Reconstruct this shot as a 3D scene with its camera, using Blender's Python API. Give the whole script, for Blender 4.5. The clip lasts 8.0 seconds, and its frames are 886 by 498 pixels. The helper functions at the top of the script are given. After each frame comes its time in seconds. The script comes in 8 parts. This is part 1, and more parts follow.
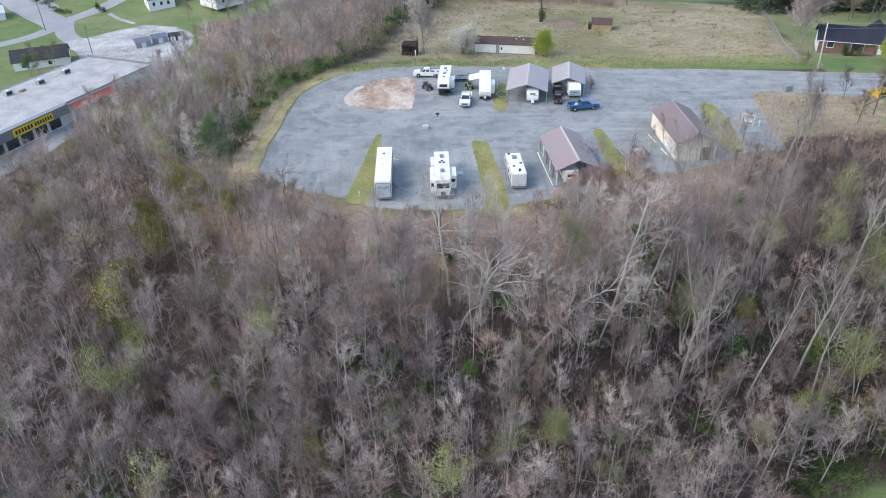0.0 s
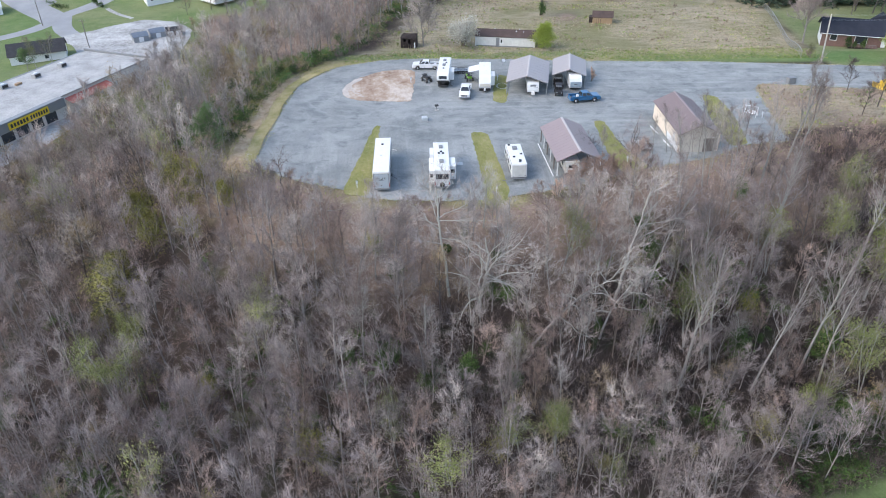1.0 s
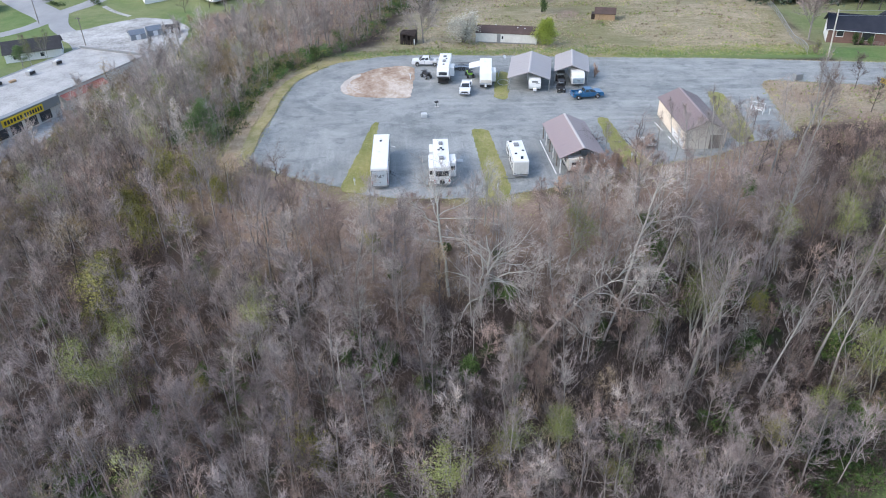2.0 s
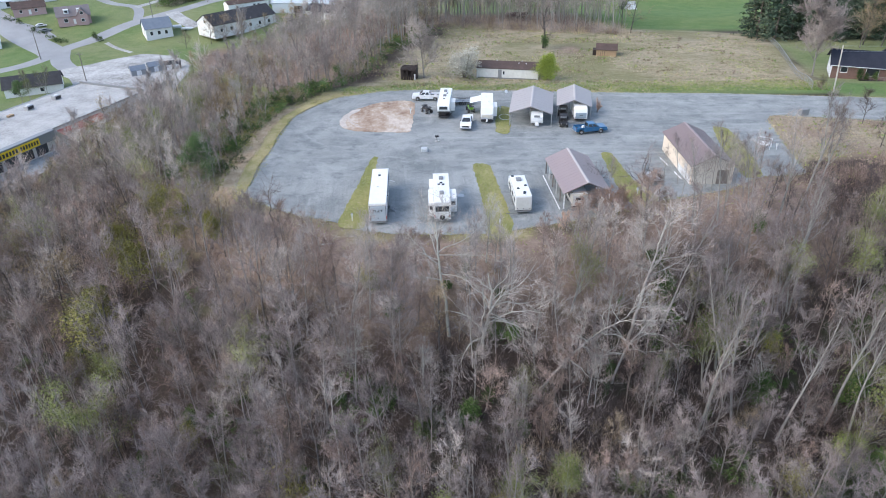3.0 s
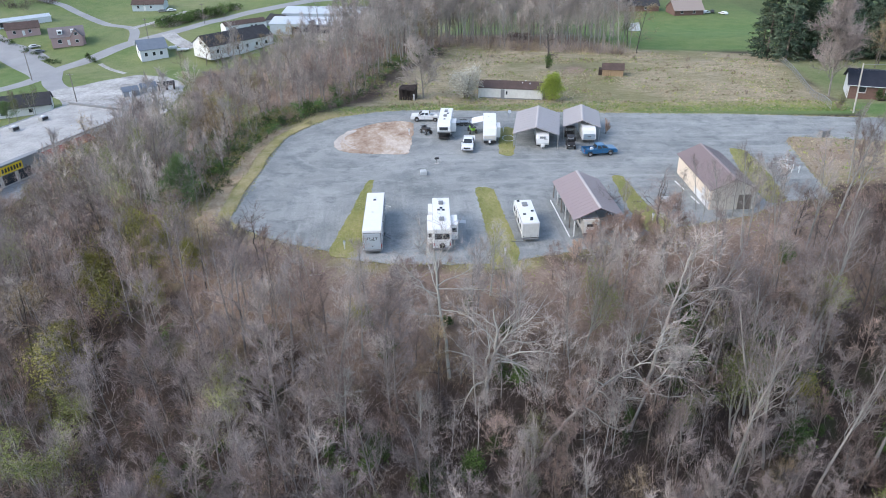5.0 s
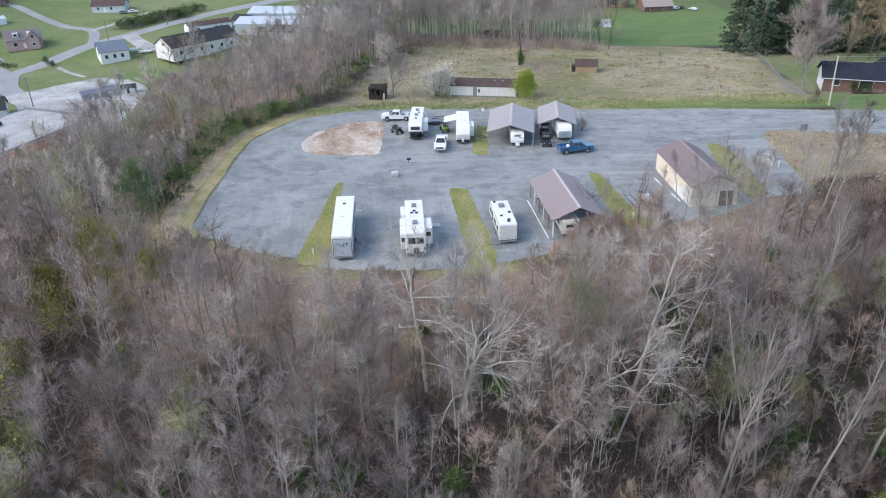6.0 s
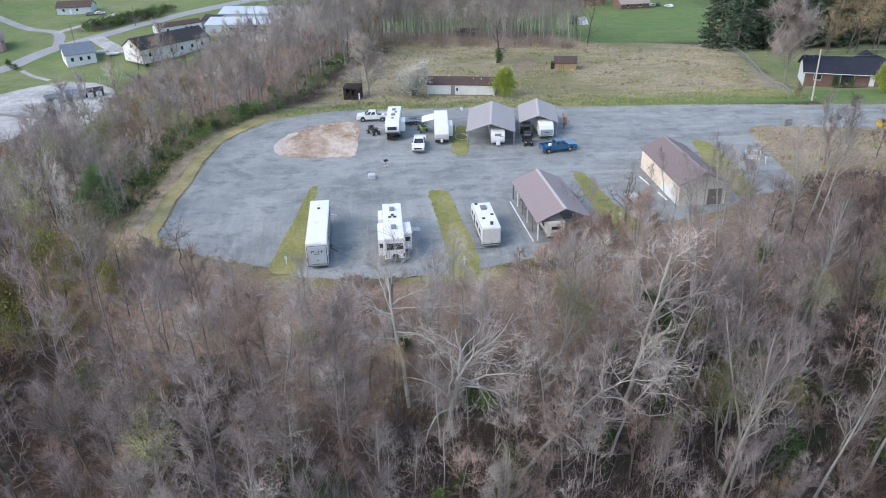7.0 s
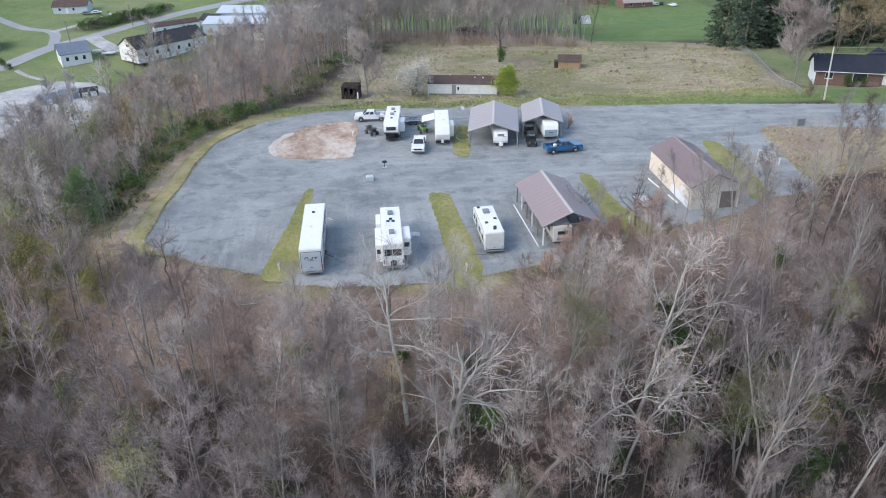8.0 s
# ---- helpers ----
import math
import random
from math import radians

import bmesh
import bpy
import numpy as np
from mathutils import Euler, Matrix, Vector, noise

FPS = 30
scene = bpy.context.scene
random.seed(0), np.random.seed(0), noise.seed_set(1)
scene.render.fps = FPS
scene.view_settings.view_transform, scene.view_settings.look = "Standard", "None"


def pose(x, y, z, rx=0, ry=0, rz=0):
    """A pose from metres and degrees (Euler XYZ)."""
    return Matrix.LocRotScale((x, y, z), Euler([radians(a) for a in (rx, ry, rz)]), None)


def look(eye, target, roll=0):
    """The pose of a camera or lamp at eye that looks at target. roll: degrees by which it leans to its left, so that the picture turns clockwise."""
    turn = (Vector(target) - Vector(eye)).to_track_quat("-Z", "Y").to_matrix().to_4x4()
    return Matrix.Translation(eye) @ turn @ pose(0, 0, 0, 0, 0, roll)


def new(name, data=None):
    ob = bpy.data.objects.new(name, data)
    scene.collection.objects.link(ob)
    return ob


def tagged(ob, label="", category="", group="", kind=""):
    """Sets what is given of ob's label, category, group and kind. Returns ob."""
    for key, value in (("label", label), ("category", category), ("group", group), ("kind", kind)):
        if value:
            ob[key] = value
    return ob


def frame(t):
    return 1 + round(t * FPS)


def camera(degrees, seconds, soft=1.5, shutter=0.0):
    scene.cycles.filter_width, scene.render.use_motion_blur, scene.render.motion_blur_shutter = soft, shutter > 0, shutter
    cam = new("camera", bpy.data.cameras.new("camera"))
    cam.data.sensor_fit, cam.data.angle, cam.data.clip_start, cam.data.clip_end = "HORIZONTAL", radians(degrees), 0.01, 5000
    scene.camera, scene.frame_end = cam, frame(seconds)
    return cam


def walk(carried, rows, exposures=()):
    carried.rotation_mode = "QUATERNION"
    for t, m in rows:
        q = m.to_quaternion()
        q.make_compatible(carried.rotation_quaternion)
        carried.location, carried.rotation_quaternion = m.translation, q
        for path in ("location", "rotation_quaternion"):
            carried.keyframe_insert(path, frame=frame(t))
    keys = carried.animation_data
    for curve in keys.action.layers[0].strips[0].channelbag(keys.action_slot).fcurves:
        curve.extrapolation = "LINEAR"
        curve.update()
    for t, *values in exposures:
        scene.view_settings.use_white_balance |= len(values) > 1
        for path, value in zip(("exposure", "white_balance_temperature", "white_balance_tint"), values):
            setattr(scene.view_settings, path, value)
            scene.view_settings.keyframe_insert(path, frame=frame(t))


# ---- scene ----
# ---- camera: seconds, x, y, z, pitch, roll, yaw ----
cam = camera(64.22, 8.0, soft=1.0)
ROWS = [
    (0, 0, 0, 54.448, -33.03, -1.31, -0),
    (0.5, 0.015, 0.258, 53.532, -33.06, -1.3, -0.02),
    (1, 0.079, 0.718, 52.555, -33.08, -1.26, -0.02),
    (1.9, 0.13, 2.65, 50.94, -33.06, -1.24, 0),
    (2.5, 0.157, 4.412, 49.887, -31.71, -1.22, 0),
    (3, 0.227, 6.108, 48.978, -30.08, -1.12, -0),
    (3.5, 0.241, 7.9, 48.121, -28.82, -1.08, -0.02),
    (4, 0.222, 9.803, 47.328, -28.25, -1.06, -0.01),
    (5.3, 0.32, 15.13, 45.26, -28.22, -1.06, -0.01),
    (5.5, 0.343, 15.971, 44.934, -28.22, -1.06, -0.03),
    (6, 0.396, 18.009, 44.16, -28.24, -1.22, -2.34),
    (6.5, 0.386, 20.102, 43.386, -28.24, -1.33, -4.07),
    (7, 0.462, 22.121, 42.614, -28.22, -1.34, -4.24),
    (7.5, 0.658, 24.074, 41.899, -28.2, -1.37, -4.17),
    (8, 0.792, 26.168, 41.137, -28.16, -1.39, -4.16),
]
walk(cam, [(t, pose(x, y, z, 90 + tilt, 0, yaw) @ pose(0, 0, 0, 0, 0, roll)) for t, x, y, z, tilt, roll, yaw in ROWS], [(0, 1.26, 6730, 10), (2.5, 1.27, 6730, 10), (4, 1.23, 6730, 10), (6, 1.15, 6730, 10), (8, 1.12, 6730, 10)])


# ---- light: a bright, thinly overcast spring evening ----
SUN_UP, SUN_ROUND = radians(42), radians(250)
world = bpy.data.worlds.new("world")
scene.world = world
world.use_nodes = True
_wt = world.node_tree
_sky = _wt.nodes.new("ShaderNodeTexSky")
_sky.sky_type = "NISHITA"
_sky.sun_disc = False
_sky.sun_elevation, _sky.sun_rotation = SUN_UP, SUN_ROUND
_sky.air_density, _sky.dust_density, _sky.ozone_density = 1.0, 1.5, 1.0
_bg = _wt.nodes["Background"]
_bg.inputs["Strength"].default_value = 0.164
_wt.links.new(_sky.outputs["Color"], _bg.inputs["Color"])
sun_data = bpy.data.lights.new("sun", "SUN")
sun_data.energy, sun_data.angle, sun_data.color = 0.5, radians(40), (1.0, 0.985, 0.96)
sun = new("sun", sun_data)
_dir = Vector((math.sin(SUN_ROUND) * math.cos(SUN_UP), math.cos(SUN_ROUND) * math.cos(SUN_UP), math.sin(SUN_UP)))
sun.matrix_world = look(_dir * 300, (0, 0, 0))
scene.view_settings.exposure = 1.15


# ---- materials ----
def _nodes(name):
    m = bpy.data.materials.new(name)
    m.use_nodes = True
    t = m.node_tree
    return m, t, t.nodes["Principled BSDF"]


def _n(t, kind, **values):
    nd = t.nodes.new(kind)
    for k, v in values.items():
        nd.inputs[k].default_value = v
    return nd


def _coords(t, world_space):
    if world_space:
        return t.nodes.new("ShaderNodeNewGeometry").outputs["Position"]
    return t.nodes.new("ShaderNodeTexCoord").outputs["Object"]


def _noise(t, co, scale, detail=4.0, rough=0.6, stretch=None):
    if stretch:
        mp = t.nodes.new("ShaderNodeMapping")
        mp.inputs["Scale"].default_value = stretch
        t.links.new(co, mp.inputs["Vector"])
        co = mp.outputs["Vector"]
    nd = _n(t, "ShaderNodeTexNoise", Scale=scale, Detail=detail, Roughness=rough)
    t.links.new(co, nd.inputs["Vector"])
    return nd.outputs["Fac"]


def _ramp(t, fac, stops):
    nd = t.nodes.new("ShaderNodeValToRGB")
    els = nd.color_ramp.elements
    while len(els) < len(stops):
        els.new(0.5)
    for el, (pos, col) in zip(els, stops):
        el.position, el.color = pos, (*col, 1)
    t.links.new(fac, nd.inputs["Fac"])
    return nd.outputs["Color"]


def _mix(t, fac, a, b, mode="MIX"):
    nd = t.nodes.new("ShaderNodeMix")
    nd.data_type, nd.blend_type = "RGBA", mode
    for sock, v in ((nd.inputs[0], fac), (nd.inputs[6], a), (nd.inputs[7], b)):
        if isinstance(v, (int, float)):
            sock.default_value = v
        elif isinstance(v, tuple):
            sock.default_value = (*v, 1)
        else:
            t.links.new(v, sock)
    return nd.outputs[2]


def _bump(t, fac, bsdf, strength, distance):
    nd = _n(t, "ShaderNodeBump", Strength=strength, Distance=distance)
    t.links.new(fac, nd.inputs["Height"])
    t.links.new(nd.outputs["Normal"], bsdf.inputs["Normal"])


def paint(name, colour, rough=0.5, metal=0.0, dirt=0.25, scale=3.0, dirt_colour=(0.25, 0.23, 0.2), coat=0.0):
    """A painted or moulded surface with faint stains and streaks."""
    m, t, b = _nodes(name)
    co = _coords(t, False)
    big = _noise(t, co, scale * 0.4, 5, 0.65)
    streak = _noise(t, co, scale * 2, 4, 0.6, (1, 1, 0.15))
    c = _mix(t, _ramp(t, big, [(0.35, (0, 0, 0)), (0.8, (dirt, dirt, dirt))]), colour, dirt_colour)
    c = _mix(t, _ramp(t, streak, [(0.5, (0, 0, 0)), (0.85, (dirt * 0.7,) * 3)]), c, dirt_colour)
    t.links.new(c, b.inputs["Base Color"])
    b.inputs["Roughness"].default_value, b.inputs["Metallic"].default_value = rough, metal
    b.inputs["Coat Weight"].default_value = coat
    _bump(t, _noise(t, co, scale * 8, 3), b, 0.08, 0.01)
    return m


def glass_dark(name, colour=(0.02, 0.024, 0.028)):
    m, t, b = _nodes(name)
    co = _coords(t, False)
    t.links.new(_mix(t, _noise(t, co, 2.0), colour, tuple(c * 2.2 for c in colour)), b.inputs["Base Color"])
    b.inputs["Roughness"].default_value = 0.08
    b.inputs["Specular IOR Level"].default_value = 0.6
    return m


def grained(name, stops, scale=2.0, fine=14.0, rough=0.9, bump=0.3, dist=0.05, world_space=False, fine_mix=0.45, fine_stops=None, stretch=None, random=0.0):
    """Two scales of mottling from a colour ramp, with relief."""
    m, t, b = _nodes(name)
    co = _coords(t, world_space)
    a = _ramp(t, _noise(t, co, scale, 5, 0.65, stretch), stops)
    f = _noise(t, co, fine, 4, 0.7, stretch)
    c = _mix(t, fine_mix, a, _ramp(t, f, fine_stops or stops))
    if random:
        info = t.nodes.new("ShaderNodeObjectInfo")
        v = _ramp(t, info.outputs["Random"], [(0.0, (1 - random,) * 3), (1.0, (1 + random, 1 + random * 0.9, 1 + random * 0.8))])
        c = _mix(t, 1.0, c, v, "MULTIPLY")
    t.links.new(c, b.inputs["Base Color"])
    b.inputs["Roughness"].default_value = rough
    b.inputs["Specular IOR Level"].default_value = 0.25
    _bump(t, f, b, bump, dist)
    return m


def twig(name, dark, light, rough=0.95, vary=0.42):
    """Twigs or leaves: tone drifts from tree to tree and differs from one piece to the next."""
    m, t, b = _nodes(name)
    co = _coords(t, True)
    c = _ramp(t, _noise(t, co, 0.15, 2, 0.5), [(0.39, dark), (0.61, light)])
    geo = t.nodes.new("ShaderNodeNewGeometry")
    v = _ramp(t, geo.outputs["Random Per Island"], [(0.0, (1 - vary,) * 3), (1.0, (1 + vary,) * 3)])
    c = _mix(t, 1.0, c, v, "MULTIPLY")
    info = t.nodes.new("ShaderNodeObjectInfo")
    w = _ramp(t, info.outputs["Random"], [(0.0, (0.78, 0.78, 0.8)), (1.0, (1.2, 1.18, 1.14))])
    c = _mix(t, 1.0, c, w, "MULTIPLY")
    t.links.new(c, b.inputs["Base Color"])
    b.inputs["Roughness"].default_value = rough
    b.inputs["Specular IOR Level"].default_value = 0.2
    return m


WHITE = paint("white_gelcoat", (0.75, 0.755, 0.745), 0.35, dirt=0.1, coat=0.2)
ROOFWHITE = paint("white_roof_membrane", (0.77, 0.77, 0.755), 0.6, dirt=0.12)
OFFWHITE = paint("off_white_siding", (0.66, 0.66, 0.63), 0.6, dirt=0.3)
BEIGE = paint("beige_fibreglass", (0.58, 0.55, 0.49), 0.5, dirt=0.2)
GREYP = paint("grey_trim", (0.2, 0.21, 0.22), 0.5, dirt=0.2)
BLACK = paint("black_plastic", (0.02, 0.02, 0.022), 0.5, dirt=0.1)
RUBBER = paint("tyre_rubber", (0.025, 0.025, 0.026), 0.8, dirt=0.3)
STEEL = paint("galvanised_steel", (0.45, 0.46, 0.47), 0.4, 0.7, dirt=0.3)
CHROME = paint("bright_rim", (0.55, 0.56, 0.58), 0.25, 0.9, dirt=0.1)
BLUE = paint("blue_car_paint", (0.008, 0.115, 0.26), 0.3, 0.2, dirt=0.12, coat=0.6)
CARWHITE = paint("white_car_paint", (0.75, 0.76, 0.77), 0.3, dirt=0.08, coat=0.5)
GLASS = glass_dark("dark_glass")
LAMP_RED = paint("red_lens", (0.4, 0.02, 0.02), 0.2)
LAMP_CLEAR = paint("clear_lens", (0.7, 0.7, 0.68), 0.15)
YELLOW = paint("yellow_machine_paint", (0.65, 0.42, 0.03), 0.45, dirt=0.3)
GREENKART = paint("lime_green_plastic", (0.25, 0.55, 0.05), 0.4)
BARK_GREY = grained("grey_bark", [(0.3, (0.14, 0.127, 0.118)), (0.7, (0.31, 0.29, 0.27))], 1.2, 9.0, 0.95, 0.4, 0.03, random=0.22)
BARK_DARK = grained("dark_wet_bark", [(0.3, (0.07, 0.06, 0.054)), (0.7, (0.15, 0.133, 0.122))], 1.2, 9.0, 0.95, 0.4, 0.03, random=0.22)
BARK_BROWN = grained("brown_bark", [(0.3, (0.13, 0.105, 0.09)), (0.7, (0.25, 0.215, 0.19))], 1.2, 9.0, 0.95, 0.4, 0.03, random=0.22)
BARK_PALE = grained("pale_sycamore_bark", [(0.3, (0.30, 0.29, 0.255)), (0.55, (0.46, 0.45, 0.405)), (0.8, (0.60, 0.59, 0.54))], 0.9, 6.0, 0.9, 0.3, 0.03, random=0.1)
TWIG_GREY = twig("grey_twigs", (0.178, 0.147, 0.140), (0.37, 0.316, 0.302))
TWIG_RED = twig("reddish_budding_twigs", (0.20, 0.145, 0.125), (0.41, 0.31, 0.268))
BARK_ASH = grained("pale_grey_bark", [(0.3, (0.23, 0.22, 0.20)), (0.7, (0.42, 0.405, 0.375))], 0.9, 7.0, 0.9, 0.3, 0.03, random=0.15)
TWIG_TAN = twig("tan_dry_twigs", (0.27, 0.21, 0.15), (0.46, 0.375, 0.285), vary=0.3)
# Mauve-grey twigs, made paler partly to paint aerial haze on the distant woods.
TWIG_HAZY = twig("hazed_mauve_grey_twigs", (0.27, 0.23, 0.212), (0.50, 0.442, 0.41), vary=0.25)
TWIG_FAR = twig("pale_grey_twigs", (0.30, 0.265, 0.245), (0.48, 0.43, 0.40), vary=0.25)
# Brown twigs coloured darker to carry the shade between the trunks.
TWIG_SHADE = twig("dark_brown_brush_with_shade", (0.085, 0.066, 0.058), (0.19, 0.15, 0.132))
TWIG_PALE = twig("pale_twigs", (0.30, 0.285, 0.265), (0.46, 0.445, 0.415), vary=0.25)
LEAF_SPRING = twig("spring_leaves", (0.155, 0.18, 0.058), (0.27, 0.295, 0.115), 0.7, 0.22)
LEAF_YELLOW = twig("yellow_green_leaves", (0.17, 0.165, 0.04), (0.30, 0.285, 0.085), 0.7, 0.3)
LEAF_FRESH = twig("fresh_green_leaves", (0.075, 0.155, 0.04), (0.14, 0.255, 0.075), 0.7, 0.25)
LEAF_ORANGE = twig("orange_spring_buds", (0.25, 0.175, 0.075), (0.40, 0.30, 0.14), 0.8, 0.25)
LEAF_GREEN = twig("green_leaves", (0.042, 0.075, 0.02), (0.095, 0.15, 0.042), 0.7)
NEEDLE = twig("dark_pine_needles", (0.035, 0.062, 0.04), (0.095, 0.13, 0.085), 0.8)
BLOSSOM = twig("white_blossom", (0.40, 0.385, 0.32), (0.55, 0.535, 0.46), 0.8, 0.25)
STRAW = twig("dry_straw_grass", (0.34, 0.29, 0.2), (0.5, 0.43, 0.31), vary=0.25)
GRASS = grained("rough_green_grass", [(0.32, (0.12, 0.145, 0.035)), (0.45, (0.20, 0.205, 0.06)), (0.56, (0.29, 0.265, 0.105)), (0.70, (0.44, 0.37, 0.22))], 0.28, 5.0, 0.95, 0.4, 0.06, world_space=True, fine_mix=0.4, stretch=(1.0, 0.5, 1.0), fine_stops=[(0.3, (0.13, 0.15, 0.045)), (0.52, (0.26, 0.26, 0.105)), (0.72, (0.48, 0.42, 0.28))])
LEAF_CONE = twig("bright_green_leaves", (0.25, 0.31, 0.06), (0.36, 0.42, 0.11), 0.7, 0.25)
TWIG_RUST = twig("rusty_brown_twigs", (0.30, 0.20, 0.15), (0.50, 0.355, 0.275), vary=0.3)
ROOF_TAUPE = paint("taupe_metal_roof", (0.37, 0.335, 0.33), 0.5, 0.1, dirt=0.15)
ROOF_MAUVE = grained("mauve_grey_shingles", [(0.3, (0.15, 0.13, 0.13)), (0.7, (0.25, 0.22, 0.22))], 0.6, 8.0, 0.9, 0.4, 0.02)
ROOF_BROWN = paint("brown_metal_roof", (0.30, 0.235, 0.235), 0.5, 0.1, dirt=0.2)
ROOF_SHOP = paint("dark_brown_metal_roof", (0.215, 0.16, 0.158), 0.55, 0.1, dirt=0.2)
ROOF_DARK = grained("dark_shingles", [(0.3, (0.03, 0.03, 0.034)), (0.7, (0.065, 0.065, 0.07))], 0.6, 8.0, 0.9, 0.4, 0.02)
ROOF_NAVY = grained("blue_black_shingles", [(0.3, (0.017, 0.02, 0.03)), (0.7, (0.036, 0.04, 0.055))], 0.6, 8.0, 0.85, 0.4, 0.02)
ROOF_BLUE = grained("blue_grey_shingles", [(0.3, (0.13, 0.16, 0.20)), (0.7, (0.2, 0.235, 0.28))], 0.6, 8.0, 0.9, 0.4, 0.02)
ROOF_RUST = grained("weathered_brown_roof", [(0.3, (0.06, 0.045, 0.04)), (0.6, (0.11, 0.075, 0.065)), (0.8, (0.17, 0.14, 0.13))], 0.5, 6.0, 0.85, 0.3, 0.02)
WOODTAN = grained("tan_plank_wood", [(0.3, (0.30, 0.20, 0.12)), (0.7, (0.45, 0.32, 0.2))], 1.0, 8.0, 0.85, 0.3, 0.02, stretch=(6, 6, 0.6))
WOODGREY = grained("weathered_grey_wood", [(0.3, (0.13, 0.11, 0.1)), (0.7, (0.28, 0.25, 0.22))], 1.0, 8.0, 0.9, 0.3, 0.02, stretch=(6, 6, 0.6))
WOODPALE = grained("bleached_wood", [(0.3, (0.42, 0.39, 0.34)), (0.7, (0.62, 0.59, 0.53))], 1.5, 9.0, 0.9, 0.3, 0.02)
WOODDARK = grained("charred_dark_wood", [(0.3, (0.025, 0.02, 0.018)), (0.7, (0.07, 0.055, 0.05))], 1.0, 8.0, 0.9, 0.3, 0.02)
TANWALL = paint("tan_metal_siding", (0.74, 0.635, 0.52), 0.5, dirt=0.2)
SIDING_WHITE = paint("white_siding", (0.72, 0.73, 0.74), 0.6, dirt=0.15)
SIDING_PINK = paint("dusty_pink_siding", (0.45, 0.30, 0.29), 0.7, dirt=0.2)
BRICK = grained("red_brick", [(0.3, (0.13, 0.08, 0.068)), (0.7, (0.205, 0.13, 0.11))], 2.0, 12.0, 0.9, 0.3, 0.02)
CONCRETE = grained("pale_concrete", [(0.33, (0.17, 0.165, 0.155)), (0.45, (0.33, 0.325, 0.31)), (0.56, (0.45, 0.445, 0.43)), (0.68, (0.60, 0.60, 0.58))], 0.13, 1.2, 0.9, 0.2, 0.02, world_space=True)
MEMBRANE = grained("grey_roof_membrane", [(0.35, (0.27, 0.265, 0.255)), (0.5, (0.40, 0.395, 0.38)), (0.65, (0.50, 0.49, 0.475))], 0.2, 2.0, 0.8, 0.1, 0.02)
ASPHALT = grained("worn_asphalt", [(0.3, (0.24, 0.245, 0.25)), (0.7, (0.37, 0.375, 0.375))], 0.1, 4.0, 0.9, 0.3, 0.02, world_space=True)
DIRT = grained("tan_clay_dirt", [(0.36, (0.25, 0.16, 0.108)), (0.46, (0.36, 0.255, 0.185)), (0.53, (0.47, 0.38, 0.30)), (0.62, (0.61, 0.545, 0.475))], 0.12, 1.0, 0.95, 0.8, 0.25, world_space=True, fine_mix=0.3, stretch=(1.4, 0.8, 1.0))
SIGN_YELLOW = paint("yellow_sign", (0.75, 0.52, 0.02), 0.5, dirt=0.05)


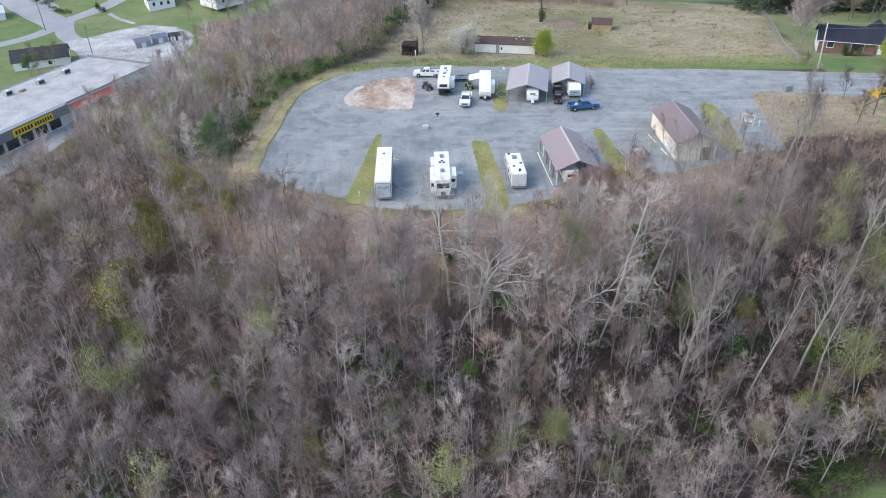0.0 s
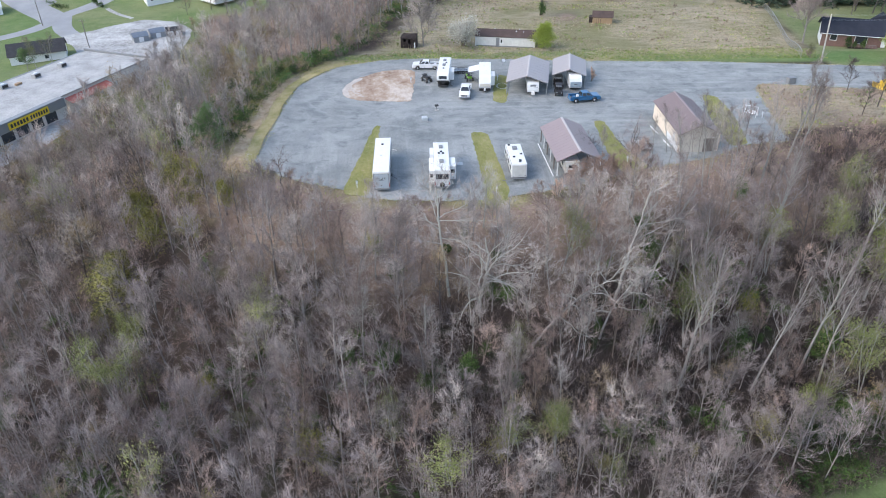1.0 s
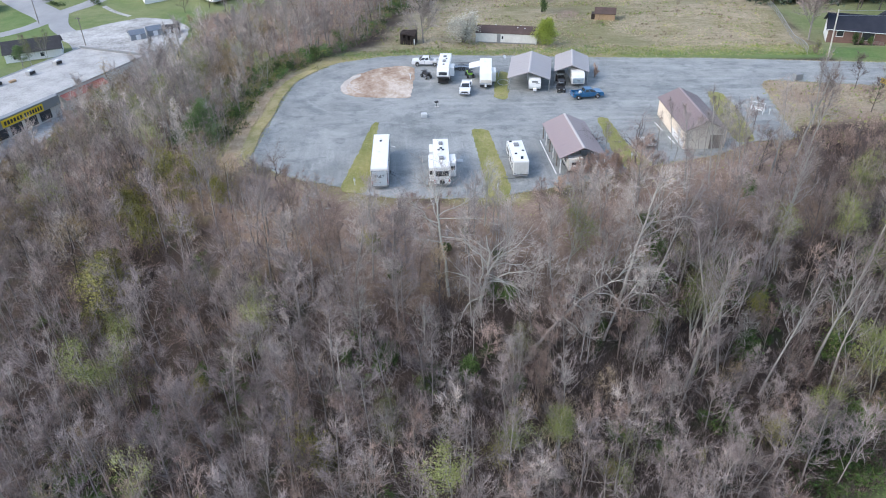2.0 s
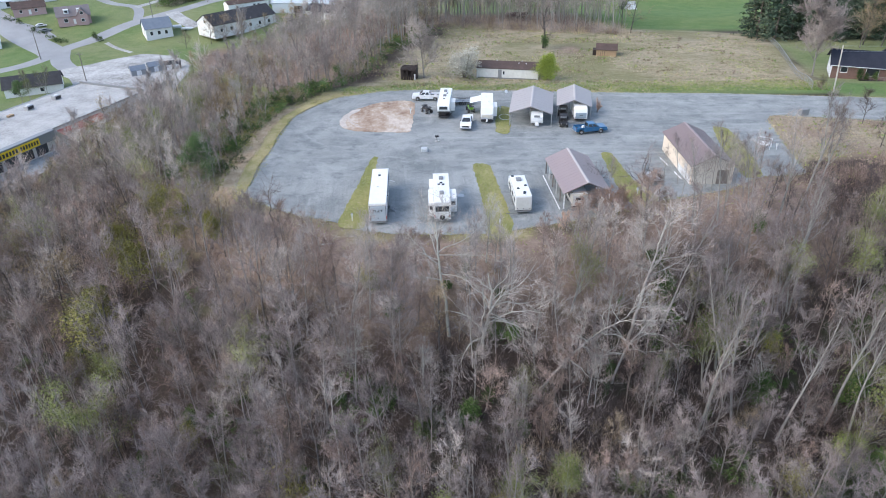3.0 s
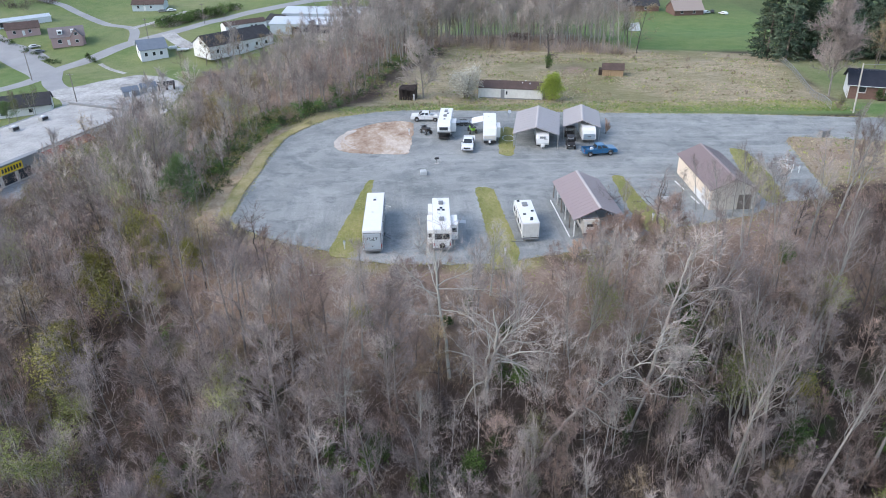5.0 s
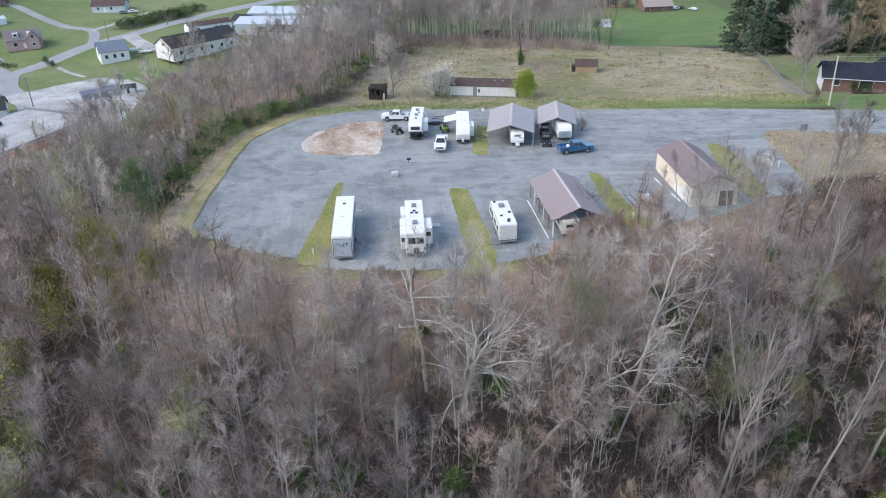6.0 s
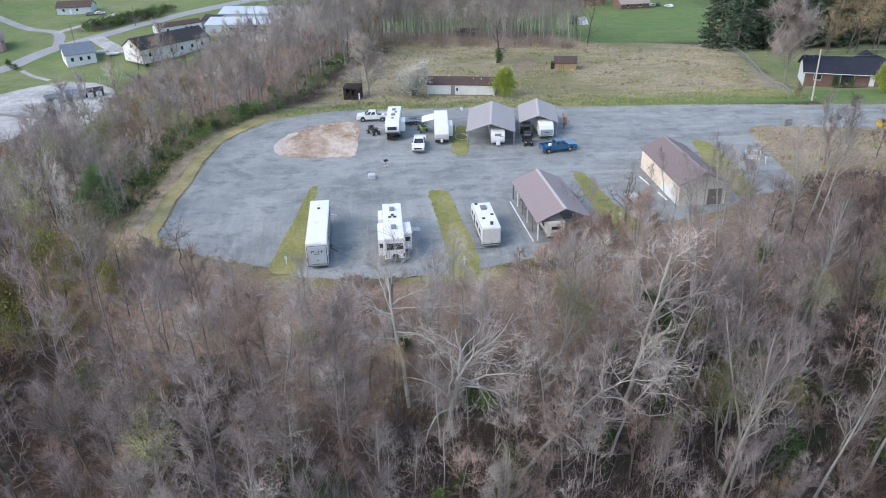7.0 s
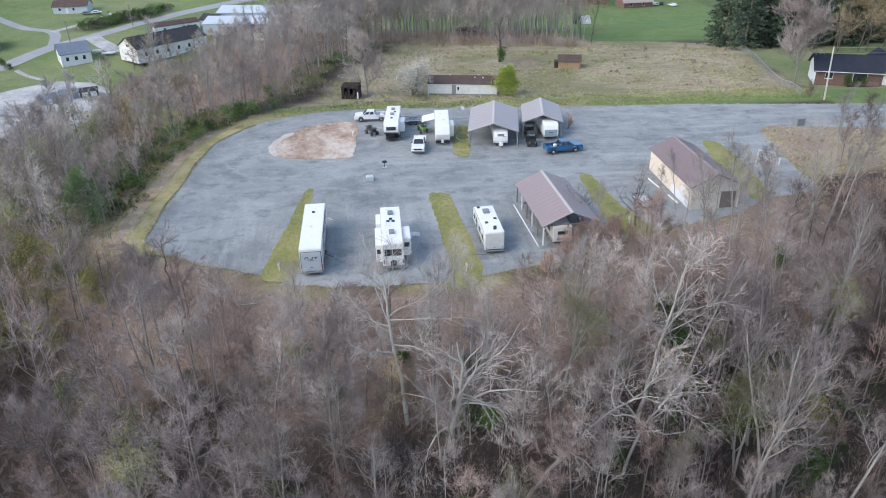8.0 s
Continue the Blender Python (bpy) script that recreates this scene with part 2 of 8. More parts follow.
def gravel_material():
    """Compacted blue-grey gravel with paler wheel tracks and darker damp patches."""
    m, t, b = _nodes("blue_grey_gravel")
    co = _coords(t, True)
    base = _ramp(t, _noise(t, co, 0.07, 6, 0.62), [(0.34, (0.168, 0.184, 0.178)), (0.5, (0.26, 0.275, 0.266)), (0.66, (0.35, 0.362, 0.35))])
    swirl = _n(t, "ShaderNodeTexNoise", Scale=0.13, Detail=8.0, Roughness=0.68, Distortion=1.2)
    mp = t.nodes.new("ShaderNodeMapping")
    mp.inputs["Scale"].default_value = (0.75, 1.05, 1.0)
    t.links.new(co, mp.inputs["Vector"])
    t.links.new(mp.outputs["Vector"], swirl.inputs["Vector"])
    c = _mix(t, _ramp(t, swirl.outputs["Fac"], [(0.47, (0, 0, 0)), (0.66, (0.6, 0.6, 0.6))]), base, (0.33, 0.345, 0.34))
    c = _mix(t, _ramp(t, swirl.outputs["Fac"], [(0.33, (0.7, 0.7, 0.7)), (0.48, (0, 0, 0))]), c, (0.15, 0.168, 0.18))
    pt = _ramp(t, _noise(t, co, 0.24, 8, 0.74, (0.9, 1.1, 1)), [(0.49, (0, 0, 0)), (0.63, (0.85, 0.85, 0.85))])
    c = _mix(t, pt, c, (0.118, 0.135, 0.138))
    lt = _ramp(t, _noise(t, co, 0.3, 8, 0.76, (0.9, 1.1, 1)), [(0.52, (0, 0, 0)), (0.7, (0.7, 0.7, 0.7))])
    c = _mix(t, lt, c, (0.41, 0.42, 0.402))
    sep = t.nodes.new("ShaderNodeSeparateXYZ")
    t.links.new(co, sep.inputs["Vector"])

    def calc(op, a, b):
        nd = t.nodes.new("ShaderNodeMath")
        nd.operation = op
        for sock, v in zip(nd.inputs, (a, b)):
            if isinstance(v, (int, float)):
                sock.default_value = v
            else:
                t.links.new(v, sock)
        return nd.outputs[0]

    def lanes(across, along, seed):
        cmb = t.nodes.new("ShaderNodeCombineXYZ")
        for k, v in enumerate((across, calc("MULTIPLY", along, 0.07), seed)):
            if isinstance(v, (int, float)):
                cmb.inputs[k].default_value = v
            else:
                t.links.new(v, cmb.inputs[k])
        return _noise(t, cmb.outputs[0], 0.75, 6, 0.7)

    px, py = sep.outputs["X"], sep.outputs["Y"]
    dx, dy = calc("ADD", px, 12.0), calc("SUBTRACT", py, 144.0)
    ring = calc("SQRT", calc("ADD", calc("MULTIPLY", dx, dx), calc("MULTIPLY", dy, dy)), 0.0)
    bays = lanes(calc("ADD", px, calc("MULTIPLY", py, 0.06)), py, 3.0)
    drive = lanes(calc("ADD", py, calc("MULTIPLY", px, 0.05)), px, 7.0)
    turning = lanes(calc("ADD", ring, calc("MULTIPLY", _noise(t, co, 0.2, 3, 0.6), 6.0)), calc("ADD", dx, dy), 11.0)
    wob = calc("MULTIPLY", _noise(t, co, 0.12, 3, 0.6), 14.0)
    north = _ramp(t, calc("DIVIDE", calc("SUBTRACT", calc("ADD", py, wob), 118.0), 16.0), [(0.3, (0, 0, 0)), (0.7, (1, 1, 1))])
    west = _ramp(t, calc("DIVIDE", calc("SUBTRACT", calc("SUBTRACT", wob, px), 0.0), 16.0), [(0.3, (0, 0, 0)), (0.7, (1, 1, 1))])
    lane = _mix(t, north, bays, _mix(t, west, drive, turning))
    c = _mix(t, _ramp(t, lane, [(0.53, (0, 0, 0)), (0.7, (0.6, 0.6, 0.6))]), c, (0.42, 0.43, 0.42))
    c = _mix(t, _ramp(t, lane, [(0.32, (0.6, 0.6, 0.6)), (0.46, (0, 0, 0))]), c, (0.15, 0.168, 0.175))
    f = _noise(t, co, 6.0, 3, 0.8)
    c = _mix(t, 0.3, c, _ramp(t, f, [(0.35, (0.10, 0.11, 0.113)), (0.65, (0.47, 0.48, 0.472))]))
    t.links.new(c, b.inputs["Base Color"])
    b.inputs["Roughness"].default_value = 0.92
    b.inputs["Specular IOR Level"].default_value = 0.2
    _bump(t, f, b, 0.5, 0.05)
    return m


def ground_material():
    """Leaf litter with branch shade in its colour, straw field and lawn, blended by the cover stored on the ground
    mesh.
    """
    m, t, b = _nodes("mixed_ground")
    co = _coords(t, True)
    at = t.nodes.new("ShaderNodeAttribute")
    at.attribute_name = "cover"
    sep = t.nodes.new("ShaderNodeSeparateColor")
    t.links.new(at.outputs["Color"], sep.inputs["Color"])
    fine = _noise(t, co, 2.2, 5, 0.75)
    mid = _noise(t, co, 0.22, 6, 0.68)
    big = _noise(t, co, 0.035, 5, 0.6)
    # Litter colours are darkened to include the shade of the branches overhead.
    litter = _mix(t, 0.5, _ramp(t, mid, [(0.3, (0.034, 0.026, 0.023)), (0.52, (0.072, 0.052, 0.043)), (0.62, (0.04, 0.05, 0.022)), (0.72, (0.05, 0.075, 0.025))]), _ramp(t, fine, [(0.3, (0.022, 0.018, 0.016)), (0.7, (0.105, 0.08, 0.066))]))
    drift = _noise(t, co, 0.5, 6, 0.75, (0.45, 1.3, 1.0))
    straw = _mix(t, 0.5, _ramp(t, drift, [(0.36, (0.13, 0.125, 0.06)), (0.46, (0.30, 0.255, 0.165)), (0.62, (0.46, 0.385, 0.285))]), _ramp(t, fine, [(0.36, (0.13, 0.115, 0.065)), (0.64, (0.52, 0.44, 0.33))]))
    straw = _mix(t, _ramp(t, big, [(0.40, (0.6, 0.6, 0.6)), (0.56, (0, 0, 0))]), straw, _mix(t, fine, (0.09, 0.10, 0.03), (0.19, 0.19, 0.07)))
    lawn = _mix(t, 0.45, _ramp(t, mid, [(0.3, (0.06, 0.125, 0.036)), (0.5, (0.105, 0.18, 0.055)), (0.7, (0.18, 0.225, 0.09))]), _ramp(t, fine, [(0.3, (0.07, 0.12, 0.04)), (0.7, (0.20, 0.27, 0.11))]))
    lawn = _mix(t, _ramp(t, big, [(0.4, (0, 0, 0)), (0.65, (0.45, 0.45, 0.45))]), lawn, (0.20, 0.22, 0.09))
    verge = _mix(t, 0.5, _ramp(t, mid, [(0.32, (0.18, 0.19, 0.06)), (0.48, (0.32, 0.28, 0.13)), (0.66, (0.47, 0.38, 0.25))]), _ramp(t, fine, [(0.3, (0.13, 0.13, 0.04)), (0.7, (0.42, 0.37, 0.2))]))
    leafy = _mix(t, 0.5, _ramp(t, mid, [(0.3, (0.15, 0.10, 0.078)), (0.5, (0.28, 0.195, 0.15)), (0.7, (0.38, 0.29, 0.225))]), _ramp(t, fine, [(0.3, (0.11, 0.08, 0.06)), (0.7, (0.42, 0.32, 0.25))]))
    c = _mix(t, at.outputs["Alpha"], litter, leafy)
    c = _mix(t, sep.outputs["Green"], c, straw)
    c = _mix(t, sep.outputs["Red"], c, lawn)
    c = _mix(t, sep.outputs["Blue"], c, verge)
    t.links.new(c, b.inputs["Base Color"])
    b.inputs["Roughness"].default_value = 0.95
    b.inputs["Specular IOR Level"].default_value = 0.15
    _bump(t, fine, b, 0.7, 0.2)
    return m


GRAVEL, GROUND = gravel_material(), ground_material()


# ---- ground ----
def ss(a, b, x):
    u = np.clip((np.asarray(x, float) - a) / (b - a), 0, 1)
    return u * u * (3 - 2 * u)


def south_edge(x):
    """The line along which the bench of the gravel lot breaks off to the wooded slope."""
    return np.interp(x, [-50, -34, -22, -11, 7, 18, 34, 62, 110], [119, 106, 99, 92.5, 91, 93, 101, 108, 112])


def west_edge(y):
    return np.interp(y, [80, 150, 170, 280, 360], [-35.5, -34, -27, -20, -10])


def wobble(x, y, s, seed=0.0):
    """Cheap smooth waviness in -1..1."""
    return (np.sin(x / s + 1.3 * np.sin(y / s * 0.7 + seed)) + np.sin(y / s * 1.1 + 1.7 * np.sin(x / s * 0.6 + seed * 2))) * 0.5


def height(x, y):
    x, y = np.asarray(x, float), np.asarray(y, float)
    north = -1.8 * ss(161, 176, y) - 5.0 * ss(195, 255, y) - 9.5 * ss(255, 335, y) + 40 * ss(420, 1200, y)
    south = -24 * ss(0, 44, south_edge(x) - y)
    top = north + south - 0.6 * ss(70, 110, x) * ss(150, 170, y)
    town = -21.5 + 6.5 * ss(285, 345, y) + 6.5 * ss(335, 430, y) + 6 * ss(-150, -230, x) * ss(290, 380, y) + 40 * ss(420, 1200, y) - 2.5 * ss(180, 80, y)
    w = ss(0, 1, (west_edge(y) - x) / 62)
    z = top * (1 - w) + town * w
    rough = np.clip(ss(1, 10, south_edge(x) - y) + ss(2, 12, west_edge(y) - x), 0, 1)
    far = ss(450, 1500, np.hypot(x, y - 150))
    return z + rough * 0.5 * wobble(x, y, 5.0) * (1 - 0.6 * w) + far * 35 * (1 + wobble(x, y, 240.0, 2.0))


def hz(x, y):
    return float(height(x, y))


def mesh_object(name, verts, faces, material, parent=None):
    me = bpy.data.meshes.new(name)
    me.from_pydata(verts, [], faces)
    me.update()
    ob = new(name, me)
    for mt in material if isinstance(material, (list, tuple)) else [material]:
        me.materials.append(mt)
    ob.parent = parent
    return ob


def wood_line(y):
    return np.interp(y, [80, 140, 152, 160, 166, 183, 208, 257, 285], [-37.5, -36.5, -34, -28, -25, -17, -12, 2, 9])


def grid_ground():
    xs = np.concatenate([np.geomspace(-3500, -260, 14)[:-1], np.arange(-260, 190, 2.0), np.geomspace(190, 3500, 14)])
    ys = np.concatenate([np.linspace(-3500, -80, 10)[:-1], np.arange(-80, 30, 8), np.arange(30, 400, 2.0), np.geomspace(400, 4200, 16)])
    X, Y = np.meshgrid(xs, ys)
    Z = height(X, Y)
    nx, ny = len(xs), len(ys)
    idx = np.arange(nx * ny).reshape(ny, nx)
    faces = np.stack([idx[:-1, :-1], idx[:-1, 1:], idx[1:, 1:], idx[1:, :-1]], -1).reshape(-1, 4)
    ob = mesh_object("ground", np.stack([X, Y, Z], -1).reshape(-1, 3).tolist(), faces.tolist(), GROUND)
    for p in ob.data.polygons:
        p.use_smooth = True
    j = 2.0 * wobble(X, Y, 4.0, 1.0) + 1.0 * wobble(X, Y, 1.3, 4.0)
    w = west_edge(Y)
    field = ss(157, 160, Y + 0.2 * j) * ss(0, 6, X - np.interp(Y, [158, 166, 183, 208, 257, 285], [-30, -24, -16, -11, 3, 9]) + j) * (1 - ss(0, 4, Y - (281 - 0.42 * (X + 20)) + j)) * (1 - ss(0, 3, X - np.interp(Y, [150, 168, 213, 240], [130, 87, 94, 100]) + 0.3 * j))
    east = ss(52, 60, X + j) * ss(2, 6, Y - south_edge(X) - 2 - 5 * ss(60, 66, X) + j) * (1 - ss(144, 148, Y + 0.3 * j))
    bank = ss(-6, -3.5, X - w + 0.5 * j) * (1 - ss(3.6, 4.8, X - w + 0.4 * j)) * ss(100, 106, Y) * (1 - ss(150, 156, Y))
    straw = np.clip(field + east * (0.55 + 0.35 * wobble(X, Y, 3.0, 7.0)) + bank * 0.9, 0, 1)
    lawn = ss(48, 60, X) * ss(0, 5, Y - (278 - 0.42 * (X + 20))) * (1 - ss(0, 5, X - 150)) * (1 - 0.4 * ss(330, 420, Y)) * ss(236, 246, Y)
    yard = ss(0, 2, X - np.interp(Y, [140, 168, 213, 240], [84, 89, 95.5, 101])) * ss(149, 152, Y) * (1 - ss(236, 240, Y))
    low = ss(40, 44, X - 0.5 * (Y - 58) + j) * (1 - ss(57.8, 59.6, Y - 0.4 * (X - 50) + 0.4 * j)) * ss(20, 40, Y)
    townm = np.clip(ss(-84, -92, X + 0.12 * (Y - 250) + j) * ss(150, 180, Y) + ss(285, 295, Y) * ss(-40, -60, X), 0, 1)
    town = townm * (0.8 + 0.12 * wobble(X, Y, 9.0, 5.0))
    straw = np.clip(straw + townm + yard + 0.05 * low, 0, 1)
    strip = 1.0 * ss(155, 157.5, Y + 0.04 * (X - 50)) * (1 - ss(160, 166, Y + 0.04 * (X - 50) + 0.6 * j)) * ss(33, 45, X + j) * (1 - ss(100, 110, X))
    north = 0.75 * ss(161.5, 163.5, Y + 0.5 * j) * (1 - ss(166, 175, Y + 1.5 * j)) * ss(-26, -20, X) * (1 - ss(30, 45, X))
    lawn = np.clip(lawn + north + yard * 0.6 + 0.8 * low + town + strip, 0, 1)
    lawn = np.where(np.hypot(X, Y - 150) > 450, 0.5, np.maximum(lawn, 0.6 * ss(300, 320, Y)))
    verge = ss(1.2, 3.0, Y - south_edge(X) + 0.7 * j) * (1 - ss(160, 164, Y + 0.4 * j)) * ss(0.8, 2.4, X - w + 0.5 * j) * (1 - ss(40, 52, X + j))
    verge = np.clip(verge + 0.6 * ss(156, 158, Y) * (1 - ss(163, 169, Y + j)) * ss(30, 36, X) * (1 - ss(80, 90, X)), 0, 1)
    verge = verge * (1 - (0.75 - 0.35 * wobble(X, Y, 2.3, 3.0)) * (1 - ss(3.0, 4.6, X - w + 0.3 * j)) * ss(100, 106, Y) * (1 - ss(150, 156, Y)))
    verge = verge * (1 - 0.85 * np.clip(strip + north, 0, 1))
    verge = verge * (1 - (1 - ss(-0.1, 0.35, wobble(X, Y, 2.6, 11.0))) * 0.75 * (1 - ss(4, 8, Y - south_edge(X))))
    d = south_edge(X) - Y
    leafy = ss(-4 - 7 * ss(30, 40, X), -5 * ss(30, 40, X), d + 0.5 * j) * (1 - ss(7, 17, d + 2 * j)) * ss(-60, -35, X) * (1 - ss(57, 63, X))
    # Tan litter under the far woods, brightening dark gaps in place of aerial haze.
    grove_haze = ss(0, 8, wood_line(Y) - X + j) * ss(130, 150, Y) * ss(-95, -85, X)
    grove_haze = np.clip(grove_haze + ss(-6, 2, Y - (268 - 0.42 * (X + 20)) + j) * ss(-30, -20, X) * (1 - ss(50, 62, X)) * (1 - ss(300, 310, Y)), 0, 1)
    clay = 1 - ss(0.5, 1.2, np.hypot((X - 36.5) / 5.0, (Y - 204) / 7.5) + 0.12 * j)
    straw = straw * (1 - 0.85 * clay)
    leafy = np.clip(leafy + clay + east + 0.5 * bank + 0.7 * grove_haze, 0, 1)
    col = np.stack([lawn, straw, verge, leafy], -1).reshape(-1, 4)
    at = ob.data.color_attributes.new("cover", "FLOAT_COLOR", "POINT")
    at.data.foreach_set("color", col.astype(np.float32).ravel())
    return tagged(ob, "wooded hillside, dry field and lawns around the lot", "ground", kind="structure")


ground = grid_ground()


def smooth_outline(points, step=1.2, rough=0.25, seed=1):
    """A closed outline through the points with small irregularities."""
    rnd = random.Random(seed)
    out = []
    n = len(points)
    for i in range(n):
        p0, p1, p2, p3 = (Vector(points[(i + k - 1) % n]) for k in range(4))
        m = max(2, int((p2 - p1).length / step))
        for k in range(m):
            u = k / m
            q = 0.5 * ((2 * p1) + (p2 - p0) * u * 0.6 + (3 * (p2 - p1) * 2 - (2 * (p2 - p0) + (p3 - p1)) * 0.6) * u * u + (-(p2 - p1) * 4 + ((p2 - p0) + (p3 - p1)) * 0.6) * u ** 3)
            out.append((q.x + rnd.uniform(-rough, rough), q.y + rnd.uniform(-rough, rough)))
    return out


def slab(name, outline, z, thick, material, label, category, kind="structure", dome=0.0):
    """A flat sheet of ground with a rim that goes down into the soil."""
    bm = bmesh.new()
    top = [bm.verts.new((x, y, z)) for x, y in outline]
    bm.faces.new(top)
    low = [bm.verts.new((x, y, z - thick)) for x, y in outline]
    n = len(top)
    for i in range(n):
        bm.faces.new((top[i], low[i], low[(i + 1) % n], top[(i + 1) % n]))
    bmesh.ops.triangulate(bm, faces=bm.faces[:])
    bmesh.ops.recalc_face_normals(bm, faces=bm.faces[:])
    me = bpy.data.meshes.new(name)
    bm.to_mesh(me)
    bm.free()
    me.materials.append(material)
    return tagged(new(name, me), label, category, kind=kind)


LOT = [(-32, 109.5), (-27, 105), (-22, 102), (-14.5, 98.5), (-11, 96.2), (-3.5, 95), (7, 94.8), (15.5, 97), (26, 100.5), (35, 104.5), (45, 107.5), (53, 112.4), (60.8, 113.4), (62, 121), (63.4, 130), (64.6, 137.5), (67, 141.5), (84, 138), (110, 132), (150, 122), (152, 140), (112, 149), (95, 151), (62, 156), (35, 158.5), (16, 161), (-5, 162.8), (-13.5, 162), (-22.5, 158.2), (-27, 152.5), (-30.5, 146), (-31.3, 134), (-31.8, 120)]
slab("gravel_lot", smooth_outline(LOT, 0.8, 0.22), 0.05, 0.5, GRAVEL, "blue-grey gravel camping lot and drive", "gravel lot")


def ribbon(name, centre, width, material, label, lift=0.06, step=2.5):
    """A road laid over the ground along a line of points."""
    pts = [Vector(p) for p in centre]
    line = []
    for i in range(len(pts) - 1):
        p0, p1, p2, p3 = pts[max(i - 1, 0)], pts[i], pts[i + 1], pts[min(i + 2, len(pts) - 1)]
        m = max(2, int((p2 - p1).length / step))
        for k in range(m):
            u = k / m
            line.append(0.5 * ((2 * p1) + (p2 - p0) * u + (2 * p0 - 5 * p1 + 4 * p2 - p3) * u * u + (3 * p1 - p0 - 3 * p2 + p3) * u ** 3))
    line.append(pts[-1])
    verts, faces = [], []
    cols = 5
    for i, p in enumerate(line):
        d = (line[min(i + 1, len(line) - 1)] - line[max(i - 1, 0)]).normalized()
        nrm = Vector((-d.y, d.x))
        for c in range(cols):
            q = p + nrm * width * (c / (cols - 1) - 0.5)
            verts.append((q.x, q.y, hz(q.x, q.y) + lift))
    for i in range(len(line) - 1):
        for c in range(cols - 1):
            a = i * cols + c
            faces.append((a, a + 1, a + cols + 1, a + cols))
    return tagged(mesh_object(name, verts, faces, material), label, "road", kind="structure")


# ---- builders shared by all things ----
def thing(name, label, category, x, y, rz=0.0, z=None, group=""):
    ob = new(name)
    ob.empty_display_size = 0.3
    ob.matrix_basis = pose(x, y, hz(x, y) if z is None else z, 0, 0, rz)
    return tagged(ob, label, category, group)


def part(name, bm, material, parent, label=""):
    bmesh.ops.recalc_face_normals(bm, faces=bm.faces[:])
    me = bpy.data.meshes.new(name)
    bm.to_mesh(me)
    bm.free()
    for mt in material if isinstance(material, (list, tuple)) else [material]:
        me.materials.append(mt)
    ob = new(name, me)
    ob.parent = parent
    if label:
        ob["label"] = label
    return ob


def box(lo, hi, bevel=0.0, bm=None, segments=1):
    """A box between two corners, its edges rounded off."""
    bm = bm or bmesh.new()
    c = [(a + b) / 2 for a, b in zip(lo, hi)]
    s = [b - a for a, b in zip(lo, hi)]
    made = bmesh.ops.create_cube(bm, size=1, matrix=Matrix.LocRotScale(c, None, s))["verts"]
    if bevel:
        edges = list({e for v in made for e in v.link_edges})
        bmesh.ops.bevel(bm, geom=edges, offset=bevel, segments=segments, affect="EDGES", profile=0.6)
    return bm


def rod(a, b, r0, r1=None, sides=8, bm=None):
    """A tapered round bar from a to b."""
    bm = bm or bmesh.new()
    a, b = Vector(a), Vector(b)
    d = b - a
    m = Matrix.Translation((a + b) / 2) @ d.to_track_quat("Z", "Y").to_matrix().to_4x4()
    bmesh.ops.create_cone(bm, cap_ends=True, segments=sides, radius1=r0, radius2=r0 if r1 is None else r1, depth=d.length, matrix=m)
    return bm


def prism(profile, y0, y1, bevel=0.0, bm=None, segments=2):
    """A side profile in x and z, drawn out from y0 to y1."""
    bm = bm or bmesh.new()
    a = [bm.verts.new((x, y0, z)) for x, z in profile]
    b = [bm.verts.new((x, y1, z)) for x, z in profile]
    n = len(profile)
    faces = [bm.faces.new(a), bm.faces.new(b[::-1])]
    for i in range(n):
        faces.append(bm.faces.new((a[i], b[i], b[(i + 1) % n], a[(i + 1) % n])))
    bmesh.ops.recalc_face_normals(bm, faces=faces)
    if bevel:
        bmesh.ops.bevel(bm, geom=list({e for f in faces for e in f.edges}), offset=bevel, segments=segments, affect="EDGES", profile=0.5)
    return bm


def plate(corners, thick=0.012, bm=None):
    """A thin panel on four corners, thickened along its normal."""
    bm = bm or bmesh.new()
    v = [Vector(c) for c in corners]
    n = (v[1] - v[0]).cross(v[2] - v[0]).normalized() * thick
    a = [bm.verts.new(p) for p in v]
    b = [bm.verts.new(p + n) for p in v]
    bm.faces.new(a[::-1])
    bm.faces.new(b)
    k = len(v)
    for i in range(k):
        bm.faces.new((a[i], a[(i + 1) % k], b[(i + 1) % k], b[i]))
    return bm


# ---- trees ----
def tubes(lines, sides):
    """Tapered tubes along polylines of (point, radius): arrays of vertices and triangles."""
    V, F = [], []
    for pts in lines:
        base = sum(len(v) for v in V)
        m = len(pts)
        d = pts[-1][0] - pts[0][0]
        ref = Vector((1, 0, 0)) if abs(d.z) > 0.7 * d.length else Vector((0, 0, 1))
        u = d.cross(ref).normalized()
        w = d.cross(u).normalized()
        ring = []
        for p, r in pts:
            for k in range(sides):
                a = 2 * math.pi * k / sides
                q = p + (u * math.cos(a) + w * math.sin(a)) * r
                ring.append((q.x, q.y, q.z))
        V.append(ring)
        for i in range(m - 1):
            for k in range(sides):
                a, b = base + i * sides + k, base + i * sides + (k + 1) % sides
                F += [(a, b, b + sides), (a, b + sides, a + sides)]
    return np.array([p for v in V for p in v], float).reshape(-1, 3), np.array(F, int).reshape(-1, 3)


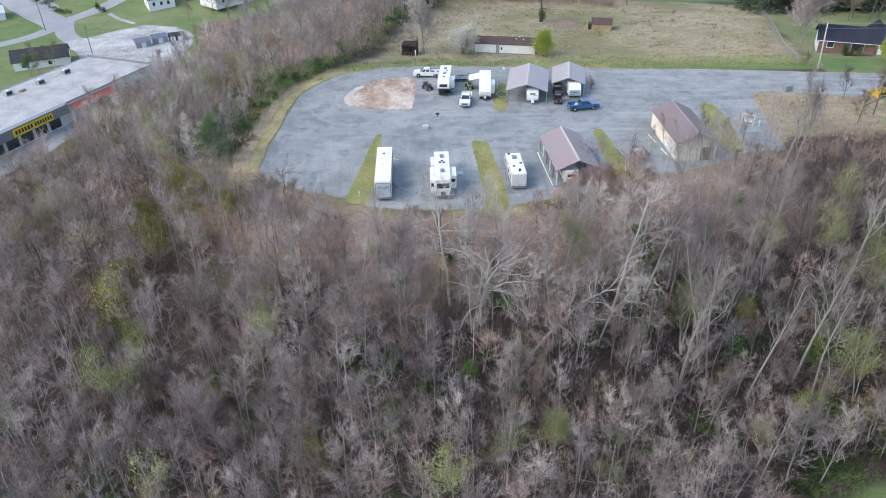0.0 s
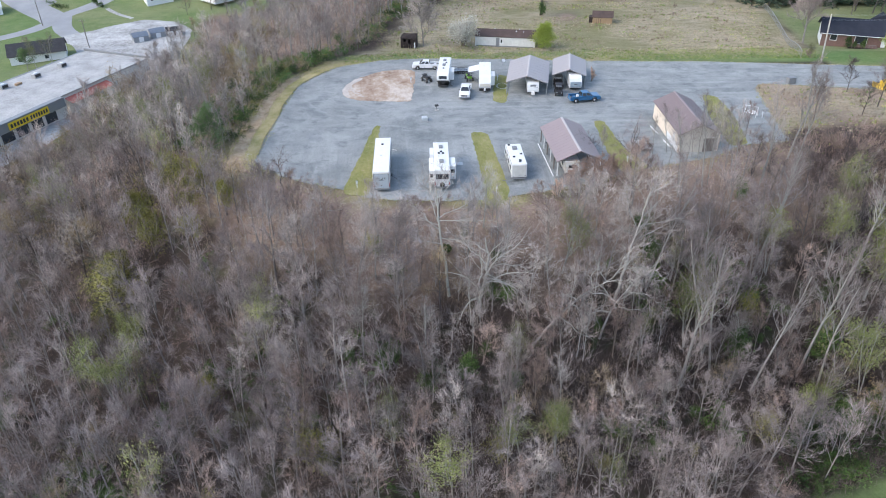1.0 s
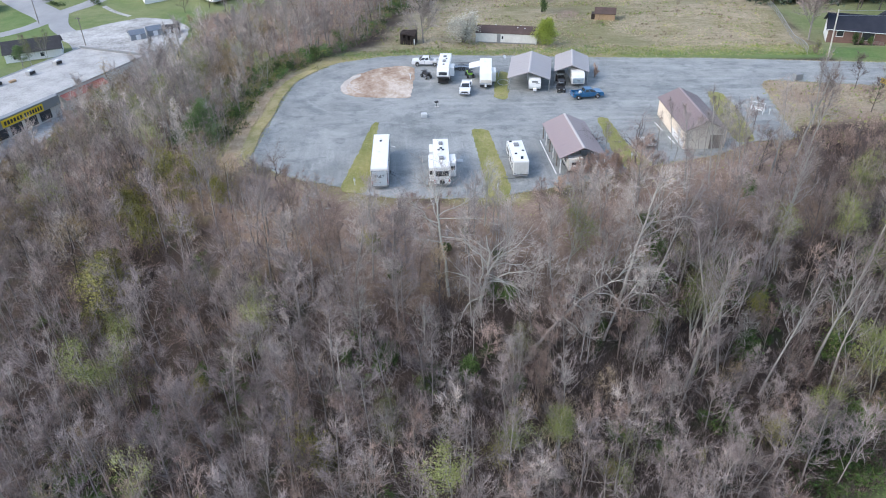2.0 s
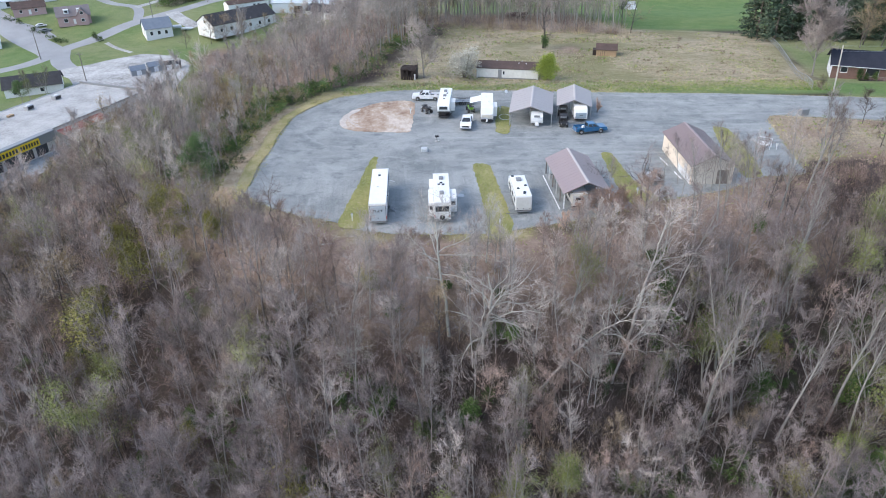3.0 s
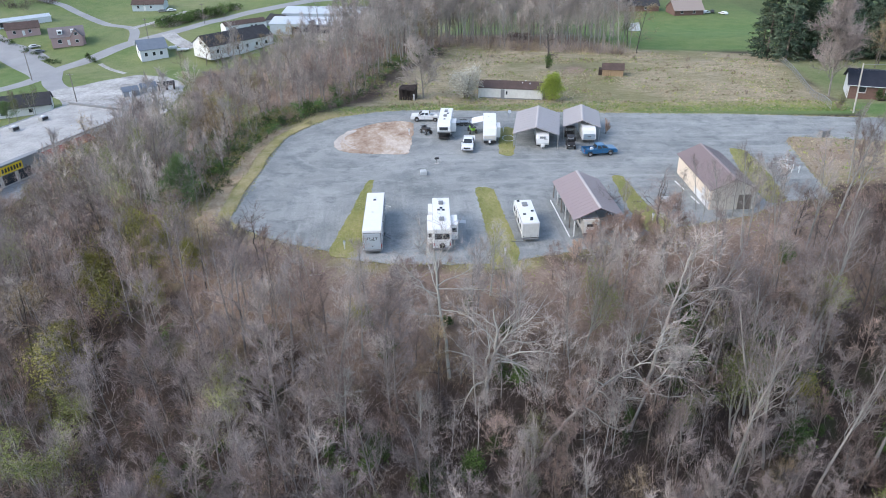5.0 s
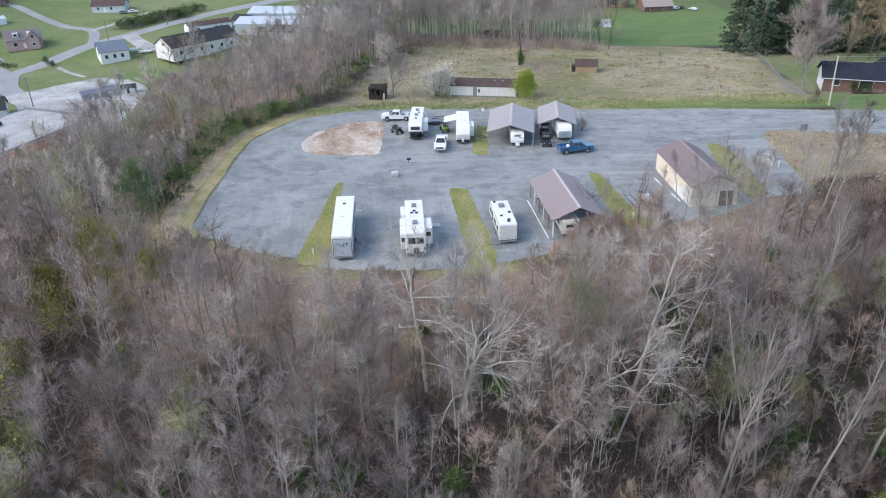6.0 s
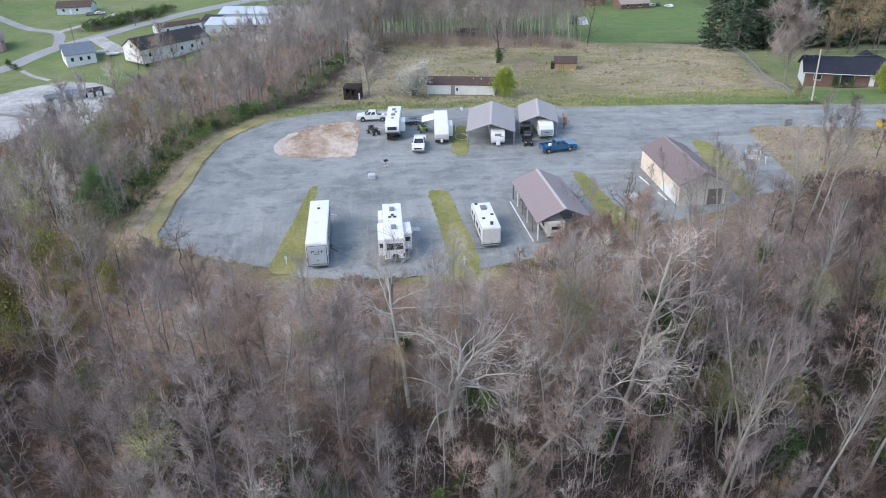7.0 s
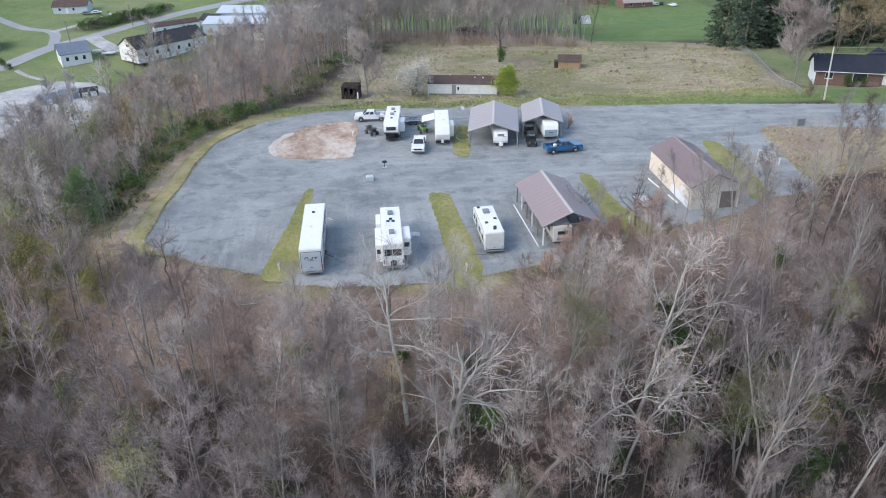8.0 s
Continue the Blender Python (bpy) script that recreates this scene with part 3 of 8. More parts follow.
def ribbons(lines, rnd):
    """Thin branches as flat tapering strips, each turned its own way."""
    V, F = [], []
    for pts in lines:
        d = pts[-1][0] - pts[0][0]
        w = d.cross(Vector((rnd.uniform(-1, 1), rnd.uniform(-1, 1), rnd.uniform(-1, 1)))).normalized()
        b = len(V)
        for p, r in pts[:-1]:
            V += [tuple(p - w * r), tuple(p + w * r)]
        V.append(tuple(pts[-1][0]))
        for i in range(len(pts) - 2):
            a = b + 2 * i
            F += [(a, a + 1, a + 3), (a, a + 3, a + 2)]
        F.append((len(V) - 3, len(V) - 2, len(V) - 1))
    return np.array(V, float).reshape(-1, 3), np.array(F, int).reshape(-1, 3)


def spread(rnd, axis, angle):
    """A direction that leaves the axis by about that angle, any way round."""
    axis = axis.normalized()
    side = axis.orthogonal().normalized()
    side.rotate(Matrix.Rotation(rnd.uniform(0, 2 * math.pi), 3, axis))
    return (axis * math.cos(angle) + side * math.sin(angle)).normalized()


def grow(seed, h=13.0, girth=0.15, first=0.35, limbs=13, reach=0.33, rise=0.9, subs=4, twigs=9, twig=(0.9, 0.03), leaf=0, leaf_size=0.25, detail=1, lean=0.04, forks=1, segs=3, wild=0.22, lift=0.15, solid=False, limb=0.55, fan=1.05):
    """One tree of height h as arrays: trunk, and crown with limbs, twigs and leaves."""
    rnd = random.Random(seed)
    trunks, limb_lines, sub_lines, tips = [], [], [], []
    for fk in range(forks):
        p = Vector((rnd.uniform(-0.2, 0.2) * (forks > 1), rnd.uniform(-0.2, 0.2) * (forks > 1), -0.4))
        aim = Vector((rnd.uniform(-lean, lean), rnd.uniform(-lean, lean), 1)) if forks == 1 else spread(rnd, Vector((0, 0, 1)), rnd.uniform(0.08, 0.3))
        hh = h * (1 if fk == 0 else rnd.uniform(0.75, 0.95))
        n = 7 if detail else 4
        pts = []
        for i in range(n + 1):
            u = i / n
            pts.append((p.copy(), girth * (1.15 - u) ** 0.8 * (0.8 if forks > 1 else 1) + 0.015))
            aim = (aim + Vector((rnd.uniform(-0.07, 0.07), rnd.uniform(-0.07, 0.07), 0.05))).normalized()
            p = p + aim * (hh + 0.4) / n
        trunks.append(pts)
        for k in range(max(3, limbs // forks)):
            f = first + (0.97 - first) * (k + rnd.random()) / max(3, limbs // forks)
            i = min(int(f * n), n - 1)
            a, b = pts[i], pts[i + 1]
            u = f * n - i
            q, r = a[0].lerp(b[0], u), (a[1] * (1 - u) + b[1] * u)
            axis = (b[0] - a[0]).normalized()
            d = spread(rnd, axis, rise * rnd.uniform(0.6, 1.1))
            L = reach * h * (1.15 - 0.75 * (f - first) / (1 - first)) * rnd.uniform(0.65, 1.15)
            m = segs if detail else 2
            ln = [(q.copy(), r * limb)]
            for s in range(m):
                d = (d + Vector((rnd.uniform(-wild, wild), rnd.uniform(-wild, wild), rnd.uniform(-0.5 * wild, wild) + lift))).normalized()
                q = q + d * L / m
                ln.append((q.copy(), max(r * limb * (1 - (s + 1) / m) ** 0.8, 0.012)))
            limb_lines.append(ln)
            tips.append((ln[-1][0], d, 1.0))
            for s in range(subs):
                g = rnd.uniform(0.3, 0.98) * m
                j = min(int(g), m - 1)
                o = ln[j][0].lerp(ln[j + 1][0], g - j)
                e = spread(rnd, (ln[j + 1][0] - ln[j][0]), rnd.uniform(0.5, 1.0))
                e = (e + Vector((0, 0, 0.08))).normalized()
                SL = L * rnd.uniform(0.3, 0.6)
                mid = o + e * SL * 0.5
                e2 = (e + Vector((rnd.uniform(-0.3, 0.3), rnd.uniform(-0.3, 0.3), rnd.uniform(0, 0.3)))).normalized()
                end = mid + e2 * SL * 0.5
                rr = max(r * 0.24, 0.016)
                sub_lines.append([(o, rr), (mid, rr * 0.6), (end, 0.006)] if detail else [(o, rr), (end, 0.008)])
                tips += [(o.lerp(mid, 0.6), e, 0.8), (mid, e, 0.85), (mid.lerp(end, 0.5), e2, 0.8), (end, e2, 0.75)]
    tv, tf = tubes(trunks, 6 if detail else 4)
    lv, lf = tubes(limb_lines, 4 if detail else 3)
    sv, sf = tubes(sub_lines, 3) if solid else ribbons(sub_lines, rnd)
    wood_v, wood_f = np.concatenate([lv, sv]), np.concatenate([lf, sf + len(lv)])
    tw, lfv = [], []
    per = max(1, twigs) / 2
    for o, d, k in tips:
        for _ in range(int(per + rnd.random())):
            e = spread(rnd, (d + Vector((0, 0, 0.15))).normalized(), rnd.uniform(0.2, fan))
            a = o - d * rnd.uniform(0, 0.9)
            L = twig[0] * k * rnd.uniform(0.5, 1.3)
            side = e.cross(Vector((rnd.uniform(-1, 1), rnd.uniform(-1, 1), rnd.uniform(-1, 1)))).normalized() * twig[1] * 0.5
            b = a + e * L + Vector((0, 0, 0.1 * L))
            tw += [tuple(a - side), tuple(a + side), tuple(b)]
            if detail and rnd.random() < 0.5:
                g = a.lerp(b, rnd.uniform(0.3, 0.7))
                e2 = spread(rnd, e, 0.7)
                tw += [tuple(g - side * 0.7), tuple(g + side * 0.7), tuple(g + e2 * L * 0.55)]
        for _ in range(int(leaf / 2 + rnd.random())):
            c = o + Vector((rnd.gauss(0, 0.45), rnd.gauss(0, 0.45), rnd.gauss(0, 0.4)))
            s = leaf_size * rnd.uniform(0.5, 1.2)
            e = Vector((rnd.uniform(-1, 1), rnd.uniform(-1, 1), rnd.uniform(-0.6, 0.6))).normalized() * s
            g = e.orthogonal().normalized() * s * 0.8
            lfv += [tuple(c - e), tuple(c + g), tuple(c + e)]
    tw = np.array(tw, float).reshape(-1, 3)
    lfv = np.array(lfv, float).reshape(-1, 3)
    crown_v = np.concatenate([wood_v, tw, lfv])
    nt, nl = len(tw) // 3, len(lfv) // 3
    tri = np.arange((nt + nl) * 3).reshape(-1, 3) + len(wood_v)
    crown_f = np.concatenate([wood_f, tri])
    crown_m = np.concatenate([np.zeros(len(wood_f), int), np.ones(nt, int), np.full(nl, 2)])
    return (tv, tf), (crown_v, crown_f, crown_m)


def tri_mesh(name, v, f, materials, mi=None):
    me = bpy.data.meshes.new(name)
    me.vertices.add(len(v))
    me.vertices.foreach_set("co", np.ascontiguousarray(v, np.float32).ravel())
    me.loops.add(len(f) * 3)
    me.loops.foreach_set("vertex_index", np.ascontiguousarray(f, np.int32).ravel())
    me.polygons.add(len(f))
    me.polygons.foreach_set("loop_start", np.arange(0, len(f) * 3, 3, dtype=np.int32))
    if mi is not None:
        me.polygons.foreach_set("material_index", np.ascontiguousarray(mi, np.int32))
    for mt in materials:
        me.materials.append(mt)
    me.update(calc_edges=True)
    me.validate()
    return me


class TreeKind:
    """A species: a few grown shapes, near ones as meshes, far ones as plain arrays for joined woods."""

    def __init__(self, name, label, bark, twig_mat, leaf_mat=None, shapes=4, seed=0, category="tree", **how):
        self.name, self.label, self.category = name, label, category
        self.mats = [bark, twig_mat] + ([leaf_mat] if leaf_mat else [])
        self.bark = bark
        self.near, self.far = [], []
        for k in range(shapes):
            trunk, crown = grow(seed + k, detail=1, **how)
            self.near.append((tri_mesh("trunk", trunk[0], trunk[1], [bark]), tri_mesh("crown", crown[0], crown[1], self.mats, crown[2])))
        cheap = dict(how)
        cheap["subs"] = max(2, how.get("subs", 4) - 1)
        cheap["limbs"] = max(6, int(how.get("limbs", 13) * 0.8))
        cheap["twigs"] = max(3, int(how.get("twigs", 9) * 0.75))
        cheap["leaf"] = int(how.get("leaf", 0) * 0.8)
        if "twig" in how:
            cheap["twig"] = (how["twig"][0] * 1.1, how["twig"][1] * 1.25)
        cheap["leaf_size"] = how.get("leaf_size", 0.2) * 1.25
        cheap["girth"] = how.get("girth", 0.15) * 0.85
        for k in range(shapes):
            trunk, crown = grow(seed + 50 + k, detail=0, **cheap)
            v = np.concatenate([trunk[0], crown[0]])
            f = np.concatenate([trunk[1], crown[1] + len(trunk[0])])
            mi = np.concatenate([np.zeros(len(trunk[1]), int), crown[2]])
            self.far.append((v, f, mi))

    def plant(self, x, y, rnd, scale=1.0, z=None, lean=(0, 0), turn=None, label="", shape=None):
        ob = thing(self.name, label or self.label, self.category, x, y, 0, z, group=self.name.replace("_", " ") + "s")
        k = rnd.randrange(len(self.near)) if shape is None else shape
        s = scale * rnd.uniform(0.85, 1.15)
        ob.matrix_basis = ob.matrix_basis @ pose(0, 0, 0, lean[0], lean[1], rnd.uniform(0, 360) if turn is None else turn) @ Matrix.Diagonal((s, s, s * rnd.uniform(0.92, 1.1), 1))
        for nm, me in zip(("trunk", "crown"), self.near[k]):
            c = new(nm, me)
            c.parent = ob
        return ob


def woods(name, kind, spots, rnd, label):
    """Many trees of one kind joined into one uncountable wood."""
    V, F, M = [], [], []
    at = 0
    for x, y, s in spots:
        v, f, mi = kind.far[rnd.randrange(len(kind.far))]
        a = rnd.uniform(0, 2 * math.pi)
        c, sn = math.cos(a) * s, math.sin(a) * s
        sz = s * rnd.uniform(0.85, 1.15)
        lx, ly = rnd.uniform(-0.06, 0.06), rnd.uniform(-0.06, 0.06)
        q = np.stack([v[:, 0] * c - v[:, 1] * sn + v[:, 2] * lx, v[:, 0] * sn + v[:, 1] * c + v[:, 2] * ly, v[:, 2] * sz], -1)
        V.append(q + np.array([x, y, hz(x, y) - 0.1]))
        F.append(f + at)
        M.append(mi)
        at += len(v)
    if not V:
        return None
    me = tri_mesh(name, np.concatenate(V), np.concatenate(F), kind.mats, np.concatenate(M))
    return tagged(new(name, me), label, "trees", kind="stuff")


GREY = TreeKind("bare_tree", "leafless grey hardwood tree on the wooded slope", BARK_GREY, TWIG_GREY, shapes=7, seed=10, h=12, girth=0.11, first=0.28, limbs=15, reach=0.37, rise=0.9, subs=6, twigs=8, twig=(1.35, 0.027), lift=0.04, wild=0.3)
TALL = TreeKind("tall_bare_tree", "tall slender leafless tree with grey trunk", BARK_ASH, TWIG_FAR, shapes=4, seed=110, h=15, girth=0.15, first=0.42, limbs=16, reach=0.29, rise=0.85, subs=5, twigs=8, twig=(1.4, 0.048), lift=0.05, wild=0.3)
RED = TreeKind("budding_tree", "leafless tree with reddish-brown budding twigs", BARK_BROWN, TWIG_RED, shapes=5, seed=210, h=10.5, girth=0.1, first=0.25, limbs=15, reach=0.4, rise=0.92, subs=5, twigs=8, twig=(1.25, 0.03), lift=0.04, wild=0.3)
PALE = TreeKind("sycamore_tree", "bare sycamore with whitish spreading limbs", BARK_PALE, TWIG_PALE, shapes=4, seed=310, h=14, girth=0.17, first=0.3, limbs=15, reach=0.42, rise=0.95, subs=8, twigs=4, twig=(1.5, 0.026), segs=6, wild=0.42, lift=0.02, solid=True, limb=0.6)
VASE = TreeKind("ash_tree", "tall pale-grey bare tree with upswept limbs", BARK_ASH, TWIG_GREY, shapes=4, seed=350, h=20, girth=0.15, first=0.45, limbs=15, reach=0.27, rise=0.5, subs=6, twigs=5, twig=(1.6, 0.026), segs=5, wild=0.28, lift=0.07, solid=True, limb=0.5, fan=0.9)
SAPLING = TreeKind("sapling", "slim leafless young tree with pale tan-grey twigs", BARK_ASH, TWIG_HAZY, shapes=6, seed=390, h=11, girth=0.075, first=0.35, limbs=12, reach=0.3, rise=0.8, subs=4, twigs=6, twig=(1.3, 0.026), lift=0.05, wild=0.32)
HAZY = TreeKind("pale_bare_tree", "leafless tree with pale mauve-grey twigs", BARK_GREY, TWIG_HAZY, shapes=5, seed=460, h=12, girth=0.1, first=0.22, limbs=18, reach=0.4, rise=0.95, subs=6, twigs=7, twig=(1.3, 0.029), lift=0.04, wild=0.3)
GREENTREE = TreeKind("green_leafed_tree", "rounded tree in soft green leaf below the bank", BARK_GREY, TWIG_GREY, twig("soft_green_leaves", (0.11, 0.18, 0.065), (0.19, 0.28, 0.12), 0.7, 0.25), shapes=2, seed=470, h=10, girth=0.14, first=0.2, limbs=20, reach=0.36, rise=1.0, subs=5, twigs=2, twig=(1.0, 0.03), leaf=36, leaf_size=0.15, lift=0.0, wild=0.3)
SPRING = TreeKind("leafing_tree", "slim tree with fresh pale green spring leaves", BARK_ASH, TWIG_GREY, LEAF_SPRING, shapes=4, seed=410, h=10, girth=0.12, first=0.3, limbs=18, reach=0.4, rise=0.75, subs=4, twigs=5, twig=(1.0, 0.026), leaf=24, leaf_size=0.11, forks=2, lift=0.05, wild=0.3)
ORANGE = TreeKind("orange_budding_tree", "tree in ochre and orange spring bud", BARK_DARK, TWIG_TAN, LEAF_ORANGE, shapes=3, seed=510, h=11.5, girth=0.12, first=0.2, limbs=18, reach=0.42, rise=1.0, subs=5, twigs=4, twig=(1.1, 0.04), leaf=12, leaf_size=0.09, lift=0.03, wild=0.3)
SHRUB = TreeKind("green_shrub", "leafy green shrub among bare trees", BARK_BROWN, TWIG_GREY, LEAF_GREEN, shapes=4, seed=610, category="shrub", h=4.0, girth=0.05, first=0.1, limbs=12, reach=0.42, rise=0.9, subs=3, twigs=1, twig=(0.5, 0.03), leaf=18, leaf_size=0.19, forks=3)
YSHRUB = TreeKind("yellow_green_shrub", "shrub in yellow-green spring leaf", BARK_BROWN, TWIG_GREY, LEAF_YELLOW, shapes=3, seed=710, category="shrub", h=4.5, girth=0.05, first=0.1, limbs=12, reach=0.4, rise=0.8, subs=3, twigs=4, twig=(0.7, 0.024), leaf=22, leaf_size=0.085, forks=3)
OLIVE = TreeKind("olive_leafing_tree", "tree in olive-yellow spring leaf below the lot", BARK_GREY, TWIG_GREY, LEAF_YELLOW, shapes=3, seed=760, h=8.5, girth=0.1, first=0.2, limbs=18, reach=0.42, rise=0.85, subs=4, twigs=5, twig=(1.0, 0.026), leaf=46, leaf_size=0.15, forks=2, lift=0.04, wild=0.3)
DARK = TreeKind("dark_bare_tree", "leafless tree with dark brown twigs", BARK_DARK, twig("dark_brown_twigs", (0.115, 0.089, 0.082), (0.25, 0.20, 0.187)), shapes=4, seed=790, h=11, girth=0.11, first=0.24, limbs=17, reach=0.4, rise=0.9, subs=6, twigs=8, twig=(1.3, 0.028), lift=0.04, wild=0.3)
BRUSH = TreeKind("brush", "brown leafless brush on the slope", BARK_BROWN, TWIG_RED, shapes=5, seed=810, category="shrub", h=3.4, girth=0.03, first=0.05, limbs=9, reach=0.5, rise=0.75, subs=2, twigs=9, twig=(1.1, 0.034), forks=3)


def thicket(seed, h=3.2, stems=26, shoots=5):
    """A tangle of thin stems with side shoots, for undergrowth seen from afar."""
    rnd = random.Random(seed)
    tri = []
    for _ in range(stems):
        a = Vector((rnd.gauss(0, 0.9), rnd.gauss(0, 0.9), -0.2))
        d = spread(rnd, Vector((0, 0, 1)), rnd.uniform(0.1, 0.8))
        L = h * rnd.uniform(0.5, 1.2)
        w = d.cross(Vector((rnd.uniform(-1, 1), rnd.uniform(-1, 1), 0.1))).normalized() * 0.022
        b = a + d * L
        tri += [tuple(a - w), tuple(a + w), tuple(b)]
        for _ in range(shoots):
            g = a.lerp(b, rnd.uniform(0.25, 0.95))
            e = spread(rnd, d, rnd.uniform(0.4, 1.1))
            tri += [tuple(g - w * 0.8), tuple(g + w * 0.8), tuple(g + e * L * rnd.uniform(0.2, 0.45))]
    v = np.array(tri)
    return v, np.arange(len(v)).reshape(-1, 3), np.zeros(len(v) // 3, int)


class Thicket:
    def __init__(self, mat, seed, **how):
        self.mats = [mat]
        self.far = [thicket(seed + k, **how) for k in range(6)]




def leaf_clump(seed, leaves=150, wide=1.5, tall=1.9, size=0.26):
    """A rounded bush of loose leaves on a few stems."""
    rnd = random.Random(seed)
    tri, mi = [], []
    lobes = [(Vector((rnd.gauss(0, 0.5 * wide), rnd.gauss(0, 0.5 * wide), rnd.uniform(0.35, 0.8) * tall)), rnd.uniform(0.4, 0.75)) for _ in range(6)]
    for o, r in lobes:
        a = Vector((o.x * 0.2, o.y * 0.2, -0.2))
        w = Vector((0.025, 0.02, 0))
        tri += [tuple(a - w), tuple(a + w), tuple(o)]
        mi.append(0)
    for _ in range(leaves):
        o, r = lobes[rnd.randrange(6)]
        c = o + spread(rnd, Vector((0, 0, 1)), rnd.uniform(0, 2.4)) * r * rnd.uniform(0.6, 1.1)
        e = Vector((rnd.uniform(-1, 1), rnd.uniform(-1, 1), rnd.uniform(-0.5, 0.5))).normalized() * size * rnd.uniform(0.4, 1.1)
        g = e.orthogonal().normalized() * size * 0.5
        tri += [tuple(c - e), tuple(c + g), tuple(c + e)]
        mi.append(1)
    v = np.array(tri)
    return v, np.arange(len(v)).reshape(-1, 3), np.array(mi)


class LeafBush:
    def __init__(self, leaf_mat, seed, **how):
        self.mats = [BARK_BROWN, leaf_mat]
        self.far = [leaf_clump(seed + k, **how) for k in range(6)]


BUSH_DARK, BUSH_SOFT, BUSH_OLIVE = LeafBush(LEAF_GREEN, 870), LeafBush(LEAF_FRESH, 880, size=0.2), LeafBush(LEAF_YELLOW, 890, leaves=90, size=0.18)
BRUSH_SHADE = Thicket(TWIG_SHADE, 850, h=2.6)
BRUSH_MAUVE, BRUSH_TAN, BRUSH_RED = Thicket(TWIG_GREY, 820), Thicket(TWIG_TAN, 830), Thicket(TWIG_RED, 840)

wrnd = random.Random(77)


def wood_edge(y):
    """The line, west to east, up to which the western trees come towards lot and field."""
    return float(np.interp(y, [80, 140, 152, 160, 166, 183, 208, 257, 285], [-37.5, -36.5, -34, -28, -25, -17, -12, 2, 9]))


def in_woods(x, y):
    """How thickly trees stand at a place, 0 to 1."""
    se = float(south_edge(x))
    if x > 38 and y < 60.5 + 0.4 * (x - 50):
        return 0.0
    if x > 27 and y < 66:
        return 0.6
    thin = 1.0 if abs(x) < 23 + 0.58 * y and y > 51 else 0.12
    if y < se - 5 and y > -10:
        return thin
    if wood_edge(y) > x > float(np.interp(y, [140, 147, 180, 190, 240], [-112, -86, -82, -76, -76])) and 80 < y < 300:
        return thin if y < 205 or x > -66 + (y - 205) * 0.25 else 0.0
    if 268 - 0.42 * (x + 20) < y < 300 - 0.2 * x and -25 < x < 62:
        return 0.9
    return 0.0


def near_stretch(x, y):
    return -40 < x < 48 and 60 < y < 86


spots = {}
near_trees = []
gx = -150.0
while gx < 125:
    gy = -8.0
    while gy < 315:
        x, y = gx + wrnd.uniform(-1.7, 1.7), gy + wrnd.uniform(-1.7, 1.7)
        step = 3.3 if 40 < gy < 130 else 4.0
        gy += step
        if wrnd.random() > in_woods(x, y):
            continue
        d = float(south_edge(x)) - y
        u = wrnd.random()
        if -57 < x < -33 and 85 < y < 107 and u > 0.55:
            continue
        left, back = x < -34 and y > 90, y > 200
        if (left or back) and wrnd.random() < (0.05 if back and x > -20 else 0.35 if back else 0.22 if y < 160 else 0.4):
            continue
        if back:
            kind = VASE if u < 0.12 else TALL if u < 0.68 else HAZY if u < 0.93 else ORANGE if u < 0.95 else RED
        elif left:
            kind = (ORANGE if u < 0.26 else HAZY if u < 0.60 else SPRING if u < 0.66 else GREY if u < 0.88 else TALL) if 138 < y < 205 else (GREY if u < 0.45 else RED if u < 0.62 else HAZY if u < 0.92 else ORANGE if u < 0.96 else SPRING) if y < 128 else RED if u < 0.12 else HAZY if u < 0.58 else GREY if u < 0.74 else ORANGE if u < 0.93 else SPRING
        else:
            kind = GREY if u < 0.52 else RED if u < 0.68 else HAZY if u < 0.80 else SAPLING if u < 0.90 else SPRING if u < 0.94 else ORANGE if u < 0.97 else YSHRUB
        if x > 30 and y < 96:
            kind = {HAZY: GREY, SAPLING: GREY}.get(kind, kind)
            if wrnd.random() < 0.15:
                continue
        if x < -22 and not left and kind is HAZY and wrnd.random() < 0.7:
            kind = GREY
        if -22 < x < 30 and 0 < d < 32 and kind is GREY and wrnd.random() < 0.6:
            kind = HAZY
        if (x > 47 and 80 < y < 110 and wrnd.random() < 0.65) or (x < -50 and 100 < y < 135 and wrnd.random() < 0.2):
            kind = DARK
        if y < 76 and kind in (HAZY, SAPLING) and wrnd.random() < 0.65:
            kind = GREY if wrnd.random() < 0.75 else RED
        s = wrnd.uniform(0.75, 1.15)
        if left or back:
            s *= 1.12
        if 0 < d < 24:
            s *= min(1, 0.5 + 0.045 * d)
            kind = {TALL: SAPLING, GREY: SAPLING}.get(kind, kind) if -30 < x < 30 and d < (26 if -4 < x < 40 else 9) else kind
        if 47 < x < 80 and 0 < d < 16:
            s *= 0.62
        if x < -20 and 172 < y < 275:
            s *= 0.64
        if x < -62 and 185 < y < 215:
            s *= 0.8
        if left and y > float(south_edge(x)) and wood_edge(y) - x < 8:
            s *= 0.6
        if -6 < x < 56 and 62 < y < 80:
            s *= 0.8
        if near_stretch(x, y) and len(near_trees) < 290:
            near_trees.append((kind, x, y, s))
        else:
            spots.setdefault(kind, []).append((x, y, s))
    gx += 3.4
for kind, x, y, s in near_trees:
    kind.plant(x, y, wrnd, s, lean=(wrnd.uniform(-4, 4), wrnd.uniform(-4, 4)))
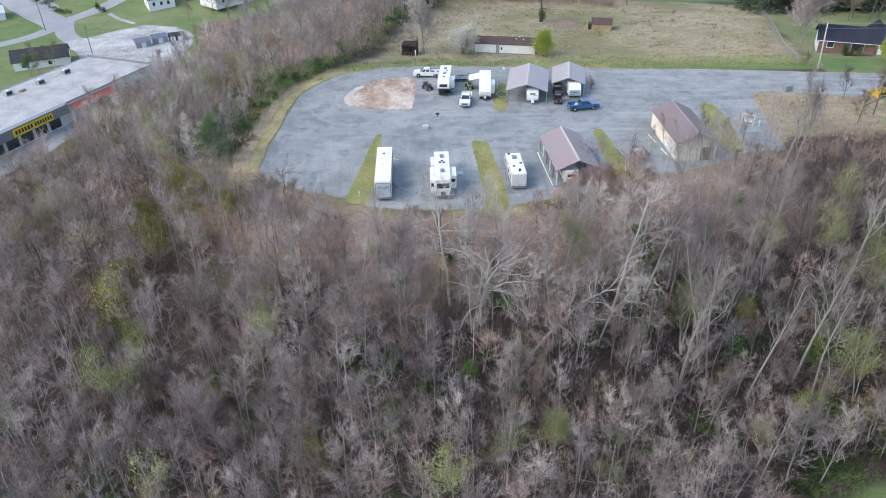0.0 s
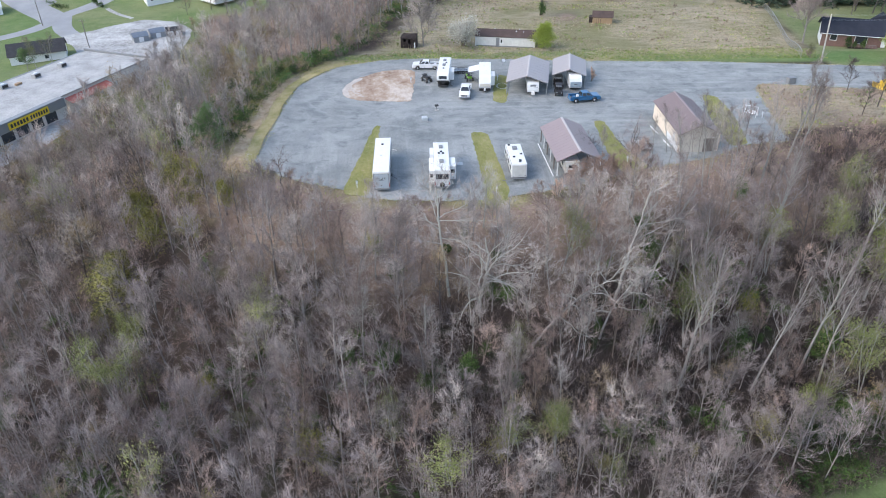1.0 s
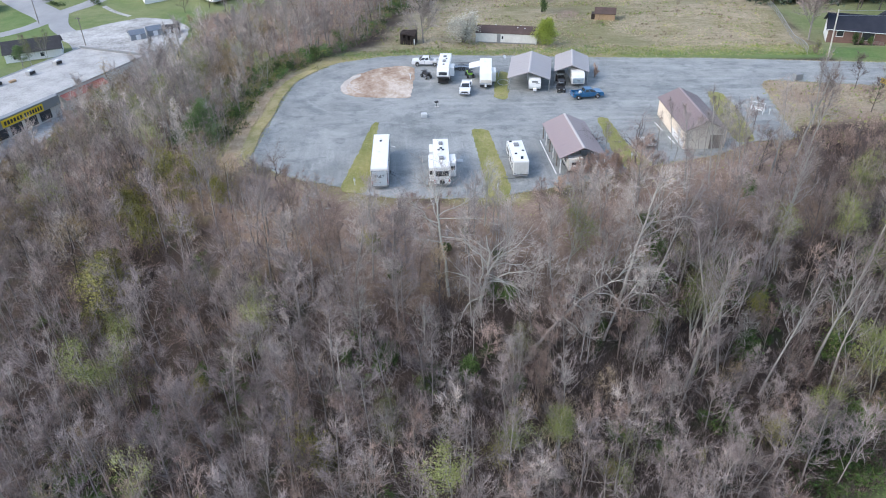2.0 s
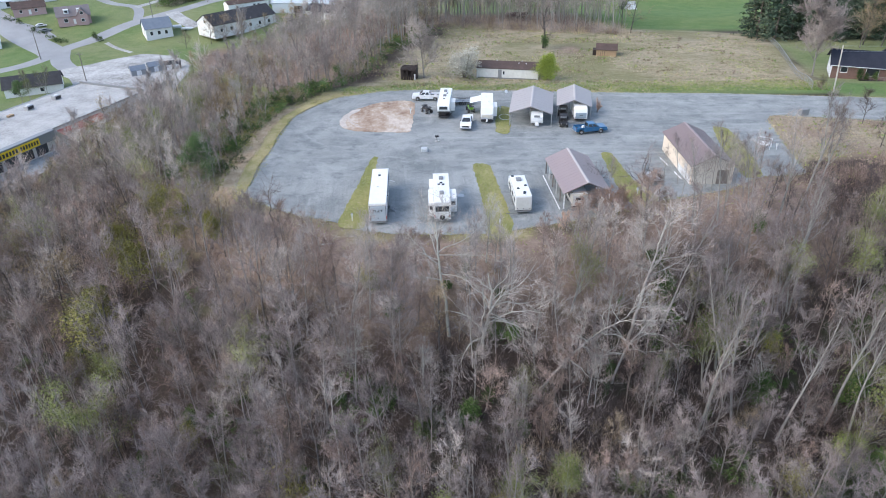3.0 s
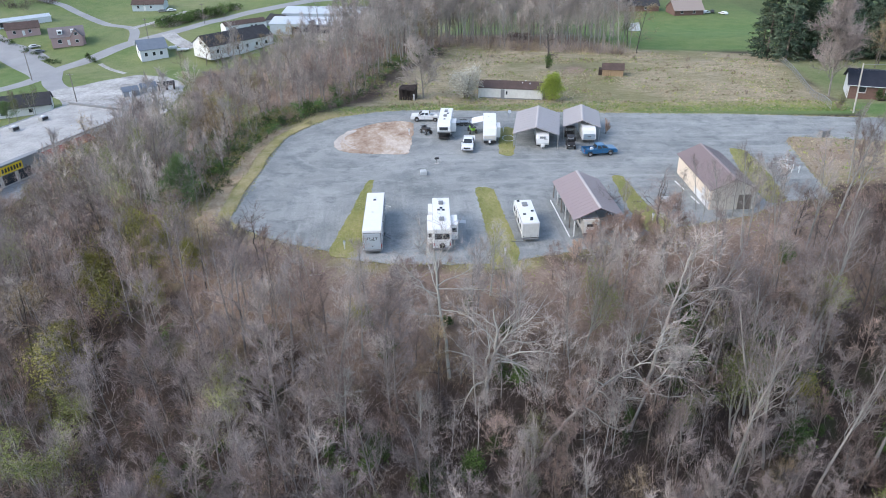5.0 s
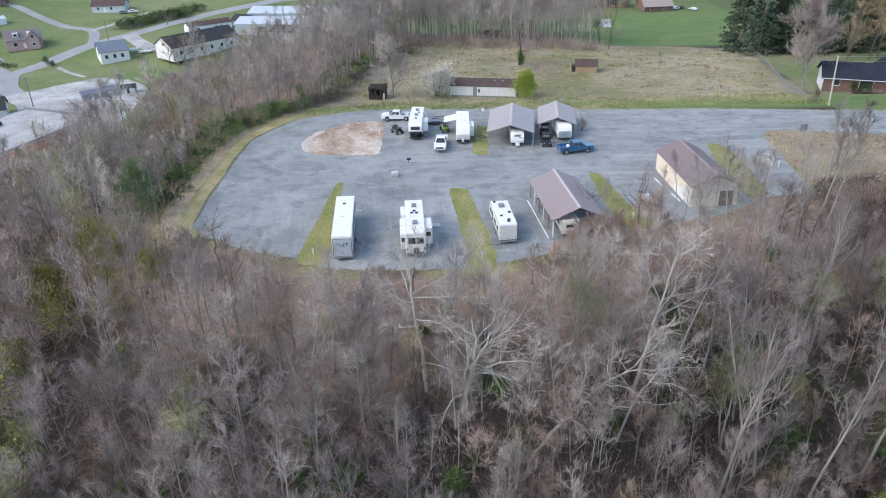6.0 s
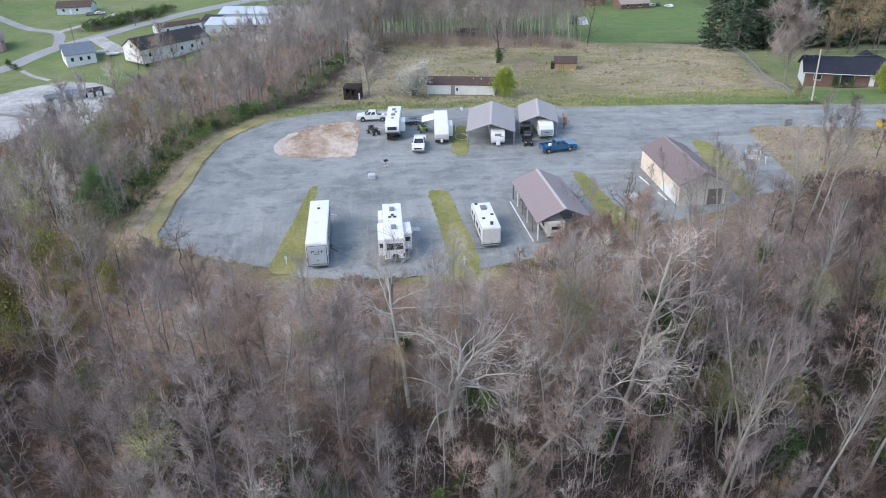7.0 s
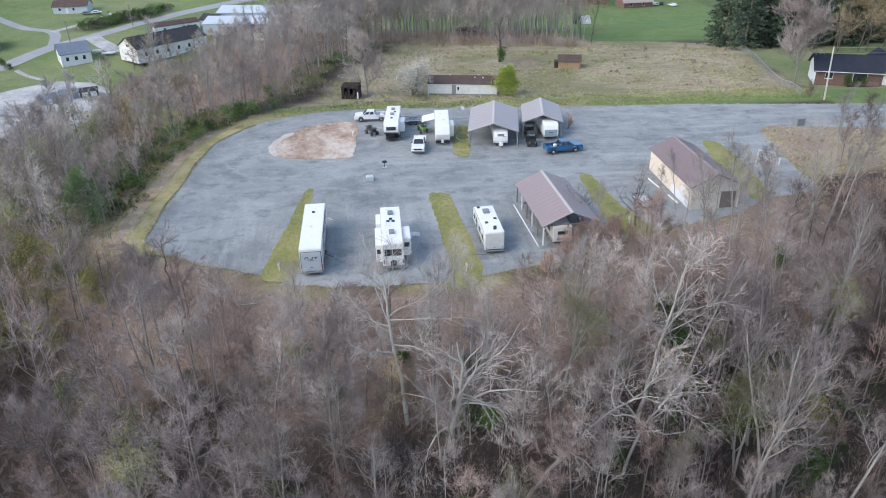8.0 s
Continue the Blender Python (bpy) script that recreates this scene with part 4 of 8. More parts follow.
for kind, lst in spots.items():
    woods("woods", kind, lst, wrnd, "distant wood of " + {GREY: "leafless grey trees", TALL: "tall slender bare trees", RED: "reddish budding trees", SPRING: "trees in pale green leaf", ORANGE: "ochre budding trees", YSHRUB: "yellow-green shrubs", HAZY: "pale mauve-grey bare trees", SAPLING: "slim pale saplings", VASE: "tall pale-grey trees", DARK: "dark brown bare trees"}[kind])

# undergrowth: bare brush on the slopes, green bushes below the lot's western bank
mauve, tan, ruddy, greens, shade = [], [], [], [], []
for _ in range(11000):
    x, y = wrnd.uniform(-100, 100), wrnd.uniform(46, 205)
    if abs(x) > 23 + 0.58 * y or y < 53:
        continue
    d, e = float(south_edge(x)) - y, wood_edge(y) - x
    patch = noise.noise(Vector((x * 0.07, y * 0.07, 3.0)))
    if d > 2 and in_woods(x, y - 5):
        if d < 15:
            (ruddy if x > 14 and patch > -0.2 else tan if patch > -0.1 else mauve).append((x, y, wrnd.uniform(0.4, 0.8) * min(1, 0.35 + d / 14)))
        # Deeper in, darkened brush stands in for shade among the trees.
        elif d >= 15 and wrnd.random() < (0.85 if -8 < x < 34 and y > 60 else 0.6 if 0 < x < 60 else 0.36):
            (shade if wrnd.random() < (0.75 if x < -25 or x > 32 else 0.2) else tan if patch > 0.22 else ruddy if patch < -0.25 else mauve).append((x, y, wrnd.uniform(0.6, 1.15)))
    elif e > 0 and y > 90 and in_woods(x - 2, y) and wrnd.random() < 0.22:
        (mauve if patch < 0 else tan).append((x, y, wrnd.uniform(0.6, 1.1)))
for _ in range(6500):
    x, y = wrnd.uniform(-60, 5), wrnd.uniform(100, 250)
    e = wood_edge(y) - x
    if -1.5 < e < (13 if y < 160 else 9) and wrnd.random() < (0.6 if y < 165 else 0.25) and y > float(south_edge(x)) + 2:
        greens.append((x, y, wrnd.uniform(0.6, 1.35)))
ivy = []
for _ in range(9000):
    x, y = wrnd.uniform(-75, 62), wrnd.uniform(56, 92)
    if float(south_edge(x)) - y > 12 and noise.noise(Vector((x * 0.09, y * 0.09, 9.0))) > 0.2 + 0.25 * wrnd.random():
        ivy.append((x, y, wrnd.uniform(0.4, 0.9)))
woods("undergrowth", BUSH_DARK, ivy[:420], wrnd, "dark green vines and bushes under the bare trees")
for _ in range(900):
    x, y = wrnd.uniform(38, 68), wrnd.uniform(55, 76)
    if x - 0.5 * (y - 58) > 38 and y > 59.8 + 0.4 * (x - 50):
        shade.append((x, y, wrnd.uniform(0.5, 1.0)))
for _ in range(330):
    x, y = wrnd.uniform(-14, 30), wrnd.uniform(205, 262)
    if wood_edge(y) - 2 < x < wood_edge(y) + 22 and noise.noise(Vector((x * 0.06, y * 0.06, 5))) > -0.15:
        (tan if wrnd.random() < 0.6 else mauve).append((x, y, wrnd.uniform(0.3, 0.6)))
for _ in range(420):
    x = wrnd.uniform(-24, 60)
    y = 268 - 0.42 * (x + 20) + wrnd.uniform(-3, 14)
    (tan if wrnd.random() < 0.35 else mauve).append((x, y, wrnd.uniform(0.6, 1.2)))
woods("undergrowth", BRUSH_TAN, tan, wrnd, "tan dry brush and weeds on the slope")
woods("undergrowth", BRUSH_SHADE, shade, wrnd, "brown brush under the bare trees, darkened to stand for shade")
woods("undergrowth", BRUSH_MAUVE, mauve, wrnd, "mauve-grey leafless brush under the trees")
late = []
for _ in range(420):
    x, y = wrnd.uniform(58, 98), wrnd.uniform(94, 121)
    if float(south_edge(x)) - 12 < y < float(south_edge(x)) + 7:
        (ruddy if wrnd.random() < 0.5 else late).append((x, y, wrnd.uniform(0.6, 1.1)))
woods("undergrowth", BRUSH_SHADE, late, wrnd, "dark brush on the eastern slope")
woods("undergrowth", BRUSH_RED, ruddy, wrnd, "reddish-brown brush on the slope")
woods("undergrowth", BUSH_DARK, greens[::3], wrnd, "green bushes and vines below the bank")
woods("undergrowth", BUSH_SOFT, greens[1::3], wrnd, "soft green bushes below the bank")
woods("undergrowth", BUSH_OLIVE, greens[2::3], wrnd, "olive weeds and bushes below the bank")

foot = [(cx + wrnd.gauss(0, 1.3), cy + wrnd.gauss(0, 1.3), wrnd.uniform(0.6, 1.2)) for cx, cy, n in ((51.5, 67.4, 16), (52.5, 63.6, 14), (59.0, 68.4, 10), (38.6, 67.0, 7), (49.0, 61.5, 10), (54.5, 62.6, 10), (60.5, 66.5, 10), (45.5, 60.8, 8), (-65.5, 76.0, 12), (-55.0, 98.0, 12), (-40, 72.3, 6)) for _ in range(n)]
woods("undergrowth", BUSH_DARK, foot, wrnd, "dark green vines and bushes at the foot of the slope")

# trees that stand out
def shaped(seed, trunk, limbs, girth, subs=8, twigs=3, wild=0.3):
    """A tree of known habit. Trunk: bends in metres; limbs: (where on the trunk, lean from upright towards the east, length, further bend)."""
    rnd = random.Random(seed)
    nodes = [Vector(p) for p in trunk]
    n = 4 * (len(nodes) - 1)
    line = []
    for i in range(n + 1):
        u = i / n * (len(nodes) - 1)
        k = min(int(u), len(nodes) - 2)
        p = nodes[k].lerp(nodes[k + 1], u - k) + Vector((rnd.gauss(0, 0.07), rnd.gauss(0, 0.07), 0)) * (0 < i)
        line.append((p, girth * 0.78 * (1.08 - i / n) ** 0.75 + 0.02))
    line[0] = (line[0][0] - Vector((0, 0, 0.6)), girth)
    limb_lines, sub_lines, fine = [], [], []

    def bough(q, d, L, r, m, bend, out):
        ln = [(q.copy(), r)]
        axis = Vector((0, 1, 0))
        for k in range(m):
            d.rotate(Matrix.Rotation(bend / m, 3, axis))
            d = (d + Vector((rnd.uniform(-wild, wild), rnd.uniform(-wild, wild), rnd.uniform(-wild, wild)))).normalized()
            q = q + d * L / m
            ln.append((q.copy(), max(r * (1 - (k + 1) / m) ** 0.7, 0.014)))
        out.append(ln)
        return ln

    def along(ln, f):
        g = f * (len(ln) - 1)
        k = min(int(g), len(ln) - 2)
        a, b = ln[k], ln[k + 1]
        return a[0].lerp(b[0], g - k), (b[0] - a[0]).normalized(), a[1] + (b[1] - a[1]) * (g - k)

    for at, lean, L, bend in limbs:
        q, _, r = along(line, at)
        a = math.radians(lean)
        d = Vector((math.sin(a), rnd.uniform(-0.45, 0.45), math.cos(a))).normalized()
        ln = bough(q, d, L, max(r * 0.55, 0.05), 7, math.radians(bend), limb_lines)
        for _ in range(subs):
            o, e, rr = along(ln, rnd.uniform(0.25, 0.97))
            sb = bough(o, spread(rnd, e, rnd.uniform(0.4, 0.95)), L * rnd.uniform(0.22, 0.45), max(rr * 0.5, 0.026), 4, rnd.uniform(-0.6, 0.6), sub_lines)
            for _ in range(4):
                o2, e2, _ = along(sb, rnd.uniform(0.3, 1.0))
                tw = bough(o2, spread(rnd, e2, rnd.uniform(0.3, 0.9)), rnd.uniform(0.9, 1.9), 0.016, 2, 0, fine)
                for _ in range(twigs):
                    o3, e3, _ = along(tw, rnd.uniform(0.2, 1.0))
                    bough(o3, spread(rnd, e3, rnd.uniform(0.2, 0.8)), rnd.uniform(0.5, 1.1), 0.012, 2, 0, fine)
    tv, tf = tubes([line], 7)
    lv, lf = tubes(limb_lines, 5)
    sv, sf = tubes(sub_lines, 3)
    fv, ff = ribbons(fine, rnd)
    cv = np.concatenate([lv, sv, fv])
    cf = np.concatenate([lf, sf + len(lv), ff + len(lv) + len(sv)])
    cm = np.concatenate([np.zeros(len(lf) + len(sf), int), np.ones(len(ff), int)])
    return (tv, tf), (cv, cf, cm)


def plant_shaped(name, label, x, y, seed, trunk, limbs, girth, bark=None, twig_mat=None, stem=None, **how):
    ob = thing(name, label, "tree", x, y)
    t, c = shaped(seed, trunk, limbs, girth, **how)
    bark = bark or BARK_PALE
    for nm, me in (("trunk", tri_mesh("trunk", t[0], t[1], [stem or bark])), ("crown", tri_mesh("crown", c[0], c[1], [bark, twig_mat or TWIG_HAZY], c[2]))):
        new(nm, me).parent = ob
    return ob


plant_shaped("sycamore_tree", "big bare sycamore with whitish fanned and drooping limbs", 4.7, 76.6, 11, [(0, 0, 0), (0.5, 0, 2.8), (1.0, 0, 5.8), (1.3, 0.2, 8), (0.9, 0.3, 11)],
             [(0.5, 40, 8.5, 35), (0.55, 62, 8.5, 45), (0.34, 55, 8.5, 30), (0.36, 80, 6.5, 70), (0.48, 110, 6, 50), (0.2, -38, 7, -45), (0.25, -20, 8, 20), (0.15, -75, 5, -60), (0.6, -15, 6, -20), (0.75, 25, 4.5, 20), (0.8, -30, 4.5, -30), (0.65, 50, 5.5, 30), (0.42, 95, 5, 60), (0.45, 20, 6, 25)], 0.34)
plant_shaped("leaning_sycamore", "whitish bare sycamore leaning low over the slope", 10.9, 71.8, 12, [(0, 0, 0), (3.2, 0.6, 4.2), (4.8, 0.8, 6.4), (7.6, 1.5, 8.6), (10.6, 1.5, 10.6), (11.8, 1.5, 12.6)],
             [(0.6, 100, 5.5, 25), (0.45, 108, 7.5, -25), (0.3, 112, 8.5, -25), (0.75, -30, 4.5, -25), (0.8, 20, 5, -10), (0.85, 70, 5, 20), (0.65, -10, 4.5, 10), (0.92, 0, 4, 0), (0.5, -35, 4, -20), (0.9, 45, 4.5, 20), (0.7, 60, 5, 20)], 0.22, wild=0.38, stem=BARK_GREY)
plant_shaped("leaning_sycamore", "pale crooked sycamore with limbs spreading to one side", 21.1, 74.6, 13, [(0, 0, 0), (1.2, 0, 5), (3.1, 0.3, 8.2), (5.3, 0.5, 11.5)],
             [(0.35, 85, 5, 15), (0.45, 70, 6, 10), (0.4, -35, 5, -20), (0.6, 95, 5, -15), (0.6, 5, 5, 10), (0.75, 70, 4.5, 15), (0.8, 10, 4, 5), (0.3, -70, 4, -20), (0.9, 40, 4, 0)], 0.18, wild=0.36, stem=BARK_ASH)
plant_shaped("sycamore_tree", "tall pale sycamore forking high above the slope", 23.8, 79.1, 14, [(0, 0, 0), (0.6, 0, 3.5), (1.2, 0.2, 8), (1.6, 0.3, 10.4), (2.4, 0.5, 14.5), (3.0, 0.6, 18)],
             [(0.58, 12, 8, -5), (0.6, 30, 8, -10), (0.56, 60, 5.5, 40), (0.68, 45, 6.5, 35), (0.66, -8, 7, -5), (0.75, 40, 6, 10), (0.8, 10, 5, 5), (0.62, -35, 5, 10), (0.85, -20, 4, 0), (0.9, 30, 4, 0)], 0.25, wild=0.24, bark=BARK_ASH)
plant_shaped("sycamore_tree", "tall whitish sycamore with a wide thin crown", 0.8, 78.4, 15, [(0, 0, 0), (-0.5, 0, 5.3), (-1.2, 0.2, 11.3), (-1.4, 0.4, 16.5)],
             [(0.62, -60, 7, -20), (0.66, -35, 6, 20), (0.7, 70, 7.5, 15), (0.72, 50, 7, 10), (0.66, -75, 5, -25), (0.8, -20, 5, 10), (0.82, 25, 5, 0), (0.55, 75, 5, 20), (0.9, 60, 5, 0), (0.5, -50, 6, 10), (0.9, -50, 4, 0)], 0.25)
plant_shaped("bare_tree", "small grey tree with many low spreading stems", -17.7, 80.4, 16, [(0, 0, 0), (0.1, 0, 1.6), (0.2, 0, 4), (0.6, 0, 7.5)],
             [(0.25, -45, 5.5, 25), (0.25, 45, 5.5, -25), (0.3, -20, 6, 10), (0.3, 25, 6.5, -10), (0.2, -65, 4.5, 40), (0.22, 65, 4.5, -40), (0.45, -30, 4.5, 10), (0.5, 30, 4.5, -10)], 0.15, bark=BARK_GREY, twig_mat=TWIG_GREY)
plant_shaped("dead_tree", "dark dead tree with a knotted broken top", -22.7, 90.8, 17, [(0, 0, 0), (0.2, 0, 4), (-0.1, 0, 8), (0, 0, 11.5)],
             [(0.9, -35, 1.6, -20), (0.92, 40, 1.5, 20), (0.8, -50, 1.2, 0), (0.97, 10, 1.2, 30), (0.7, 60, 1.0, 0)], 0.12, bark=BARK_DARK, twig_mat=TWIG_SHADE, subs=3, twigs=1)
plant_shaped("dark_bare_tree", "dark crooked bare tree beside the utility trailer", 31.1, 104.2, 18, [(0, 0, 0), (-0.2, 0, 2.2), (-0.3, 0, 4.4), (0.2, 0.2, 7.5)],
             [(0.5, -50, 4.5, -25), (0.45, -70, 3.5, 20), (0.6, 25, 4, -10), (0.65, -25, 3.5, 10), (0.8, 20, 3, 0), (0.4, 55, 3, -30)], 0.2, bark=BARK_DARK, twig_mat=TWIG_GREY, subs=5, twigs=2)
plant_shaped("dark_bare_tree", "small dark spreading tree beside the pavilion", 24.9, 108.4, 19, [(0, 0, 0), (0, 0, 1.0), (0.1, 0, 2.4)],
             [(0.35, -40, 3.2, 10), (0.4, 35, 3.2, 10), (0.45, -15, 3.2, 15), (0.5, 55, 2.6, -25), (0.5, 10, 3, 0), (0.4, -65, 2.4, 25)], 0.12, bark=BARK_DARK, twig_mat=TWIG_GREY, subs=4, twigs=2)
for x, y, s, lean, turn, shp in ((6.0, 87.5, 0.55, (0, 6), 15, 3), (-2.5, 73, 0.55, (0, -5), 30, 2), (-10.9, 73.3, 0.6, (0, 3), 300, 0), (40.8, 75.5, 0.5, (0, 8), 100, 2)):
    PALE.plant(x, y, wrnd, s, lean=lean, turn=turn, shape=shp)
for x, y, s, lean, turn, shp in ((32.2, 71.9, 0.95, (0, 5), 300, 1), (36.1, 79.0, 1.0, (0, 5), 70, 0), (37.1, 74.1, 1.0, (-3, 14), 160, 2), (36.2, 75.1, 1.1, (-4, 11), 160, 3), (42.5, 71.9, 1.05, (0, 5), 20, 1), (50.0, 74.6, 1.1, (0, 5), 250, 0), (52.6, 73.1, 1.1, (0, 5), 110, 2), (29, 82, 0.8, (-3, 8), 340, 1), (59, 84, 1.1, (0, 5), 40, 3), (41, 98.5, 0.62, (-2, 4), 80, 0), (46, 99.5, 0.7, (0, 6), 190, 1), (51.5, 101, 0.68, (0, 3), 300, 2), (57, 103, 0.7, (0, 6), 30, 3), (36.5, 96, 0.55, (0, 5), 140, 1), (54.8, 101.9, 0.8, (0, 4), 10, 3), (46, 86, 0.9, (0, 6), 50, 1), (49.5, 88.5, 0.9, (0, 8), 150, 2), (66, 119, 0.55, (0, 4), 240, 1), (26.5, 104.5, 0.4, (0, -6), 70, 2), (36, 109.5, 0.35, (0, -8), 20, 3), (38.5, 110, 0.42, (0, 6), 120, 0)):
    VASE.plant(x, y, wrnd, s, lean=lean, turn=turn, shape=shp)
for x, y, s in ((-46.2, 73.0, 1.25), (-25.2, 76.4, 1.0), (33.9, 76.7, 1.3), (63.1, 85, 1.3), (57.7, 87.1, 1.2), (-50, 78, 0.8), (48.2, 86.4, 1.0), (61, 94, 1.2), (-36.5, 101.5, 0.6)):
    SPRING.plant(x, y, wrnd, s)
for x, y, s in ((-45.0, 105.5, 0.95), (-38.7, 102.6, 0.65), (-50.8, 102.5, 1.0), (-50.5, 92.0, 1.0), (-38.0, 94.0, 0.7), (-33.5, 96.5, 0.6), (-53.0, 86.5, 0.9)):
    OLIVE.plant(x, y, wrnd, s)
for x, y, s in ((-37.5, 103.0, 0.7), (-35.0, 100.0, 0.55)):
    ORANGE.plant(x, y, wrnd, s, label="small ochre budding tree at the lot's corner")
for x, y, s in ((-42.7, 102.9, 2.2), (-41, 99.5, 1.8), (-49.8, 101.8, 2.2), (-46.9, 97.8, 2.1), (-51.5, 89.9, 2.3), (-50, 86.5, 1.7), (-16.9, 62.6, 1.9), (-15.3, 61.2, 1.4), (-49.5, 63.8, 1.0), (42.8, 65.7, 1.1), (19.7, 60.2, 0.8), (-31.7, 99.2, 0.6), (33.5, 100, 0.6)):
    YSHRUB.plant(x, y, wrnd, s)
for x, y, s in [(46 + 1.2 * k + wrnd.uniform(-1, 1), 64.5 + 0.4 * (1.2 * k - 4) + wrnd.uniform(0, 5), wrnd.uniform(0.5, 1.1)) for k in range(16)] + [(wrnd.uniform(-40, 45), wrnd.uniform(62, 86), wrnd.uniform(0.35, 0.7)) for _ in range(26)]:
    SHRUB.plant(x, y, wrnd, s)
for x, y, s in ((-52.7, 98.4, 1.1), (-7.6, 70.8, 0.9), (-1.1, 68.8, 1.0), (-6.5, 80.5, 0.6), (30.1, 85.6, 1.0), (40.7, 75.6, 1.1), (6.8, 77.3, 0.7), (54.3, 77, 1.1), (-34, 76, 0.9), (2.7, 69, 0.8), (-63.6, 73, 1.2), (-57, 59, 1.2), (57.5, 84, 1.1), (62, 88, 1.1), (46.5, 96.5, 0.8), (52.5, 67.5, 1.3), (48.5, 66.0, 1.0), (56, 69, 1.2), (-7.4, 70.5, 1.0), (-2.0, 68, 0.8), (29, 88, 0.9), (8.5, 77, 0.8), (-9, 84, 0.6)):
    SHRUB.plant(x, y, wrnd, s)
for x, y, s in ((-39.8, 113.2, 1.0), (-41.8, 116.5, 0.7)):
    GREENTREE.plant(x, y, wrnd, s)
for x, y, s in ((26, 96, 0.75), (69, 122, 0.7), (54, 115.5, 0.6), (22.5, 93.5, 0.7), (29.5, 96.5, 0.8), (14, 90.5, 0.5), (19, 91, 0.6), (24.5, 91, 0.8), (32, 97, 0.8), (28, 92, 0.85)):
    RED.plant(x, y, wrnd, s)
for x, y, s in ((42, 99, 1.0), (50, 102, 1.0), (37, 97, 0.8), (49, 105.5, 0.7), (66, 104, 0.8), (78, 108, 0.84), (84, 111, 0.9), (80, 102, 1.1), (88, 107, 1.0), (74, 101, 0.84), (62, 98, 0.8), (40.5, 105.5, 0.8), (46, 106, 0.8), (57, 98, 1.0), (91, 117, 0.9), (86, 121, 0.7), (36.5, 102.5, 0.8), (43, 107.5, 0.75), (79, 124, 0.7), (84, 128, 0.86), (89, 125, 0.9), (82, 136, 0.6)):
    (DARK if x > 48 else SAPLING).plant(x, y, wrnd, s * (0.58 if 48 < x < 76 else 0.85))
for x, y, s in ((45.5, 107.6, 0.8), (44, 103.5, 0.85), (47.5, 102.5, 0.95), (42.2, 107.9, 0.6), (50.5, 99.5, 1.0)):
    SAPLING.plant(x, y, wrnd, s)


for x, y, rz, L in ((-27.6, 98.6, 62, 2.6), (-25.6, 93.9, 58, 2.4), (-28.5, 94.2, 4, 1.8), (-15.9, 92.8, 2, 2.2), (-31.4, 90.8, 75, 2.0)):
    lg = thing("fallen_log", "pale bleached log lying on the leaf litter", "log", x, y, rz, None, "fallen logs")
    stem = bmesh.new()
    for k in range(4):
        a, b = (k / 4 - 0.5) * L, ((k + 1) / 4 - 0.5) * L
        rod((a, 0.04 * math.sin(k * 2.1), 0.16 + 0.03 * k), (b, 0.04 * math.sin(k * 2.1 + 2.1), 0.19 + 0.03 * k), 0.085 - 0.012 * k, 0.073 - 0.012 * k, 7, bm=stem)
    part("log", stem, WOODPALE, lg)
    part("broken_branch", rod((0.2 * L, 0, 0.2), (0.34 * L, 0.4, 0.45), 0.035, 0.015, 5), WOODPALE, lg)


def conifer(seed, h=17.0, wide=4.6, first=0.06, droop=0.15, needles=20, size=0.75):
    """An evergreen: a straight trunk with whorls of boughs hung with needle sprays."""
    rnd = random.Random(seed)
    trunk = [(Vector((0, 0, -0.4)), 0.25), (Vector((0.05, 0, h * 0.5)), 0.15), (Vector((0, 0.05, h)), 0.02)]
    boughs, tris = [], []
    layers = int(h * 1.5)
    for i in range(layers):
        f = first + (1 - first) * (i + 0.5) / layers
        for k in range(5):
            a = rnd.uniform(0, 2 * math.pi)
            L = wide * (1 - f) ** 0.7 * rnd.uniform(0.7, 1.15) + 0.25
            o = Vector((0, 0, f * h))
            e = o + Vector((math.cos(a) * L, math.sin(a) * L, -droop * L + rnd.uniform(-0.2, 0.3)))
            boughs.append([(o, 0.03), (e, 0.01)])
            for _ in range(needles):
                c = o.lerp(e, rnd.uniform(0.25, 1.05)) + Vector((rnd.gauss(0, 0.22), rnd.gauss(0, 0.22), rnd.gauss(0, 0.15)))
                d = Vector((rnd.uniform(-1, 1), rnd.uniform(-1, 1), rnd.uniform(-0.5, 0.4))).normalized() * size * rnd.uniform(0.5, 1.1)
                w = d.orthogonal().normalized() * size * 0.28
                tris += [tuple(c - w), tuple(c + w), tuple(c + d)]
    tv, tf = tubes([trunk], 6)
    bv, bf = tubes(boughs, 3)
    nv = np.array(tris).reshape(-1, 3)
    nf = np.arange(len(nv)).reshape(-1, 3) + len(bv)
    return tri_mesh("trunk", tv, tf, [BARK_BROWN]), tri_mesh("crown", np.concatenate([bv, nv]), np.concatenate([bf, nf]), [BARK_BROWN, NEEDLE], np.concatenate([np.zeros(len(bf), int), np.ones(len(nf), int)]))


PINES = [conifer(900 + k) for k in range(3)]
OVAL = TreeKind("leafy_cone_tree", "cone-shaped tree in bright yellow-green leaf", BARK_BROWN, TWIG_GREY, LEAF_CONE, shapes=1, seed=955, h=8.2, girth=0.14, first=0.04, limbs=64, reach=0.49, rise=1.2, subs=4, twigs=1, twig=(0.5, 0.03), leaf=34, leaf_size=0.22, lift=0.1, wild=0.2)


def plant_pair(name, label, category, pair, x, y, s, turn, group=""):
    ob = thing(name, label, category, x, y, turn, None, group)
    ob.matrix_basis = ob.matrix_basis @ Matrix.Diagonal((s, s, s, 1))
    for nm, me in zip(("trunk", "crown"), pair):
        c = new(nm, me)
        c.parent = ob
    return ob


